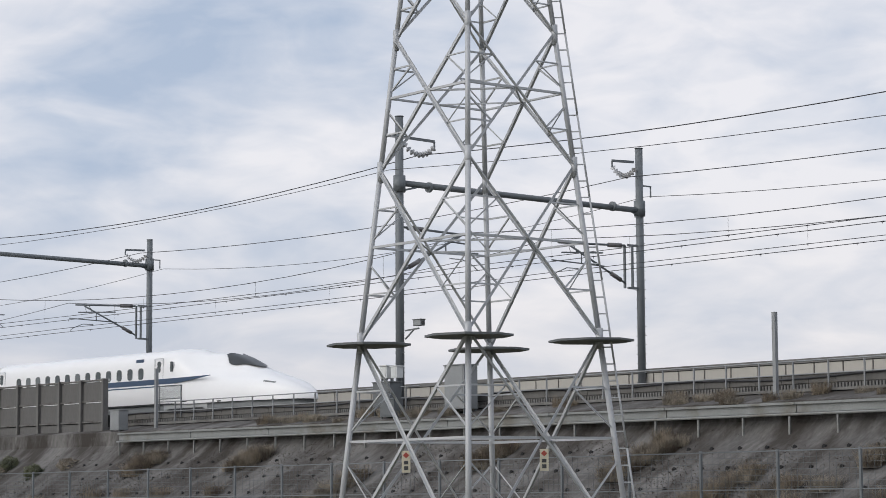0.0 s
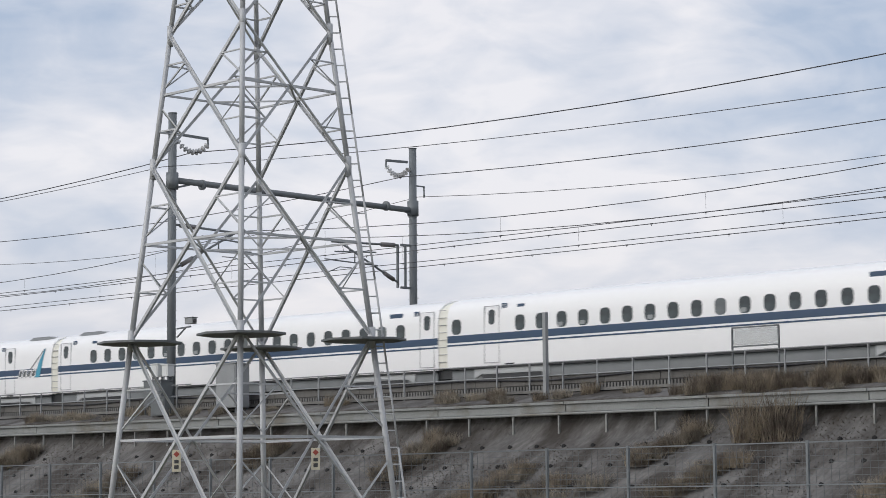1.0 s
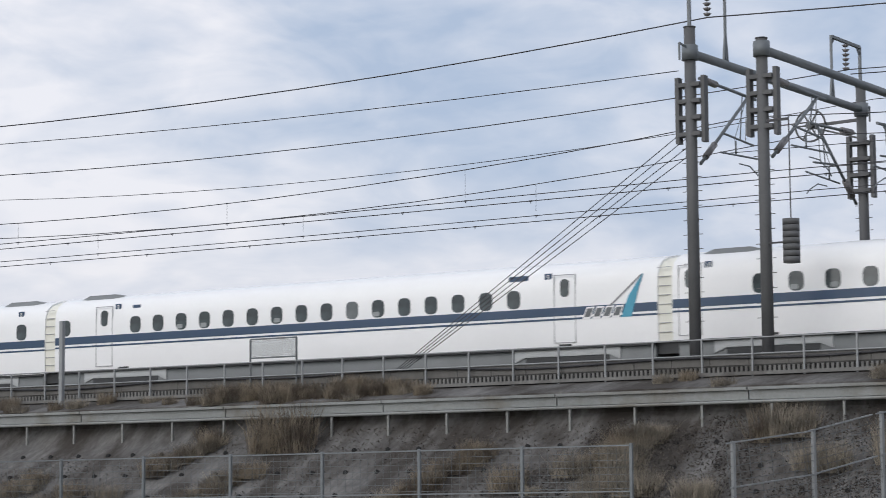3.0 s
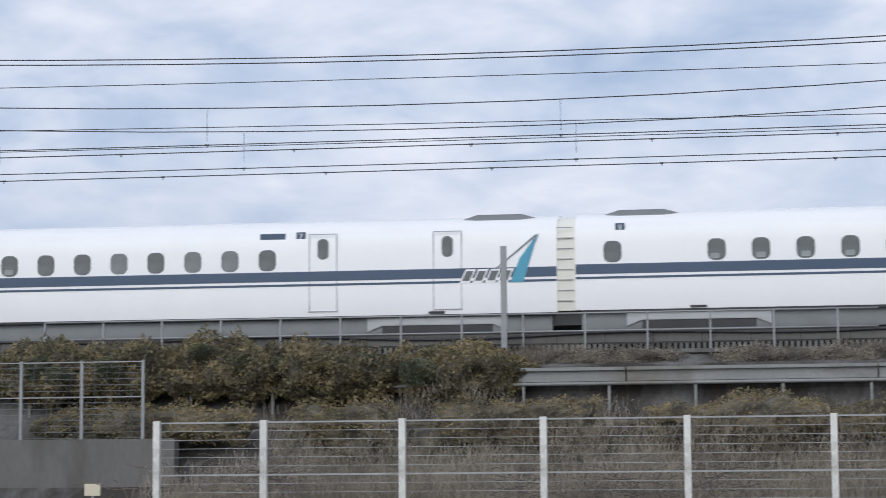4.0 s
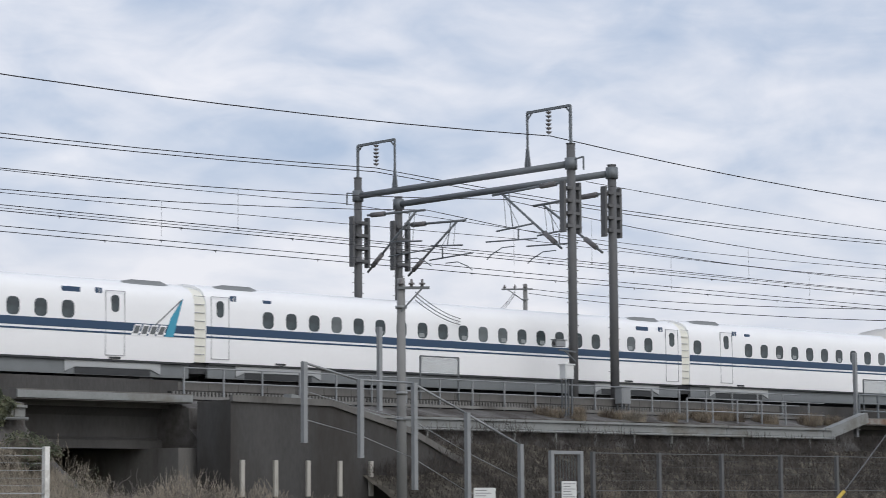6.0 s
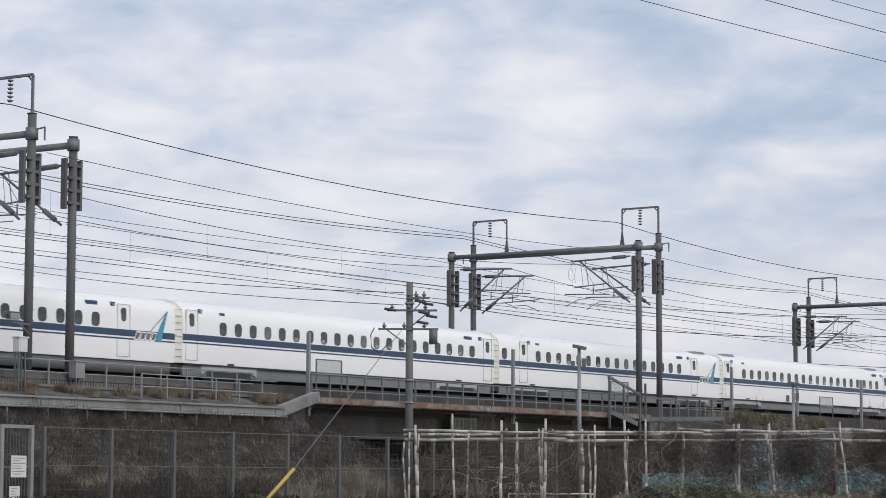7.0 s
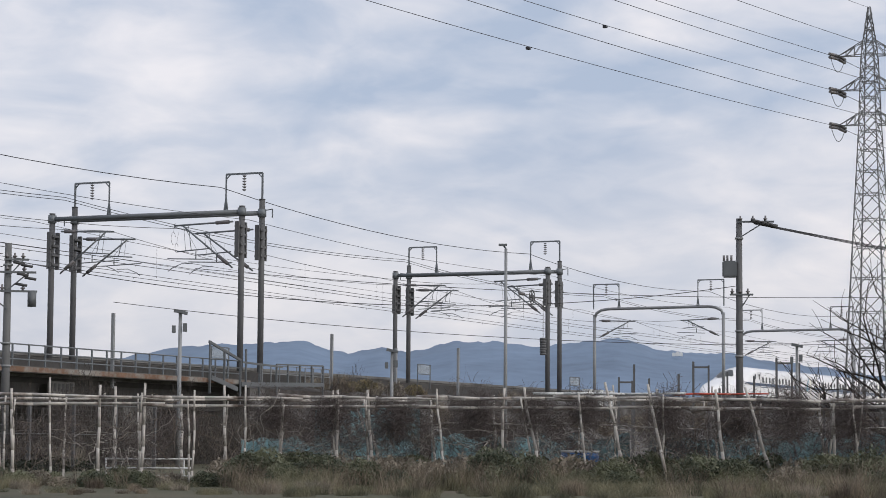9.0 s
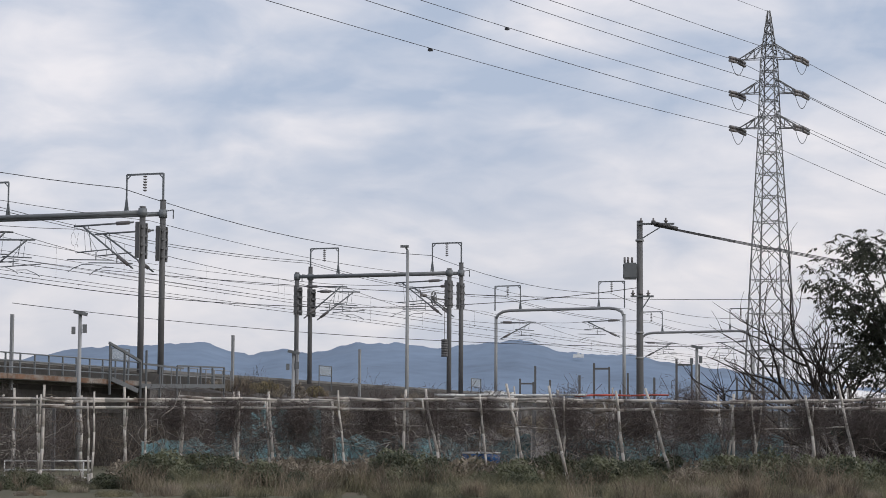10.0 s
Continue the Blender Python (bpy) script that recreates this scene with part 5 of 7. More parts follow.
# ---- lattice towers ----
def lattice_tower(name, label, at, half, nodes, top, leg_r, brace, steel="pylon_steel"):
    """Four tapering legs, crossed braces between the node heights, rings where they cross. half(z): half the diagonal."""
    t = thing(name, label, "pylon", "power line towers", at=at)

    def corner(i, z):
        a = math.pi / 2 * i
        return Vector((math.cos(a) * half(z), math.sin(a) * half(z), z))
    for i in range(4):
        bm = bmesh.new()
        pts = [corner(i, z) for z in [nodes[0]] + [z for z in nodes[1:]] + [top]]
        for k, (a, b) in enumerate(zip(pts, pts[1:])):
            r = leg_r * (1 - 0.05 * k)
            tube(bm, a, b, max(r, leg_r * 0.5), 8)
            if k:
                tube(bm, a - Vector((0, 0, 0.25)), a + Vector((0, 0, 0.25)), max(r, leg_r * 0.5) * 1.25, 8)
        part("leg", bm, steel, t, "tapering galvanised steel leg")
    for z0, z1 in zip(nodes, nodes[1:]):
        w0, w1 = half(z0), half(z1)
        zc = z0 + (z1 - z0) * w0 / (w0 + w1)
        mids = []
        for i in range(4):
            j = (i + 1) % 4
            for a, b in ((corner(i, z0), corner(j, z1)), (corner(j, z0), corner(i, z1))):
                bm = bmesh.new()
                angle_bar(bm, a, b, brace)
                part("brace", bm, steel, t)
            bm = bmesh.new()
            angle_bar(bm, corner(i, zc), corner(j, zc), brace * 0.8)
            part("ring_bar", bm, steel, t)
            mids.append((corner(i, zc) + corner(j, zc)) / 2)
            if brace > 0.0705:
                for k0, k1 in ((z0, zc), (zc, z1)):
                    zm = (k0 + k1) / 2
                    for p, q in ((i, j), (j, i)):
                        d0, d1 = (corner(p, k0), mids[-1]) if k0 == z0 else (mids[-1], corner(p, k1))
                        m = (d0 + d1) / 2
                        bm = bmesh.new()
                        angle_bar(bm, corner(p, m.z), m, brace * 0.55)
                        angle_bar(bm, corner(p, m.z + (0.55 if k0 == z0 else -0.55) * (z1 - z0) * 0.33), m, brace * 0.5)
                        part("stay", bm, steel, t)
        for i in range(4):
            bm = bmesh.new()
            angle_bar(bm, mids[i], mids[(i + 1) % 4], brace * 0.6)
            part("diaphragm_bar", bm, steel, t)
    return t, corner


near_h = 51.1
NEAR = by_heading(near_h, 55.0)


def near_half(z):
    return max(0.62, 3.19 - 0.128 * (z - 2.12))


pylon, corner = lattice_tower("power_pylon", "galvanised lattice power pylon with anti-climb plates", Matrix.Translation(NEAR) @ Matrix.Rotation(radians(-0.4), 4, NEAR.normalized()) @ Matrix.Rotation(radians(near_h - 5), 4, "Z"), near_half,
                              [-0.75, 4.61, 8.73, 11.97, 14.6, 16.7, 18.4, 20.0, 21.6, 23.2, 24.8, 26.4, 28.0, 29.6, 31.2, 32.8, 34.4, 36.0, 37.6], 39.0, 0.07, 0.0715)
for i in range(4):
    p = corner(i, 4.61) * 0.93
    bm = bmesh.new()
    ring = [(math.cos(math.pi / 4 * k) * 1.02, math.sin(math.pi / 4 * k) * 1.02) for k in range(8)]
    lo = [bm.verts.new((p.x + x, p.y + y, 4.58)) for x, y in ring]
    hi = [bm.verts.new((p.x + x * 0.25, p.y + y * 0.25, 4.63)) for x, y in ring]
    l2 = [bm.verts.new((p.x + x, p.y + y, 4.53)) for x, y in ring]
    bm.faces.new(hi)
    bm.faces.new(l2[::-1])
    for k in range(8):
        j = (k + 1) % 8
        bm.faces.new((lo[k], lo[j], hi[j], hi[k]))
        bm.faces.new((l2[k], l2[j], lo[j], lo[k]))
    part("climb_guard", bm, "galv_dark", pylon, "grey octagonal anti-climb plate")
# climbing ladder on one leg (the one at the camera's right)
for k in range(4):
    w = pylon.matrix_basis @ corner(k, 5)
    if k == 0:
        best, who = -1e9, 0
    side = w.x * math.cos(radians(near_h)) + w.y * math.sin(radians(near_h))
    if side > best:
        best, who = side, k
bm = bmesh.new()
for z0, z1 in zip(range(0, 24, 2), range(2, 26, 2)):
    out = corner(who, 5).xy.normalized()
    o3 = Vector((out.x, out.y, 0)) * 0.26
    tube(bm, corner(who, z0) + o3, corner(who, z1) + o3, 0.028, 6)
    for q in range(5):
        z = z0 + q * 0.4
        tube(bm, corner(who, z), corner(who, z) + o3, 0.018, 5)
part("ladder", bm, "pylon_steel", pylon, "narrow steel ladder along one leg")
for i in range(4):
    m = (corner(i, 2.1) + corner((i + 1) % 4, 2.1)) / 2
    w = pylon.matrix_basis @ m
    if w.length > NEAR.length:
        continue
    inv = pylon.matrix_basis.inverted()
    face = Matrix.Translation(w) @ Matrix.Rotation(radians(near_h), 4, "Z")
    sign = part("warning_sign", slab(-0.1, 0.1, -0.17, -0.15, -0.62, -0.12, "sign_cream", "warning_sign"), "", pylon, "cream warning sign with a red diamond", inv @ face)
    bm = bmesh.new()
    quad_box(bm, -0.05, 0.05, -0.18, -0.17, -0.05, 0.05, Matrix.Translation((0, 0, -0.22)) @ Matrix.Rotation(radians(45), 4, "Y"))
    part("diamond", bm, "ink_red", sign)
    bm = bmesh.new()
    quad_box(bm, -0.05, 0.05, -0.18, -0.171, -0.43, -0.35)
    quad_box(bm, -0.05, 0.05, -0.18, -0.171, -0.56, -0.47)
    part("marks", bm, "ink", sign)

far_h, far_d = -78.72, 230.0
FAR = by_heading(far_h, far_d)


def far_half(z):
    return float(np.interp(z, [0, 7, 33, 40, 45], [3.4, 2.96, 1.25, 0.95, 0.12]))


nodes = [0.0]
while nodes[-1] < 43.0:
    nodes.append(nodes[-1] + max(1.1, far_half(nodes[-1]) * 1.35))
tower, fc = lattice_tower("power_pylon", "tall lattice power pylon with three pairs of arms", Matrix.Translation(FAR) @ Matrix.Rotation(radians(far_h + 27), 4, "Z"), far_half, nodes, 44.9, 0.11, 0.0702, "tower_steel_backlit")
across = Vector((math.cos(radians(far_h)), math.sin(radians(far_h)), 0))
inv = tower.matrix_basis.inverted()
rot = tower.matrix_basis.to_3x3().inverted()
acl = rot @ across
LINE_TIPS = []
fwd = rot @ Vector((-0.98, 0.18, 0))
for z in (39.9, 36.45, 32.95):
    for sgn in (-1, 1):
        tip = acl * (sgn * 3.15) + Vector((0, 0, z))
        LINE_TIPS.append((sgn, z, tower.matrix_basis @ tip))
        bm = bmesh.new()
        side = Vector((-acl.y, acl.x, 0))
        for e in (-0.5, 0.5):
            root_lo, root_hi = acl * (sgn * 0.7) + side * e * 1.4 + Vector((0, 0, z + 0.1)), acl * (sgn * 0.6) + side * e * 1.2 + Vector((0, 0, z + 1.5))
            angle_bar(bm, root_lo, tip, 0.09)
            angle_bar(bm, root_hi, tip, 0.09)
            for q in (0.33, 0.66):
                angle_bar(bm, root_lo.lerp(tip, q), root_hi.lerp(tip, q), 0.06)
            angle_bar(bm, root_lo.lerp(tip, 0.33), root_hi, 0.06)
            angle_bar(bm, root_lo.lerp(tip, 0.66), root_hi.lerp(tip, 0.33), 0.06)
        arm = part("arm", bm, "tower_steel_backlit", tower, "triangular lattice arm")
        bm = bmesh.new()
        for way in (fwd, -fwd):
            w = Vector((way.x, way.y, -0.06)).normalized()
            for e in (-0.16, 0.16):
                a = tip + Vector((0, 0, e)) + w * 0.25
                tube(bm, a, a + w * 1.7, 0.16, 8)
        part("insulator", bm, "insulator", arm, "pair of grey strain insulators")
        bm = bmesh.new()
        chain(bm, arc_pts(tip + fwd * 1.9, tip - fwd * 1.9, 1.5, 10), 0.03, 5)
        part("jumper", bm, "wire", arm)


def free_wire(a, b, sag, r, label, group="power line wires", n=40, balls=()):
    bm = bmesh.new()
    pts = arc_pts(a, b, sag, n)
    chain(bm, pts, r, 5)
    for k in balls:
        p = Vector(a).lerp(Vector(b), k) - Vector((0, 0, sag * 4 * k * (1 - k)))
        quad_box(bm, p.x - 0.16, p.x + 0.16, p.y - 0.16, p.y + 0.16, p.z - 0.22, p.z - 0.02)
    return tagged(new("wire", mesh_of(bm, "wire", "wire")), label, "wire", group)


BALL_LOW, BALL_MID = 0.31, 0.247
for sgn, z, tip in LINE_TIPS:
    end = Vector((30.0, 80.6, z + 0.5)) + Vector((0.18, 0.98, 0)) * (-3.1 * sgn)
    free_wire(tip, end, 1.7, 0.026, "sagging power line wire leading off from the pylon", balls=(BALL_LOW,) if (sgn < 0 and z < 34) else (BALL_MID,) if (sgn < 0 and z < 38) else ())
    free_wire(tip, tip + Vector((290, -95, -4)), 8.5, 0.026, "sagging power line wire leading away from the pylon")
free_wire(FAR + Vector((0, 0, 44.8)), Vector((30.0, 80.6, 44.8)), 1.5, 0.02, "thin earth wire over the power line")

# ---- utility and lamp poles ----
def utility_pole(h, d, top, label, arms=(), r=0.16, mat="pole_concrete"):
    b = by_heading(h, d)
    p = thing("utility_pole", label, "utility pole", "utility poles", at=Matrix.Translation(b) @ Matrix.Rotation(radians(h), 4, "Z"))
    bm = bmesh.new()
    tube(bm, (0, 0, -0.3), (0, 0, top), r * 1.15, 14, r * 0.85)
    part("shaft", bm, mat, p, "round concrete pole")
    for z in (top * 0.45, top * 0.55, top - 0.9):
        bm = bmesh.new()
        tube(bm, (0, 0, z), (0, 0, z + 0.08), r * 1.25, 14)
        part("band", bm, "galv", p)
    for z, x0, x1 in arms:
        bm = bmesh.new()
        bar(bm, (x0, -r, z), (x1, -r, z), 0.08, 0.08)
        far = x0 if abs(x0) > abs(x1) else x1
        bar(bm, (0, -r, z - 0.7), (far * 0.75, -r, z), 0.05, 0.05)
        a = part("cross_arm", bm, "galv_dark", p)
        n = 3
        for k in range(n):
            x = x0 + (x1 - x0) * (k + 0.3) / n
            bm = bmesh.new()
            tube(bm, (x, -r, z + 0.04), (x, -r, z + 0.26), 0.05, 8, 0.035)
            tube(bm, (x, -r, z + 0.1), (x, -r, z + 0.15), 0.09, 8)
            part("insulator", bm, "insulator", a)
    return p


pole_a = utility_pole(-57.43, 92.0, 8.85, "grey concrete utility pole with insulators and cross arms", [(8.2, -0.15, 0.8), (7.7, -0.9, 1.1), (6.95, -1.25, 1.15)], 0.155, "pole_grey")
bm = bmesh.new()
tube(bm, (0.95, -0.15, 6.35), (0.95, -0.15, 6.95), 0.17, 10)
part("switch_can", bm, "galv_dark", pole_a, "small dark switch can under the arm")
for x, z in ((-0.75, 7.72), (0.45, 8.05), (0.75, 7.95), (0.6, 7.6), (0.9, 7.45), (0.55, 7.2)):
    bm = bmesh.new()
    tube(bm, (x - 0.25, -0.25, z + 0.04), (x + 0.2, -0.2, z - 0.03), 0.055, 7)
    part("strain_insulator", bm, "ink", pole_a, "small dark strain insulator")
bm = bmesh.new()
chain(bm, [(-1.4, -0.2, 7.0), (-1.55, -0.2, 6.7), (-1.5, -0.25, 6.2), (-1.2, -0.2, 6.0), (-0.9, -0.2, 6.3)], 0.025, 5)
part("loose_cable", bm, "wire", pole_a)
pole_b = utility_pole(-43.75, 68.0, 7.65, "grey concrete utility pole in front of the wing wall", [(7.35, -0.1, 0.85)], 0.14)
pole_c = utility_pole(-75.5, 100.0, 10.9, "dark utility pole carrying a transformer", [(10.75, -0.1, 1.5), (7.6, -0.4, 0.6)], 0.15, "gantry_dark")
bm = bmesh.new()
quad_box(bm, -0.72, -0.1, -0.4, 0.2, 8.35, 9.05)
bmesh.ops.bevel(bm, geom=bm.edges[:], offset=0.05, segments=2, affect="EDGES")
tr = part("transformer", bm, "galv_dark", pole_c, "boxy grey transformer on the pole")
bm = bmesh.new()
for x in (-0.65, -0.5, -0.33):
    tube(bm, (x, -0.1, 9.05), (x, -0.1, 9.3), 0.05, 7)
part("bushing", bm, "insulator", tr, kind="stuff")
for k in range(5):
    bm = bmesh.new()
    tube(bm, (0.5 + k * 0.2, -0.2, 10.8 - 0.05 * k), (0.85 + k * 0.2, -0.2, 10.72 - 0.05 * k), 0.09, 7)
    part("strain_insulator", bm, "ink", pole_c, "small dark strain insulator")
pole_d = utility_pole(-46.85, 126.0, 13.0, "far grey utility pole behind the line", [(12.7, -1.3, 0.4)], 0.14)
PB, PC, PD, PA = by_heading(-43.75, 68.0), by_heading(-75.5, 100.0), by_heading(-46.85, 126.0), by_heading(-57.43, 92.0)
for k in range(3):
    free_wire(PC + Vector((0.2, -0.6, 10.74 - 0.03 * k)), PC + Vector((60, -38 - k * 0.6, 8.1 - 0.35 * k)), 0.8, 0.02, "dark utility wire leading off from the pole", "utility wires")
    free_wire(PB + Vector((0.4, -0.2, 7.25 - 0.12 * k)), PD + Vector((-0.8, 0, 12.6 - 0.1 * k)), 1.2, 0.014, "thin utility wire crossing over the line", "utility wires")
for z0, z1 in ((7.9, 12.5), (8.4, 12.75)):
    free_wire(PA + Vector((-0.4, 0, z0)), PD + Vector((0.3, 0, z1)), 0.3, 0.016, "thin utility wire crossing over the line", "utility wires")
free_wire(PA + Vector((0.3, 0, 8.2)), PC + Vector((0, 0, 8.0)), 1.3, 0.016, "thin utility wire between poles", "utility wires")
free_wire(by_heading(-62, 210, 17.0), by_heading(-86, 260, 19.0), 2.0, 0.03, "thin wire far beyond the line", "utility wires")
free_wire(by_heading(-60, 180, 12.0), by_heading(-86, 220, 12.5), 2.5, 0.025, "thin wire far beyond the line", "utility wires")


def lamp_pole(h, d, top, label, flood):
    p = thing("lamp_pole", label, "lamp pole", "lamp poles", at=Matrix.Translation(by_heading(h, d)) @ Matrix.Rotation(radians(h), 4, "Z"))
    bm = bmesh.new()
    tube(bm, (0, 0, -0.2), (0, 0, top), 0.1, 12, 0.07)
    part("shaft", bm, "galv", p)
    bm = bmesh.new()
    if flood:
        quad_box(bm, -0.28, 0.3, -0.2, 0.1, top - 0.05, top + 0.08, Matrix.Translation((0, 0, top)) @ Matrix.Rotation(radians(12), 4, "Y") @ Matrix.Translation((0, 0, -top)))
        quad_box(bm, -0.34, -0.18, -0.12, 0.0, top - 0.85, top - 0.55)
        quad_box(bm, 0.1, 0.28, -0.12, 0.0, top - 0.8, top - 0.45)
    else:
        bar(bm, (0, 0, top), (-0.12, 0, top + 0.18), 0.08, 0.08)
        quad_box(bm, -0.35, 0.05, -0.14, 0.14, top + 0.14, top + 0.24)
    part("lamp_head", bm, "galv_dark", p, "unlit lamp head")
    return p


lamp_pole(-69.72, 110.0, 10.45, "tall slim grey street lamp, unlit", False)
lamp_pole(-61.65, 95.0, 6.4, "grey pole with a small floodlight, unlit", True)
lamp_pole(-66.9, 112.0, 5.6, "grey pole with a small floodlight, unlit", True)
lamp_pole(-76.9, 118.0, 6.2, "grey pole with a small floodlight, unlit", True)

# steps and railings at the bridge's right end
t = thing("stair_rail", "grey steel stairs and landing rails at the bridge end", "stairs", at=Matrix.Identity(4))
for name, a, b, w, h in (("handrail", (104.0, 6.3, 6.22), (107.3, 6.3, 5.4), 0.09, 0.13), ("stringer", (104.2, 6.3, 4.42), (107.0, 6.3, 3.88), 0.1, 0.24), ("handrail", (107.5, 6.3, 5.3), (112.0, 6.3, 5.2), 0.07, 0.1), ("handrail", (111.3, 6.3, 5.32), (116.8, 6.3, 5.42), 0.06, 0.08), ("handrail", (111.3, 6.3, 4.85), (116.8, 6.3, 4.95), 0.05, 0.06), ("stringer", (107.4, 6.3, 4.15), (116.8, 6.3, 4.38), 0.1, 0.22)):
    bm = bmesh.new()
    bar(bm, on_line(*a), on_line(*b), w, h)
    part(name, bm, "galv_dark", t)
for s, z0, z1 in ((104.1, 3.6, 6.2), (105.6, 3.6, 5.8), (107.3, 3.0, 5.45), (107.9, 3.0, 6.0), (109.4, 3.4, 5.26), (111.3, 3.0, 5.32), (112.6, 4.2, 5.35), (114.0, 4.2, 5.37), (115.4, 4.2, 5.4), (116.8, 3.4, 5.42)):
    bm = bmesh.new()
    c = on_line(s, 6.3, 0)
    bar(bm, (c.x, c.y, z0), (c.x, c.y, z1), 0.09, 0.09)
    part("post", bm, "galv_dark", t)

# ---- hills ----
def hill(name, label, mat, dist, pts, seed):
    bm = bmesh.new()
    hs = np.arange(pts[0][0], pts[-1][0] - 0.01, -0.12)
    rows = []
    for q in np.linspace(0, 1, 9):
        row = []
        for h in hs:
            el = float(np.interp(-h, [-a for a, e in pts], [e for a, e in pts]))
            d = dist * (0.72 + 0.28 * q)
            z = 0.95 + d * math.tan(radians(el)) * (q ** 0.75)
            if q == 1:
                z += 2.2 * noise.noise((h * 3.1, seed, 0.5)) + 1.2 * noise.noise((h * 9.0, seed, 3.5))
            else:
                z += 9 * q * (1 - q) * noise.noise((h * 0.9, q * 5 + seed, 0))
            row.append(bm.verts.new(by_heading(h, d, max(z, -1))))
        rows.append(row)
    for a, b in zip(rows, rows[1:]):
        for j in range(len(hs) - 1):
            bm.faces.new((a[j], a[j + 1], b[j + 1], b[j])).smooth = True
    back = [bm.verts.new(by_heading(h, dist * 1.25, -1)) for h in hs]
    for j in range(len(hs) - 1):
        bm.faces.new((rows[-1][j], rows[-1][j + 1], back[j + 1], back[j]))
    bmesh.ops.recalc_face_normals(bm, faces=bm.faces)
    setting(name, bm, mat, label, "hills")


hill("backdrop_hills", "wooded hills on the horizon, blue haze painted in and glowing", "hill", 2400,
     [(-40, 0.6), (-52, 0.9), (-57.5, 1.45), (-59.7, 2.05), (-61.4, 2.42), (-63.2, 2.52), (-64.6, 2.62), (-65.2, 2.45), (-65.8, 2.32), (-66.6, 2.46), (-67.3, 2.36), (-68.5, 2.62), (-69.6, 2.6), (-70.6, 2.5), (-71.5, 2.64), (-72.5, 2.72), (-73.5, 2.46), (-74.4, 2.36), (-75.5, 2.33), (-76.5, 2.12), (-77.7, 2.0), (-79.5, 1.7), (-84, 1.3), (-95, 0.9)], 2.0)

# pale buildings on the ridge
hb = thing("hilltop_building", "pale low building on the wooded ridge", "building", at=Matrix.Translation((2239.4, 643.4, 94.0)) @ Matrix.Rotation(radians(-74), 4, "Z") @ Matrix.Scale(0.72, 4))
for x0, x1, h in ((-7, -2, 4.4), (-2, 3, 5.8), (3, 8, 4.8)):
    bm = bmesh.new()
    quad_box(bm, x0, x1 - 0.1, -6, 6, 0, h)
    w = part("wing", bm, "sign_white", hb)
    bm = bmesh.new()
    quad_box(bm, x0 + 1.5, x1 - 1.5, -3, 3, h, h + 0.7)
    part("roof", bm, "sign_white", w)

# small dark posts and frames along the line beyond the lamp
r3 = random.Random(21)
for k in range(16):
    hh = -72.4 - k * 0.5 + r3.uniform(-0.2, 0.2)
    d = r3.uniform(120, 150)
    p = thing("line_post", "short dark steel post beside the line", "post", "line posts", at=Matrix.Translation(by_heading(hh, d)) @ Matrix.Rotation(radians(hh), 4, "Z"))
    top = r3.uniform(4.2, 5.9)
    bm = bmesh.new()
    bar(bm, (0, 0, -0.2), (0, 0, top), 0.12, 0.12)
    if k % 4 == 0:
        bar(bm, (0.8, 0, -0.2), (0.8, 0, top - 0.2), 0.1, 0.1)
        bar(bm, (0, 0, top - 0.3), (0.8, 0, top - 0.3), 0.1, 0.1)
    part("shaft", bm, "gantry_dark", p)

# ---- vegetation meshes, shared by many plants ----
def leaf_clump(name, mat, n, rx, ry, rz, size, seed, shell=0.55):
    rng = random.Random(seed)
    verts, faces = [], []
    for _ in range(n):
        while True:
            p = Vector((rng.uniform(-1, 1), rng.uniform(-1, 1), rng.uniform(-1, 1)))
            if shell < p.length < 1 or (p.length < 1 and rng.random() < 0.25):
                break
        lump = 1 + 0.28 * noise.noise(p * 2.3 + Vector((seed, 0, 0)))
        c = Vector((p.x * rx * lump, p.y * ry * lump, p.z * rz * lump))
        q = Euler((rng.uniform(-1.2, 1.2), rng.uniform(-1.2, 1.2), rng.uniform(0, 6.28))).to_matrix()
        s = size * rng.uniform(0.6, 1.35)
        b = len(verts)
        for x, y, z in ((-0.5, -0.28, 0), (0.5, -0.28, 0.05), (0.5, 0.28, 0), (-0.5, 0.28, 0.05)):
            verts.append(c + q @ Vector((x * s, y * s, z * s)))
        faces.append((b, b + 1, b + 2, b + 3))
    me = bpy.data.meshes.new(name)
    me.from_pydata(verts, [], faces)
    me.materials.append(M[mat])
    return me


def grass_clump(name, mat, n, spread, height, seed, lean=0.5, width=0.012):
    rng = random.Random(seed)
    verts, faces = [], []
    for _ in range(n):
        a, r = rng.uniform(0, 6.28), spread * math.sqrt(rng.random())
        base = Vector((r * math.cos(a), r * math.sin(a), 0))
        d = Vector((rng.gauss(0, 1), rng.gauss(0, 1), 0)) * lean * height
        h = height * rng.uniform(0.5, 1.15)
        side = Vector((rng.uniform(-1, 1), rng.uniform(-1, 1), 0)).normalized() * width * rng.uniform(0.7, 1.6)
        mid = base + d * 0.3 + Vector((0, 0, h * 0.6))
        tip = base + d * 0.8 + Vector((0, 0, h))
        b = len(verts)
        verts += [base - side, base + side, mid + side * 0.8, mid - side * 0.8, tip]
        faces += [(b, b + 1, b + 2, b + 3), (b + 3, b + 2, b + 4)]
    me = bpy.data.meshes.new(name)
    me.from_pydata(verts, [], faces)
    me.materials.append(M[mat])
    return me


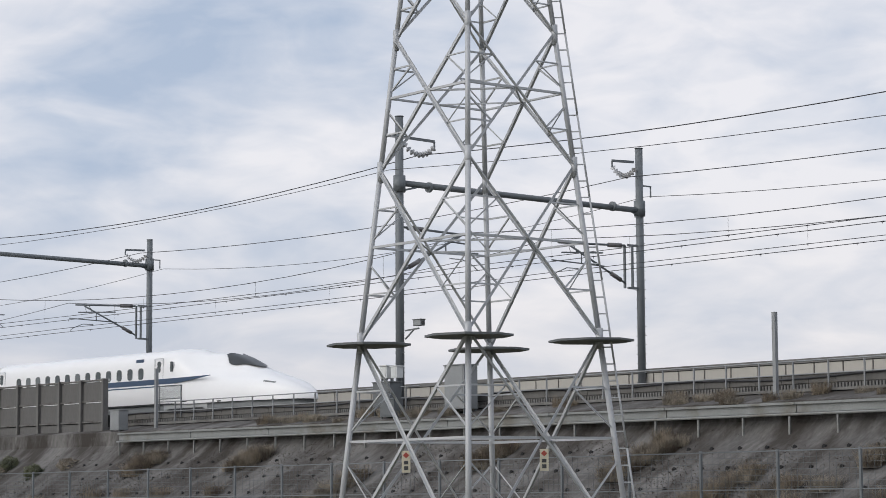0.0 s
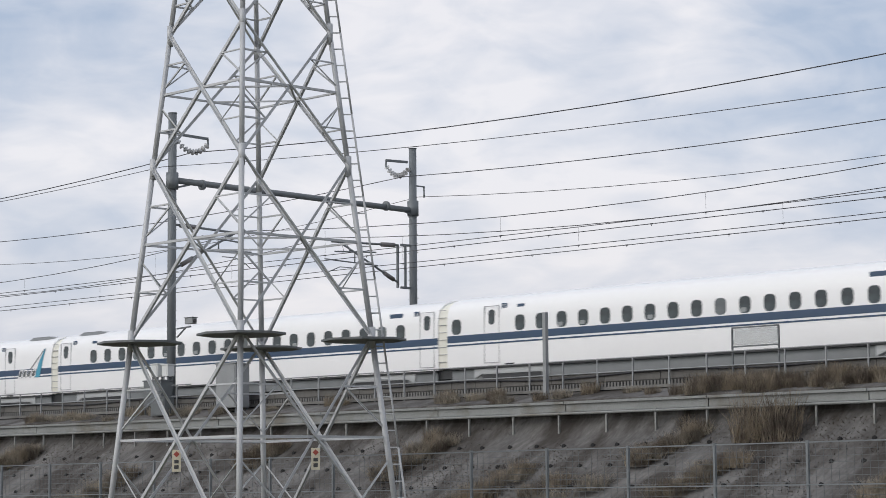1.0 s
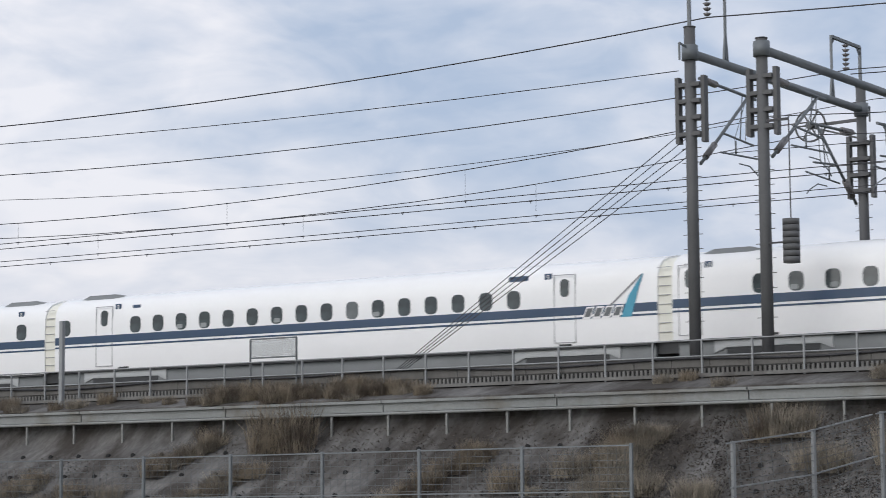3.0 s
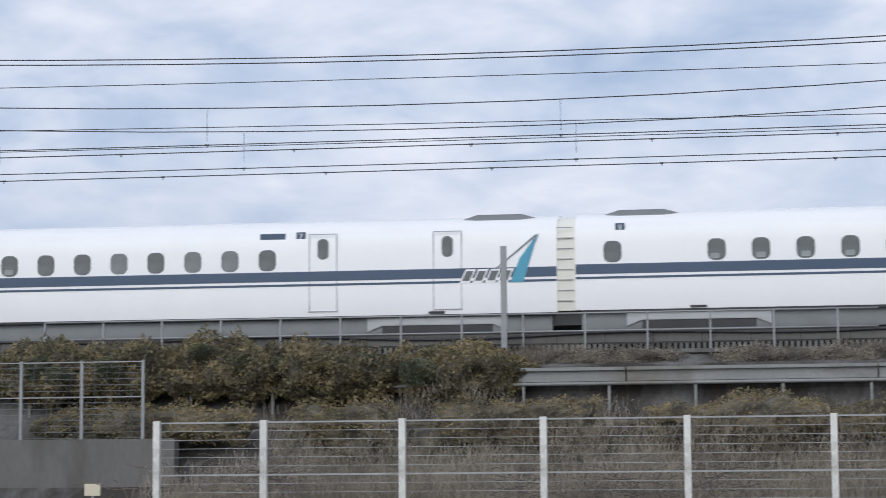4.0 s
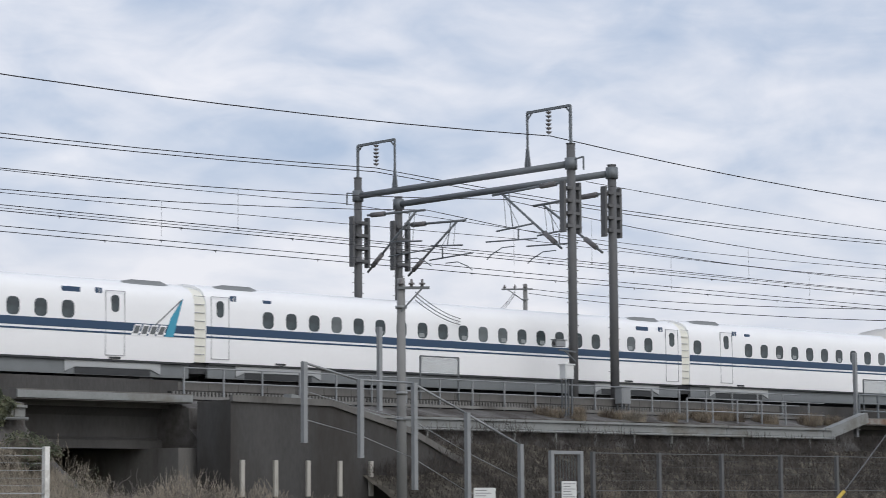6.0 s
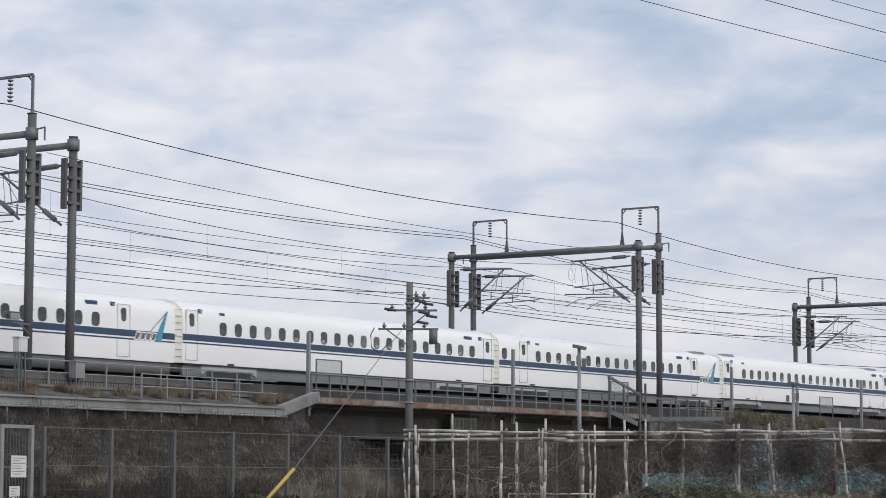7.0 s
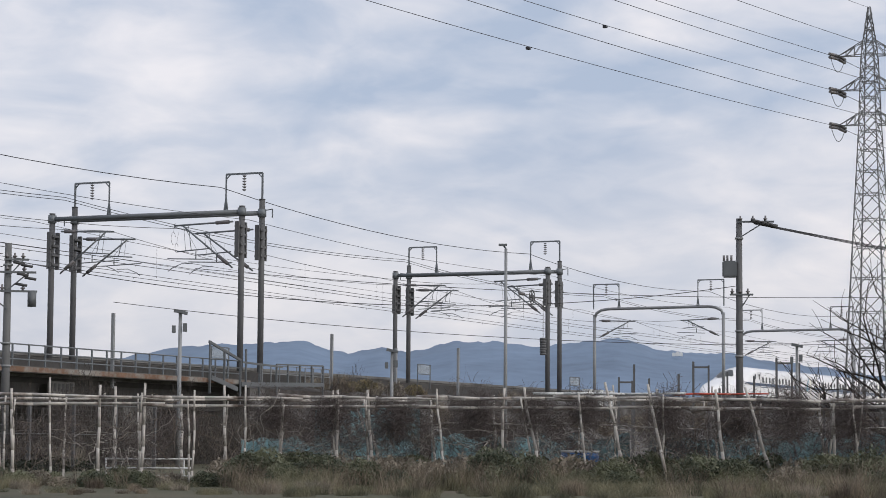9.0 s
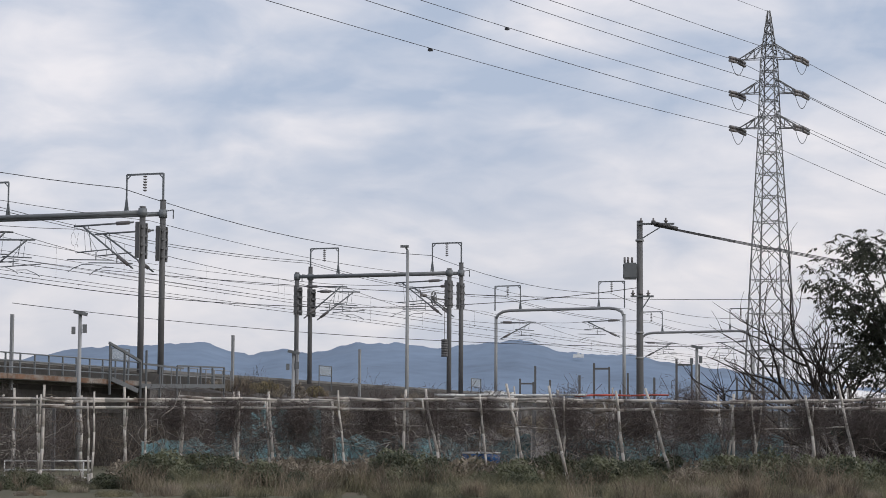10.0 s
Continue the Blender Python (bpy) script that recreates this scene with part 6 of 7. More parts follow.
def twig_clump(name, mat, n, rx, ry, rz, seed, r=0.009, droop=0.6, steps=5):
    rng = random.Random(seed)
    bm = bmesh.new()
    for _ in range(n):
        p = Vector((rng.gauss(0, 0.45) * rx, rng.gauss(0, 0.45) * ry, rng.uniform(-0.35, 1) * rz))
        d = Vector((rng.gauss(0, 1), rng.gauss(0, 0.8), rng.gauss(0, 0.6))).normalized()
        pts = [p]
        for _ in range(steps):
            d = (d + Vector((rng.gauss(0, 0.45), rng.gauss(0, 0.45), rng.gauss(-0.12 * droop, 0.4)))).normalized()
            p = p + d * rng.uniform(0.1, 0.28)
            pts.append(p)
        w = r * rng.uniform(0.5, 1.4)
        for a, b in zip(pts, pts[1:]):
            q = (b - a).to_track_quat("Z", "Y")
            tri = [[bm.verts.new(e + q @ Vector((w * math.cos(2.094 * k), w * math.sin(2.094 * k), 0))) for k in range(3)] for e in (a, b)]
            for k in range(3):
                bm.faces.new((tri[0][k], tri[0][(k + 1) % 3], tri[1][(k + 1) % 3], tri[1][k]))
    return mesh_of(bm, name, mat)


GREEN = [leaf_clump("foliage", "leaf_green", 3600, 1.0, 0.8, 0.75, 0.085, s) for s in (1, 2, 3)]
AUTUMN = [leaf_clump("foliage", "leaf_autumn", 1500, 1.0, 0.8, 0.6, 0.1, s) for s in (4, 5)]
BROWN = [leaf_clump("foliage", "weed_brown", 900, 1.0, 0.8, 0.6, 0.12, s) for s in (6, 7)]
DARK = [leaf_clump("foliage", "leaf_dark", 520, 1.0, 1.0, 0.9, 0.24, s) for s in (8, 9)]
DRY = [grass_clump("blades", "grass_dry", 380, 0.5, 0.7, s, 0.5, 0.007) for s in (1, 2, 3)]
WEED = [grass_clump("blades", "weed_brown", 420, 0.6, 0.6, s, 0.55, 0.008) for s in (4, 5)]
TALL = [grass_clump("blades", "weed_brown", 650, 0.95, 1.25, s, 0.36, 0.0085) for s in (14, 15, 16)]
REED = [grass_clump("blades", "grass_dry", 300, 0.6, 1.5, s, 0.32, 0.008) for s in (6,)]
FIELD = [grass_clump("blades", "grass_green", 560, 0.9, 0.6, s, 0.65, 0.006) for s in (7, 8, 9)]
VINE = [twig_clump("twigs", "vine", 170, 1.0, 0.5, 0.75, s, 0.0055) for s in (1, 2, 3)]
TWIG = [twig_clump("twigs", "vine", 110, 0.9, 0.6, 0.8, s, 0.005, 0.0) for s in (4, 5)]
STALK = [grass_clump("blades", "grass_dry", 150, 0.8, 1.1, s, 0.5, 0.006) for s in (21, 22)]
PALE = [twig_clump("twigs", "pale_stem", 22, 1.0, 0.5, 0.9, s, 0.006, 0.5, 8) for s in (31, 32)]
LAX = [twig_clump("twigs", "dry_stem", 16, 1.0, 0.4, 0.7, s, 0.006, 0.9, 7) for s in (6, 7)]

rng = random.Random(77)


def plant(name, meshes, label, category, group, at, scale=1.0, squash=1.0, part_name="foliage"):
    p = thing(name, label, category, group, at=at @ Matrix.Rotation(rng.uniform(0, 6.28) if squash == 1.0 else rng.uniform(-0.5, 0.5), 4, "Z"))
    o = part(part_name, rng.choice(meshes), "", p, kind="" if part_name == "foliage" else "stuff")
    s = scale * rng.uniform(0.8, 1.25)
    o.scale = (s, s, s * rng.uniform(0.8, 1.15))
    return p


def slope_z(o):
    """Height of the embankment's face."""
    return max(0.0, float(np.interp(o, [4.25, 6.2, 6.25, 7.0, 12.2], [4.40, 3.98, 3.35, 2.7, -0.3])))


def scatter(n, s0, s1, o0, o1, name, meshes, label, category, group, scale, lift=0.0, part_name="foliage", bunch=None):
    for _ in range(n):
        s, o = rng.uniform(s0, s1), rng.uniform(o0, o1)
        if bunch and noise.noise((s * bunch, o * 0.3, 4.2)) < 0.02:
            continue
        plant(name, meshes, label, category, group, at_line(s, o, slope_z(o) + lift), scale, part_name=part_name)


def leafy_mesh(name, verts, faces, leaves, mat, label, category):
    me = bpy.data.meshes.new(name)
    me.from_pydata(verts, [], faces)
    me.materials.append(M[mat])
    me.materials.append(M["undergrowth"])
    me.polygons.foreach_set("material_index", [0 if i < leaves else 1 for i in range(len(faces))])
    tagged(new(name, me), label, category, kind="stuff")


def hedge_bank(name, mat, n, s0, s1, oc, zc, ro, rz, size, seed, label, category, gap=-9.0, tall=None):
    """A rounded bank of leaves along the line, lumpy, thinning to its ends."""
    r2 = random.Random(seed)

    def surface(s, phi, f):
        lump = 1 + 0.5 * noise.noise((s * 0.55, seed, 2)) + 0.55 * noise.noise((s * 1.6, phi * 1.4, seed)) + 0.18 * noise.noise((s * 4.0, phi * 3.5, seed + 5))
        end = min(1.0, (s - s0) / 1.2, (s1 - s) / 1.2)
        lump *= max(0.12, end) ** 0.5 * f
        up = tall(s) if tall else 1.0
        return on_line(s, oc + ro * lump * math.cos(phi), zc + rz * lump * (up if math.sin(phi) > 0 else 1.0) * math.sin(phi))

    verts, faces = [], []
    while len(faces) < n:
        s, phi = r2.uniform(s0, s1), r2.uniform(-1.1, 3.0)
        if noise.noise((s * 0.6, seed, 7)) + 0.2 * r2.random() < gap:
            continue
        c = surface(s, phi, r2.uniform(0.72, 1.12))
        q = Euler((r2.uniform(-1.3, 1.3), r2.uniform(-1.3, 1.3), r2.uniform(0, 6.28))).to_matrix()
        w = size * r2.uniform(0.6, 1.4)
        b = len(verts)
        for x, y, z in ((-0.5, -0.27, 0), (0.5, -0.27, 0.06), (0.5, 0.27, 0), (-0.5, 0.27, 0.06)):
            verts.append(c + q @ Vector((x * w, y * w, z * w)))
        faces.append((b, b + 1, b + 2, b + 3))
    leaves, b = len(faces), len(verts)
    ns, m = int((s1 - s0) / 0.22), 14
    for i in range(ns + 1):
        s = s0 + (s1 - s0) * i / ns
        f = 0.8 if noise.noise((s * 0.6, seed, 7)) > gap else 0.12
        for j in range(m + 1):
            verts.append(surface(s, -1.2 + 4.4 * j / m, f))
    for i in range(ns):
        for j in range(m):
            q = b + i * (m + 1) + j
            faces.append((q, q + 1, q + m + 2, q + m + 1))
    leafy_mesh(name, verts, faces, leaves, mat, label, category)


def ground_cover(name, mat, n, s0, s1, o0, o1, depth, size, seed, label, category, bunch=0.35, cut=-0.1, tall=None, core=False, stalk=0.0):
    """Leaves lying thick over a stretch of slope, with a bumpy outline and gaps."""
    r2 = random.Random(seed)
    verts, faces = [], []
    while len(faces) < n:
        s, o = r2.uniform(s0, s1), r2.uniform(o0, o1)
        k = noise.noise((s * bunch, o * bunch * 1.3, seed))
        if k < cut - 0.25 * r2.random():
            continue
        d = depth * (0.35 + 0.65 * max(0.0, k - cut) * 1.6 + 0.35 * noise.noise((s * 1.7, o * 1.7, seed + 9)))
        if tall:
            d *= tall(s, o)
        c = on_line(s, o, slope_z(o) + max(0.02, d * r2.random() ** 0.6))
        q = Euler((r2.uniform(-1.2, 1.2), r2.uniform(-1.2, 1.2), r2.uniform(0, 6.28))).to_matrix()
        w = size * r2.uniform(0.6, 1.4)
        b = len(verts)
        if stalk and r2.random() < 0.8:
            up = Vector((r2.gauss(0, 0.35), r2.gauss(0, 0.35), 1)).normalized() * stalk * r2.uniform(0.5, 1.5)
            thick = up.cross(Vector((r2.gauss(0, 1), r2.gauss(0, 1), 0))).normalized() * 0.007
            verts += [c - thick, c + thick, c + up + thick * 0.6, c + up - thick * 0.6]
        else:
            for x, y, z in ((-0.5, -0.25, 0), (0.5, -0.25, 0.06), (0.5, 0.25, 0), (-0.5, 0.25, 0.06)):
                verts.append(c + q @ Vector((x * w, y * w, z * w)))
        faces.append((b, b + 1, b + 2, b + 3))
    leaves = len(faces)
    if core:
        # a bumpy mat of stems under the leaves
        ns, no = int((s1 - s0) / 0.3), int((o1 - o0) / 0.3)
        b = len(verts)
        for i in range(ns + 1):
            for j in range(no + 1):
                s, o = s0 + (s1 - s0) * i / ns, o0 + (o1 - o0) * j / no
                k = noise.noise((s * bunch, o * bunch * 1.3, seed))
                d = depth * (0.1 + 0.22 * max(0.0, k - cut) + 0.1 * noise.noise((s * 1.9, o * 1.9, seed + 9)) + 0.08 * noise.noise((s * 5, o * 5, seed)))
                verts.append(on_line(s, o, slope_z(o) + max(-0.1, d if k > cut else -0.1)))
        for i in range(ns):
            for j in range(no):
                q = b + i * (no + 1) + j
                faces.append((q, q + 1, q + no + 2, q + no + 1))
    leafy_mesh(name, verts, faces, leaves, mat, label, category)


# bushes by the first bridge, ivy over the slope, brush behind the fence
def bush_top(s):
    return 1.0 + 1.25 * math.exp(-((s - 14.4) / 1.9) ** 2) + 0.3 * math.exp(-((s - 19.0) / 2.0) ** 2) + 0.9 * math.exp(-((s - 35.6) / 1.3) ** 2)


def ivy_top(s):
    return 1.1 + 0.6 * math.exp(-((s + 15.0) / 1.6) ** 2) + 0.5 * math.exp(-((s + 19.5) / 1.5) ** 2)


hedge_bank("bushes", "leaf_green", 95000, 11.2, 38.0, 6.35, 3.78, 0.95, 0.62, 0.062, 3, "dense dark green bushes grown over the duct", "bushes", tall=bush_top)
hedge_bank("bushes", "leaf_green", 17000, 2.0, 12.2, 5.8, 4.02, 0.6, 0.55, 0.05, 6, "mixed low shrubs along the berm", "bushes", -0.05)
hedge_bank("ivy", "leaf_autumn", 34000, -20.5, -6.4, 6.35, 3.75, 1.0, 0.62, 0.075, 8, "ivy tangle with autumn leaves over the duct", "ivy", tall=ivy_top)
hedge_bank("brush", "weed_brown", 20000, -8, 3.5, 5.5, 4.02, 0.5, 0.34, 0.042, 7, "brown and russet weeds along the berm", "weeds", -0.2)
hedge_bank("ivy", "leaf_autumn", 22000, -18.5, 4.0, 8.5, 2.5, 0.7, 0.5, 0.052, 17, "low shrubs with yellow leaves on the slope", "ivy", -0.12)
hedge_bank("bushes", "leaf_green", 32000, 2.0, 38, 8.6, 2.5, 0.75, 0.55, 0.054, 18, "low green and yellow shrubs on the slope", "bushes", -0.1)
ground_cover("brush", "weed_brown", 175000, -12.5, 38, 8.3, 20, 1.05, 0.045, 9, "dry brown brush behind the fence", "weeds", 0.5, -0.6, core=True, stalk=0.26)
ground_cover("brush", "leaf_green", 80000, -12.5, 38, 8.5, 20, 1.25, 0.05, 10, "green weeds among the dry brush", "weeds", 0.4, 0.05)
ground_cover("brush", "weed_dark", 80000, 49.5, 80, 6.9, 16, 0.7, 0.055, 12, "dark brown dead weeds behind the mesh fence", "weeds", 0.5, -0.6, core=True, stalk=0.25)
ground_cover("brush", "weed_dark", 60000, 76, 128, 12.2, 16.5, 2.6, 0.06, 19, "dark dry brush standing before the bridge", "weeds", 0.3, -0.5, stalk=0.3)
ground_cover("brush", "weed_dark", 26000, -100, -20, 6.6, 12.2, 0.2, 0.045, 13, "thin brown weeds growing over the sprayed slope", "weeds", 0.28, 0.12)
ground_cover("brush", "weed_dark", 16000, -34, -20, 6.6, 12.2, 0.5, 0.055, 14, "brown weeds thick on the slope", "weeds", 0.4, -0.1)
ground_cover("brush", "leaf_dark", 9000, 47, 72, 17.3, 20, 0.5, 0.085, 15, "low dark evergreen shrubs by the fence", "shrubs", 0.5, -0.05)
for s, o, z, k in ((13.0, 6.6, 4.9, 0.38), (14.8, 6.4, 4.7, 0.45), (35.4, 7.0, 4.6, 0.5), (36.4, 7.4, 4.2, 0.6)):
    plant("bush", GREEN, "tall green bush rising past the railing", "bush", "green bushes", at_line(s, o, z), k)
for k in range(22):
    s = 12.0 + k * 1.15 + rng.uniform(-0.5, 0.5)
    plant("bush", GREEN, "uneven green bush among the hedge tops", "bush", "green bushes", at_line(s, 6.6 + rng.uniform(-0.4, 0.6), 3.6 + 0.55 * bush_top(s) + rng.uniform(-0.2, 0.1)), 0.34)
for k in range(13):
    s = -20.0 + k * 1.0 + rng.uniform(-0.4, 0.4)
    plant("bush", AUTUMN + GREEN[:1], "uneven clump of yellowing ivy leaves", "ivy", "ivy clumps", at_line(s, 6.8 + rng.uniform(-0.3, 0.6), 3.6 + 0.5 * ivy_top(s) + rng.uniform(-0.5, 0.1)), 0.4)
# dry grass on the berm and tufts on the bare slope
scatter(130, -95, 12, 4.9, 6.15, "grass_tuft", DRY + WEED, "dry straw-coloured grass tuft on the berm", "grass", "berm grass", 0.55, -0.05, "tuft", 0.22)
scatter(30, -48, -40, 4.9, 6.1, "grass_tuft", DRY, "dry straw-coloured grass tuft on the berm", "grass", "berm grass", 0.75, -0.05, "tuft")
scatter(14, -82, -70, 4.9, 6.1, "grass_tuft", WEED, "brown grass tuft on the berm", "grass", "berm grass", 0.6, -0.05, "tuft")
scatter(26, 60, 78, 4.9, 6.3, "grass_tuft", DRY + WEED, "dry straw-coloured grass tuft on the berm", "grass", "berm grass", 0.7, -0.05, "tuft")
for s, o0, o1, n in ((-57.5, 7.2, 9.6, 7), (-46.5, 7.0, 9.0, 6), (-43.8, 8.8, 11, 6), (-52.0, 9.0, 11.5, 6), (-66, 7.2, 8.6, 6), (-90, 7.2, 8.6, 7), (-82, 7.2, 8.4, 6), (-36, 8, 11, 8), (-31, 7.2, 9, 8), (-73, 9, 11.5, 6)):
    for k in range(2 * n):
        o = o0 + (o1 - o0) * (k % n) / n
        plant("grass_tuft", DRY + WEED, "bleached grass tuft growing from a crack in the slope", "grass", "slope tufts", at_line(s - (o - o0) * 0.45 + rng.uniform(-0.4, 0.4), o, slope_z(o) - 0.05), 0.8, part_name="tuft")
for s in (-44.0, -42.9, -27.5):
    plant("reed_clump", REED, "tall dry reeds rising past the cable duct", "reeds", "reeds", at_line(s, 7.4, slope_z(7.4) - 0.1), 0.85, part_name="tuft")
scatter(60, -98, -21, 9.6, 12.4, "grass_tuft", WEED + DRY, "brown weeds at the foot of the slope", "grass", "slope weeds", 0.9, -0.05, "tuft", 0.15)
scatter(8, -112, -97, 6.4, 8.5, "bush", GREEN + BROWN, "low green shrub at the noise barrier's foot", "bush", "slope shrubs", 0.6, 0.1)
# weeds behind the dark fence and past the bridges
scatter(60, 109, 240, 5.0, 8.5, "grass_tuft", DRY + WEED, "dry grass beside the line", "grass", "line-side grass", 1.1, -0.05, "tuft")
scatter(10, 118, 130, 5.4, 7.5, "bush", AUTUMN + BROWN, "round dry bush beside the line", "bush", "line-side bushes", 0.6, 0.3)

scatter(200, -12, 38, 12.6, 21.8, "weed_clump", TALL + WEED, "tall dry brown weeds behind the fence", "weeds", "tall weeds", 0.85, -0.05, "tuft")
scatter(50, -12, 38, 8.0, 12.6, "weed_clump", TALL + WEED, "dry brown weeds on the slope", "weeds", "tall weeds", 0.6, -0.05, "tuft")
scatter(60, -12, 38, 16, 21.6, "twig_clump", TWIG + LAX, "thin bare stems standing in the brush", "stems", "bare stems", 0.9, 0.5, "tangle")
scatter(26, 58, 79, 10, 16.5, "weed_clump", TALL, "tall dry weeds behind the mesh fence", "weeds", "tall weeds", 0.8, -0.05, "tuft")
scatter(24, -34, -21, 7.0, 12, "weed_clump", TALL + WEED, "dry brown weeds on the slope", "weeds", "tall weeds", 0.6, -0.05, "tuft")

# weep holes in the sprayed concrete: solid plugs, black to paint the shaded insides
bm = bmesh.new()
for i in range(62):
    for j in range(4):
        s, o = -96 + i * 1.2 + (0.6 if j % 2 else 0), 7.5 + j * 1.15
        p = on_line(s + rng.uniform(-0.12, 0.12), o, slope_z(o))
        tube(bm, p + Vector((0, 0.05, -0.02)), p + Vector((0, -0.05, 0.02)), 0.075, 7)
tagged(new("weep_holes", mesh_of(bm, "weep_holes", "hole_shade")), "rows of dark weep holes in the slope", "weep holes", kind="stuff")

# ---- the vegetable trellis and its surroundings ----
def trellis_place(h, back=0.0, z=0.0):
    d = 56.0 + 2.0 * (h + 57) / 27 + back
    return by_heading(h, d, z)


def pole_stick(name, label, a, b, r, mat="bamboo", group="trellis poles"):
    a, b = Vector(a), Vector(b)
    bm = bmesh.new()
    n = 5
    off = [Vector((rng.gauss(0, 0.012), rng.gauss(0, 0.012), rng.gauss(0, 0.012))) for _ in range(n + 1)]
    pts = [a.lerp(b, k / n) - a + off[k] for k in range(n + 1)]
    for k, (p, q) in enumerate(zip(pts, pts[1:])):
        tube(bm, p, q, r * (1 - 0.06 * k), 7, r * (1 - 0.06 * (k + 1)))
    ob = new(name, mesh_of(bm, name, mat))
    ob.location = a
    return tagged(ob, label, "pole", group)


h = -57.6
while h > -84.5:
    for back, z in ((0.0, 2.12), (0.12, 1.93), (4.2, 2.16)):
        e = h - 3.4
        pole_stick("trellis_rail", "bleached bamboo rail lying along the trellis", trellis_place(h + 0.3, back, z + rng.uniform(-0.06, 0.05)), trellis_place(e - 0.3, back, z + rng.uniform(-0.06, 0.05)), 0.04)
    if rng.random() < 0.8 and h < -66:
        pole_stick("trellis_rail", "bleached bamboo rail lying along the trellis", trellis_place(h, 2.0, 1.5 + rng.uniform(-0.1, 0.1)), trellis_place(h - 3.2, 2.0, 1.5 + rng.uniform(-0.1, 0.1)), 0.022)
    h -= 3.4
h = -57.7
while h > -84:
    for back in (0.0, 4.2):
        foot = trellis_place(h + rng.uniform(-0.3, 0.3), back + rng.uniform(-0.2, 0.2), -0.1)
        lean = rng.uniform(-0.75, 0.15) if h < -66 else rng.uniform(-0.1, 0.12)
        top = foot + Vector((-0.36, 0.93, 0)) * (-lean) + Vector((0, 0, 2.35 + rng.uniform(-0.05, 0.3)))
        pole_stick("trellis_post", "weathered wooden post of the trellis", foot, top, 0.044 if rng.random() < 0.6 else 0.032)
        if rng.random() < 0.55:
            pole_stick("trellis_post", "thin leaning stake tied to the trellis", foot + Vector((0.3, 0.25, 0)), top + Vector((rng.uniform(-0.3, 0.1), rng.uniform(-0.4, 0.2), -0.25)), 0.03)
    if rng.random() < 0.7:
        a = trellis_place(h, 0, 2.14)
        pole_stick("trellis_rail", "bamboo cross rail of the trellis", a, trellis_place(h, 4.2, 2.16), 0.025)
    h -= rng.uniform(0.95, 1.5)
pole_stick("pipe", "long white plastic pipe laid on the trellis", trellis_place(-70.4, 0.3, 2.24), trellis_place(-74.2, 0.3, 2.26), 0.035, "sign_white", "trellis pipes")
pole_stick("pipe", "faded red plastic pipe laid on the trellis", trellis_place(-73.9, 0.5, 2.25), trellis_place(-76.2, 0.5, 2.26), 0.026, "red_paint", "trellis pipes")
h = -58.0
while h > -84:
    dense = h < -64.5
    for _ in range(1):
        p = trellis_place(h + rng.uniform(-0.4, 0.4), rng.uniform(0.5, 5.4), rng.uniform(0.95, 1.45))
        plant("dead_vine", VINE if dense else VINE + LAX, "tangle of dead dark brown vine on the trellis", "vine", "dead vines", Matrix.Translation(p), 0.75 if dense else 0.6, part_name="tangle")
    if rng.random() < 0.5:
        plant("dead_vine", LAX, "pale dry vine stems hanging from the trellis", "vine", "dead vines", Matrix.Translation(trellis_place(h, 0.3, 1.0)), 0.9, part_name="tangle")
    if rng.random() < 0.6:
        plant("dead_vine", TWIG, "thin bare twigs under the trellis", "vine", "dead vines", Matrix.Translation(trellis_place(h, 2.5, 0.6)), 0.9, part_name="tangle")
    h -= 0.7 if dense else 0.75
h = -64.0
while h > -84:
    for _ in range(7):
        plant("dead_vine", VINE, "thick dark knot of dead vine on the trellis rails", "vine", "dead vines", Matrix.Translation(trellis_place(h + rng.uniform(-0.22, 0.22), rng.uniform(-0.1, 0.5), rng.uniform(1.35, 1.95))), 0.5, part_name="tangle")
    h -= rng.uniform(1.2, 2.0)
# weeds at the trellis foot
h = -47.5
while h > -84.5:
    for back in (-10.5, -8, -5.5, -3, -0.8, 1.8):
        pick = rng.random()
        kinds = (DRY + WEED + STALK) if (-63 < h < -56 and pick < 0.75) or pick < 0.2 else STALK if pick < 0.34 else FIELD
        plant("weed_patch", kinds, "ragged green and straw weeds at the trellis foot", "weeds", "field weeds", Matrix.Translation(trellis_place(h + rng.uniform(-0.5, 0.5), back + rng.uniform(-1.2, 1.2), -0.03)), (0.75 + 0.02 * back) * rng.uniform(0.6, 1.25) * (0.5 if h > -63 else 0.85), part_name="tuft")
    if h < -63 or h > -57:
        plant("bush", GREEN, "small leafy green shrub at the trellis foot", "bush", "trellis shrubs", Matrix.Translation(trellis_place(h + rng.uniform(-0.4, 0.4), rng.uniform(-4.0, 2.5), 0.18)), 0.42)
    if h < -58 and rng.random() < 0.5:
        plant("dead_vine", PALE, "pale bare stems trailing from the trellis", "vine", "dead vines", Matrix.Translation(trellis_place(h, rng.uniform(-0.4, 1.5), 0.7)), 0.8, part_name="tangle")
    if h < -66 and rng.random() < 0.45:
        plant("bush", DARK + GREEN, "low leafy shrub under the trellis", "bush", "trellis shrubs", Matrix.Translation(trellis_place(h, rng.uniform(1, 6), 0.3)), 0.5)
    h -= 0.85
h = -47.5
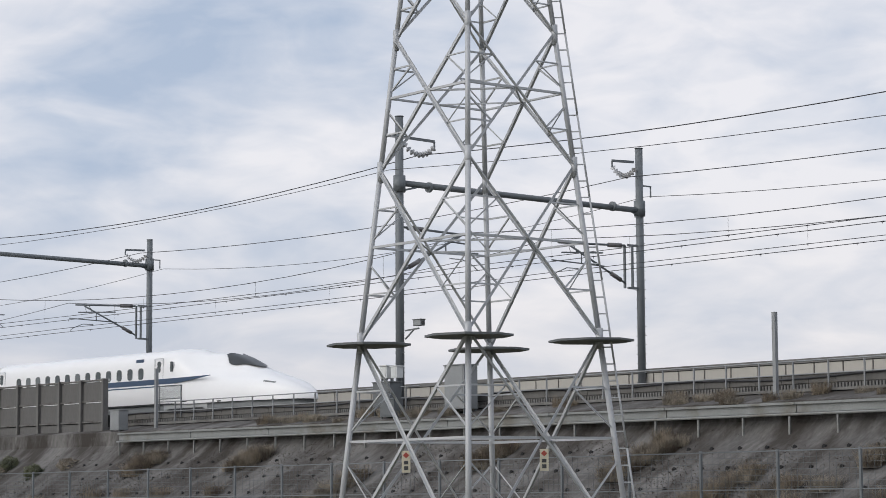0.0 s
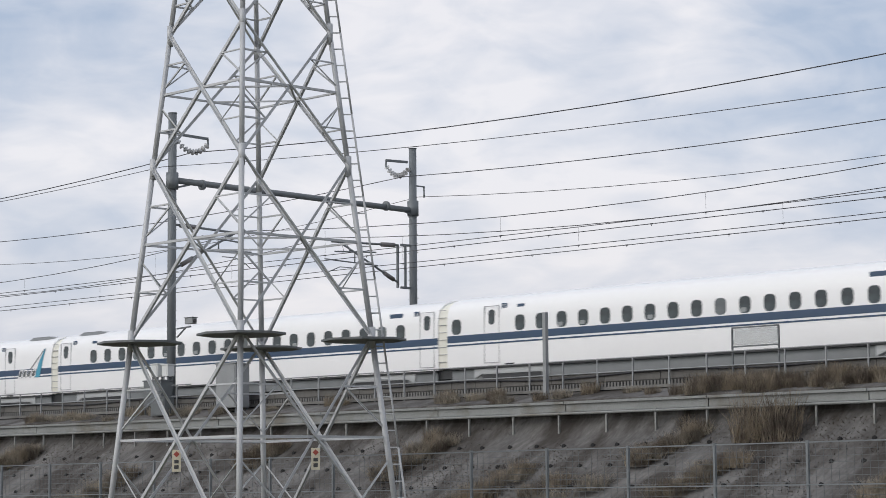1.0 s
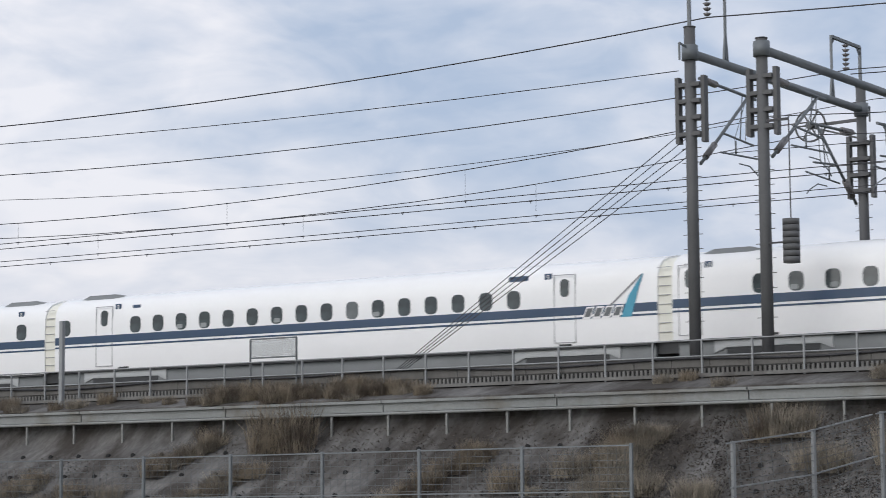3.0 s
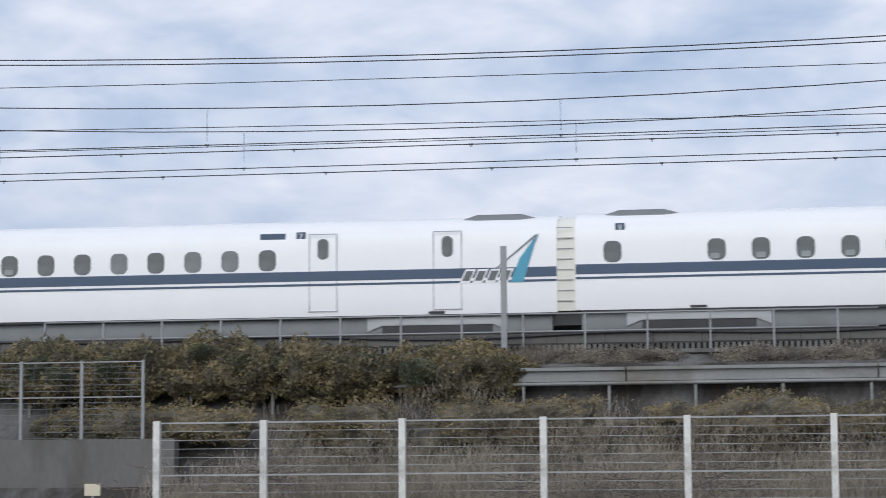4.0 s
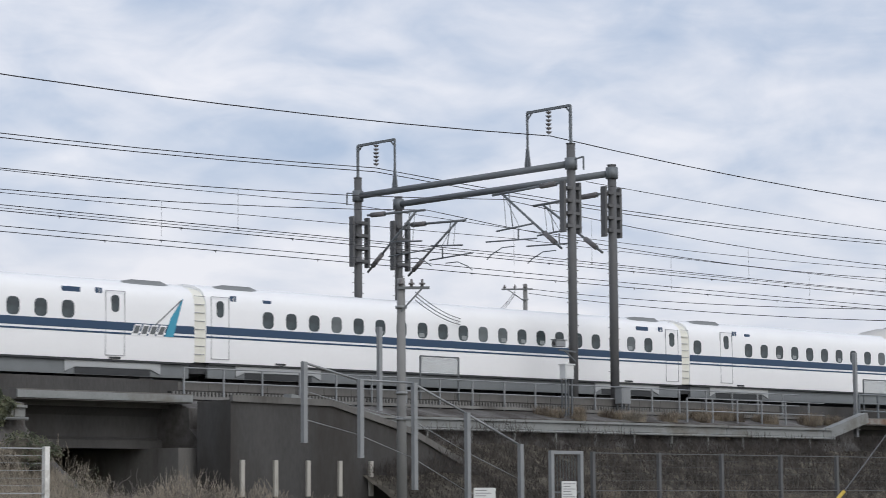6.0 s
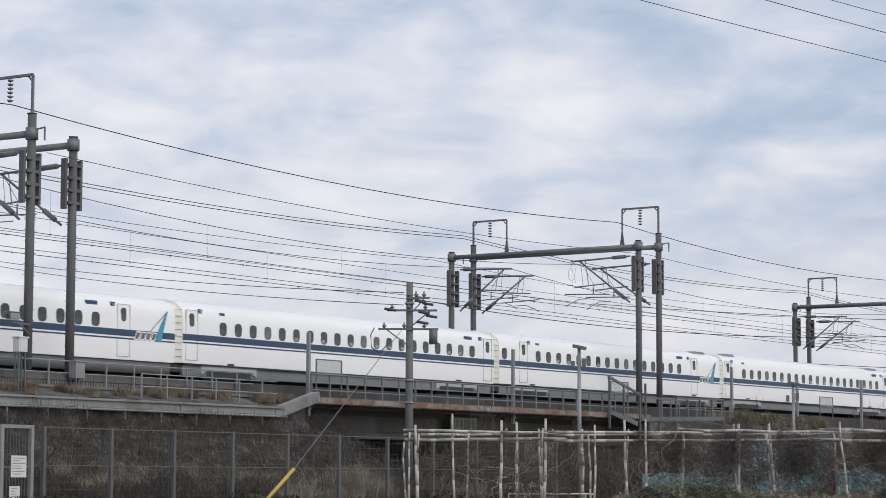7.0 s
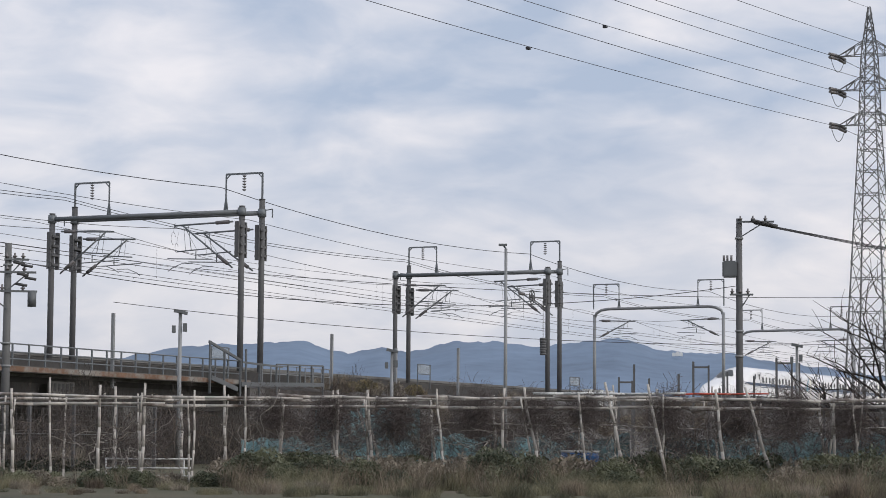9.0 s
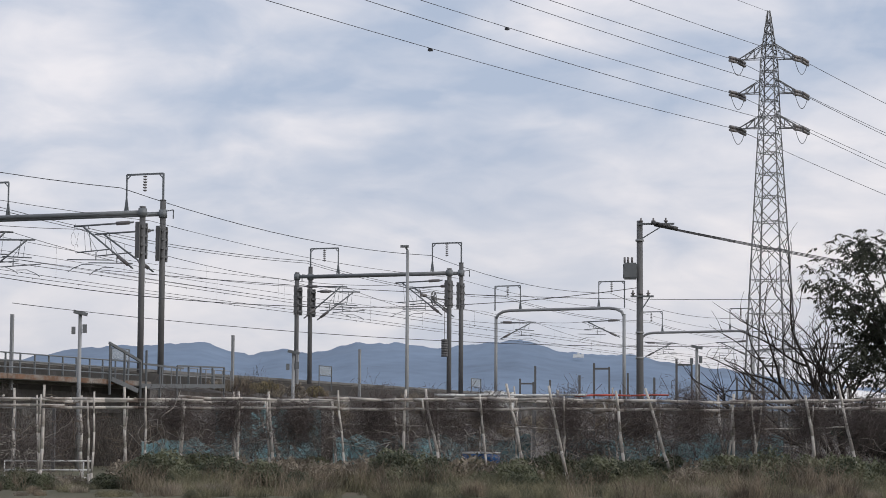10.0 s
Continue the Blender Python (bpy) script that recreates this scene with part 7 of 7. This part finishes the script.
while h > -84.5:
    dense = h < -63
    plant("bush", GREEN + BROWN if dense else BROWN + GREEN[:1], "leafy weeds crowding the trellis foot", "bush", "trellis shrubs", Matrix.Translation(trellis_place(h + rng.uniform(-0.3, 0.3), rng.uniform(-3.0, 1.0), 0.3 if dense else 0.08)), 0.68 if dense else 0.38)
    if dense:
        plant("weed_patch", FIELD + STALK, "tall ragged green weeds at the trellis foot", "weeds", "field weeds", Matrix.Translation(trellis_place(h + rng.uniform(-0.4, 0.4), rng.uniform(-5.0, -1.0), -0.03)), 0.7, part_name="tuft")
    h -= 0.42
# tarpaulin-covered plots behind, drums, white rail, yellow brace
def tarp(h0, h1, back, z1, label):
    bm = bmesh.new()
    n = 26
    rows = []
    for k, (q, dz) in enumerate(((0.0, 0.0), (0.1, 0.45), (0.25, 0.8), (0.5, 1.0), (1.1, 0.95))):
        rows.append([bm.verts.new(trellis_place(h0 + (h1 - h0) * i / n, back + q * 1.4 + 0.15 * noise.noise((i * 0.7, k, back)), max(-0.02, z1 * dz * (1 + 0.22 * noise.noise((i * 0.45, 7, back))))) ) for i in range(n + 1)])
    for a, b in zip(rows, rows[1:]):
        for i in range(n):
            bm.faces.new((a[i], a[i + 1], b[i + 1], b[i]))
    bmesh.ops.solidify(bm, geom=bm.faces[:], thickness=0.02)
    tagged(new("tarpaulin", mesh_of(bm, "tarpaulin", "tarp")), label, "tarpaulin", "tarpaulins")


tarp(-63.2, -67.5, 6.0, 1.15, "faded teal tarpaulin over a garden plot")
tarp(-67.9, -72.8, 7.0, 1.25, "faded teal tarpaulin over a garden plot")
tarp(-73.3, -79.0, 6.5, 1.3, "faded teal tarpaulin over a garden plot")
tarp(-65.0, -67.6, 11.0, 2.0, "faded blue-green tarpaulin over a shed")
for dh in (0.0, 0.45):
    b = thing("drum", "blue plastic drum standing behind the trellis", "drum", "blue drums", at=Matrix.Translation(trellis_place(-71.35 - dh, 1.4, 0.0)))
    bm = bmesh.new()
    for z0, z1, r in ((0, 0.3, 0.24), (0.3, 0.34, 0.255), (0.34, 0.6, 0.24), (0.6, 0.64, 0.255), (0.64, 0.85, 0.24)):
        tube(bm, (0, 0, z0), (0, 0, z1), r, 18)
    part("body", bm, "blue_plastic", b)
    bm = bmesh.new()
    tube(bm, (0, 0, 0.85), (0, 0, 0.9), 0.25, 18)
    part("lid", bm, "sign_white", b)
wr = thing("garden_rail", "low white pipe rail behind the trellis", "rail", at=Matrix.Translation(trellis_place(-61, 3.5)))
inv = wr.matrix_basis.inverted()
for z in (0.18, 0.38, 0.61):
    bm = bmesh.new()
    tube(bm, inv @ trellis_place(-59.9, 3.5, z), inv @ trellis_place(-62.0, 3.5, z), 0.024, 7)
    part("bar", bm, "sign_white", wr)
for hh in (-59.9, -61.8):
    bm = bmesh.new()
    tube(bm, inv @ trellis_place(hh, 3.5, -0.1), inv @ trellis_place(hh, 3.5, 0.63), 0.018, 7)
    part("post", bm, "sign_white", wr)
yb = thing("guy_guard", "yellow plastic guard round a slanting guy wire", "guy wire", at=Matrix.Translation(by_heading(-53.2, 40, 0)))
bm = bmesh.new()
a, b = by_heading(-53.1, 40, -0.05), by_heading(-54.6, 40, 1.15)
tube(bm, a - yb.location, b - yb.location, 0.032, 10)
part("guard", bm, "yellow", yb)
bm = bmesh.new()
tube(bm, b - yb.location, by_heading(-57.3, 91, 7.0) - yb.location, 0.012, 5)
part("wire", bm, "wire", yb)

# ---- trees at the field's edge ----
def bare_tree(at, seed, height, lean, finest=4):
    r2 = random.Random(seed)
    t = thing("tree", "bare dark tree with spreading twigs", "tree", "trees", at=at)
    trunk, twigs = bmesh.new(), bmesh.new()

    def grow(p, d, length, r, depth):
        n = 4
        q = p
        for k in range(n):
            d = (d + Vector((r2.gauss(0, 0.13), r2.gauss(0, 0.13), r2.gauss(0.05, 0.1)))).normalized()
            e = q + d * length / n
            tube(trunk if depth < 2 else twigs, q, e, r * (1 - 0.12 * k), 6 if depth < 2 else 4, r * (1 - 0.12 * (k + 1)))
            q = e
            if depth < finest and k >= 1:
                for _ in range(1 if depth else 2):
                    side = Vector((r2.gauss(0, 1), r2.gauss(0, 1), r2.gauss(0.35, 0.5))).normalized()
                    grow(q, (d * 0.55 + side * 0.6).normalized(), length * r2.uniform(0.45, 0.72), r * 0.5, depth + 1)
    for k in range(3):
        grow(Vector((0, 0, 0)), (Vector(lean) + Vector((r2.gauss(0, 0.35), r2.gauss(0, 0.35), 0))).normalized(), height * r2.uniform(0.7, 0.9), 0.075, 0)
    part("trunk", trunk, "bark", t)
    part("twigs", twigs, "bark", t, kind="stuff")


bare_tree(Matrix.Translation(by_heading(-80.45, 63, 0.5)), 5, 3.4, (0.15, 0.9, 0.75), 3)
bare_tree(Matrix.Translation(by_heading(-80.6, 64, 0.5)), 11, 3.2, (0.0, 0.2, 1.2), 3)


def leafy_tree(at, seed, height, spread, label):
    r2 = random.Random(seed)
    t = thing("tree", label, "tree", "trees", at=at)
    bm = bmesh.new()
    tops = []
    tube(bm, (0, 0, -0.2), (0.1, 0.05, height * 0.4), 0.13, 9, 0.09)
    for k in range(15):
        a = k * 2.4
        e = Vector((math.cos(a) * spread * r2.uniform(0.4, 0.9), math.sin(a) * spread * r2.uniform(0.4, 0.9), height * r2.uniform(0.45, 0.98)))
        m = Vector((0.1, 0.05, height * 0.38)).lerp(e, 0.5) + Vector((0, 0, 0.15))
        tube(bm, (0.1, 0.05, height * 0.36), m, 0.05, 6, 0.035)
        tube(bm, m, e, 0.035, 6, 0.015)
        tops += [m, e]
    part("trunk", bm, "bark", t)
    # drooping sprays: leaflets in two rows along a bending stalk
    verts, faces = [], []
    for e in tops:
        for _ in range(int(70 * spread / 2.5)):
            a = r2.uniform(0, 6.28)
            q = e + Vector((r2.gauss(0, 0.3), r2.gauss(0, 0.3), r2.gauss(0.05, 0.25))) * spread * 0.4
            d = Vector((math.cos(a), math.sin(a), r2.uniform(-0.1, 0.9))).normalized()
            for i in range(6):
                d = (d + Vector((r2.gauss(0, 0.1), r2.gauss(0, 0.1), -0.2))).normalized()
                q = q + d * 0.06
                side = d.cross(Vector((0, 0, 1))).normalized()
                for w in (-1, 1):
                    tip = q + (side * w * 0.8 + d * 0.45 + Vector((r2.gauss(0, 0.3), r2.gauss(0, 0.3), -0.5))).normalized() * r2.uniform(0.09, 0.17)
                    n = d * 0.032
                    b = len(verts)
                    verts += [q, (q + tip) / 2 + n, tip, (q + tip) / 2 - n]
                    faces.append((b, b + 1, b + 2, b + 3))
    me = bpy.data.meshes.new("crown")
    me.from_pydata(verts, [], faces)
    me.materials.append(M["leaf_dark"])
    part("crown", me, "", t, "dark green drooping leaves", kind="stuff")


leafy_tree(Matrix.Translation(by_heading(-82.3, 60.5, 0)), 3, 6.5, 2.9, "dark evergreen tree with drooping leafy branches")
leafy_tree(Matrix.Translation(by_heading(-81.4, 57.5, 0)), 8, 2.3, 1.0, "low dark evergreen shrub below the tree")

motions()
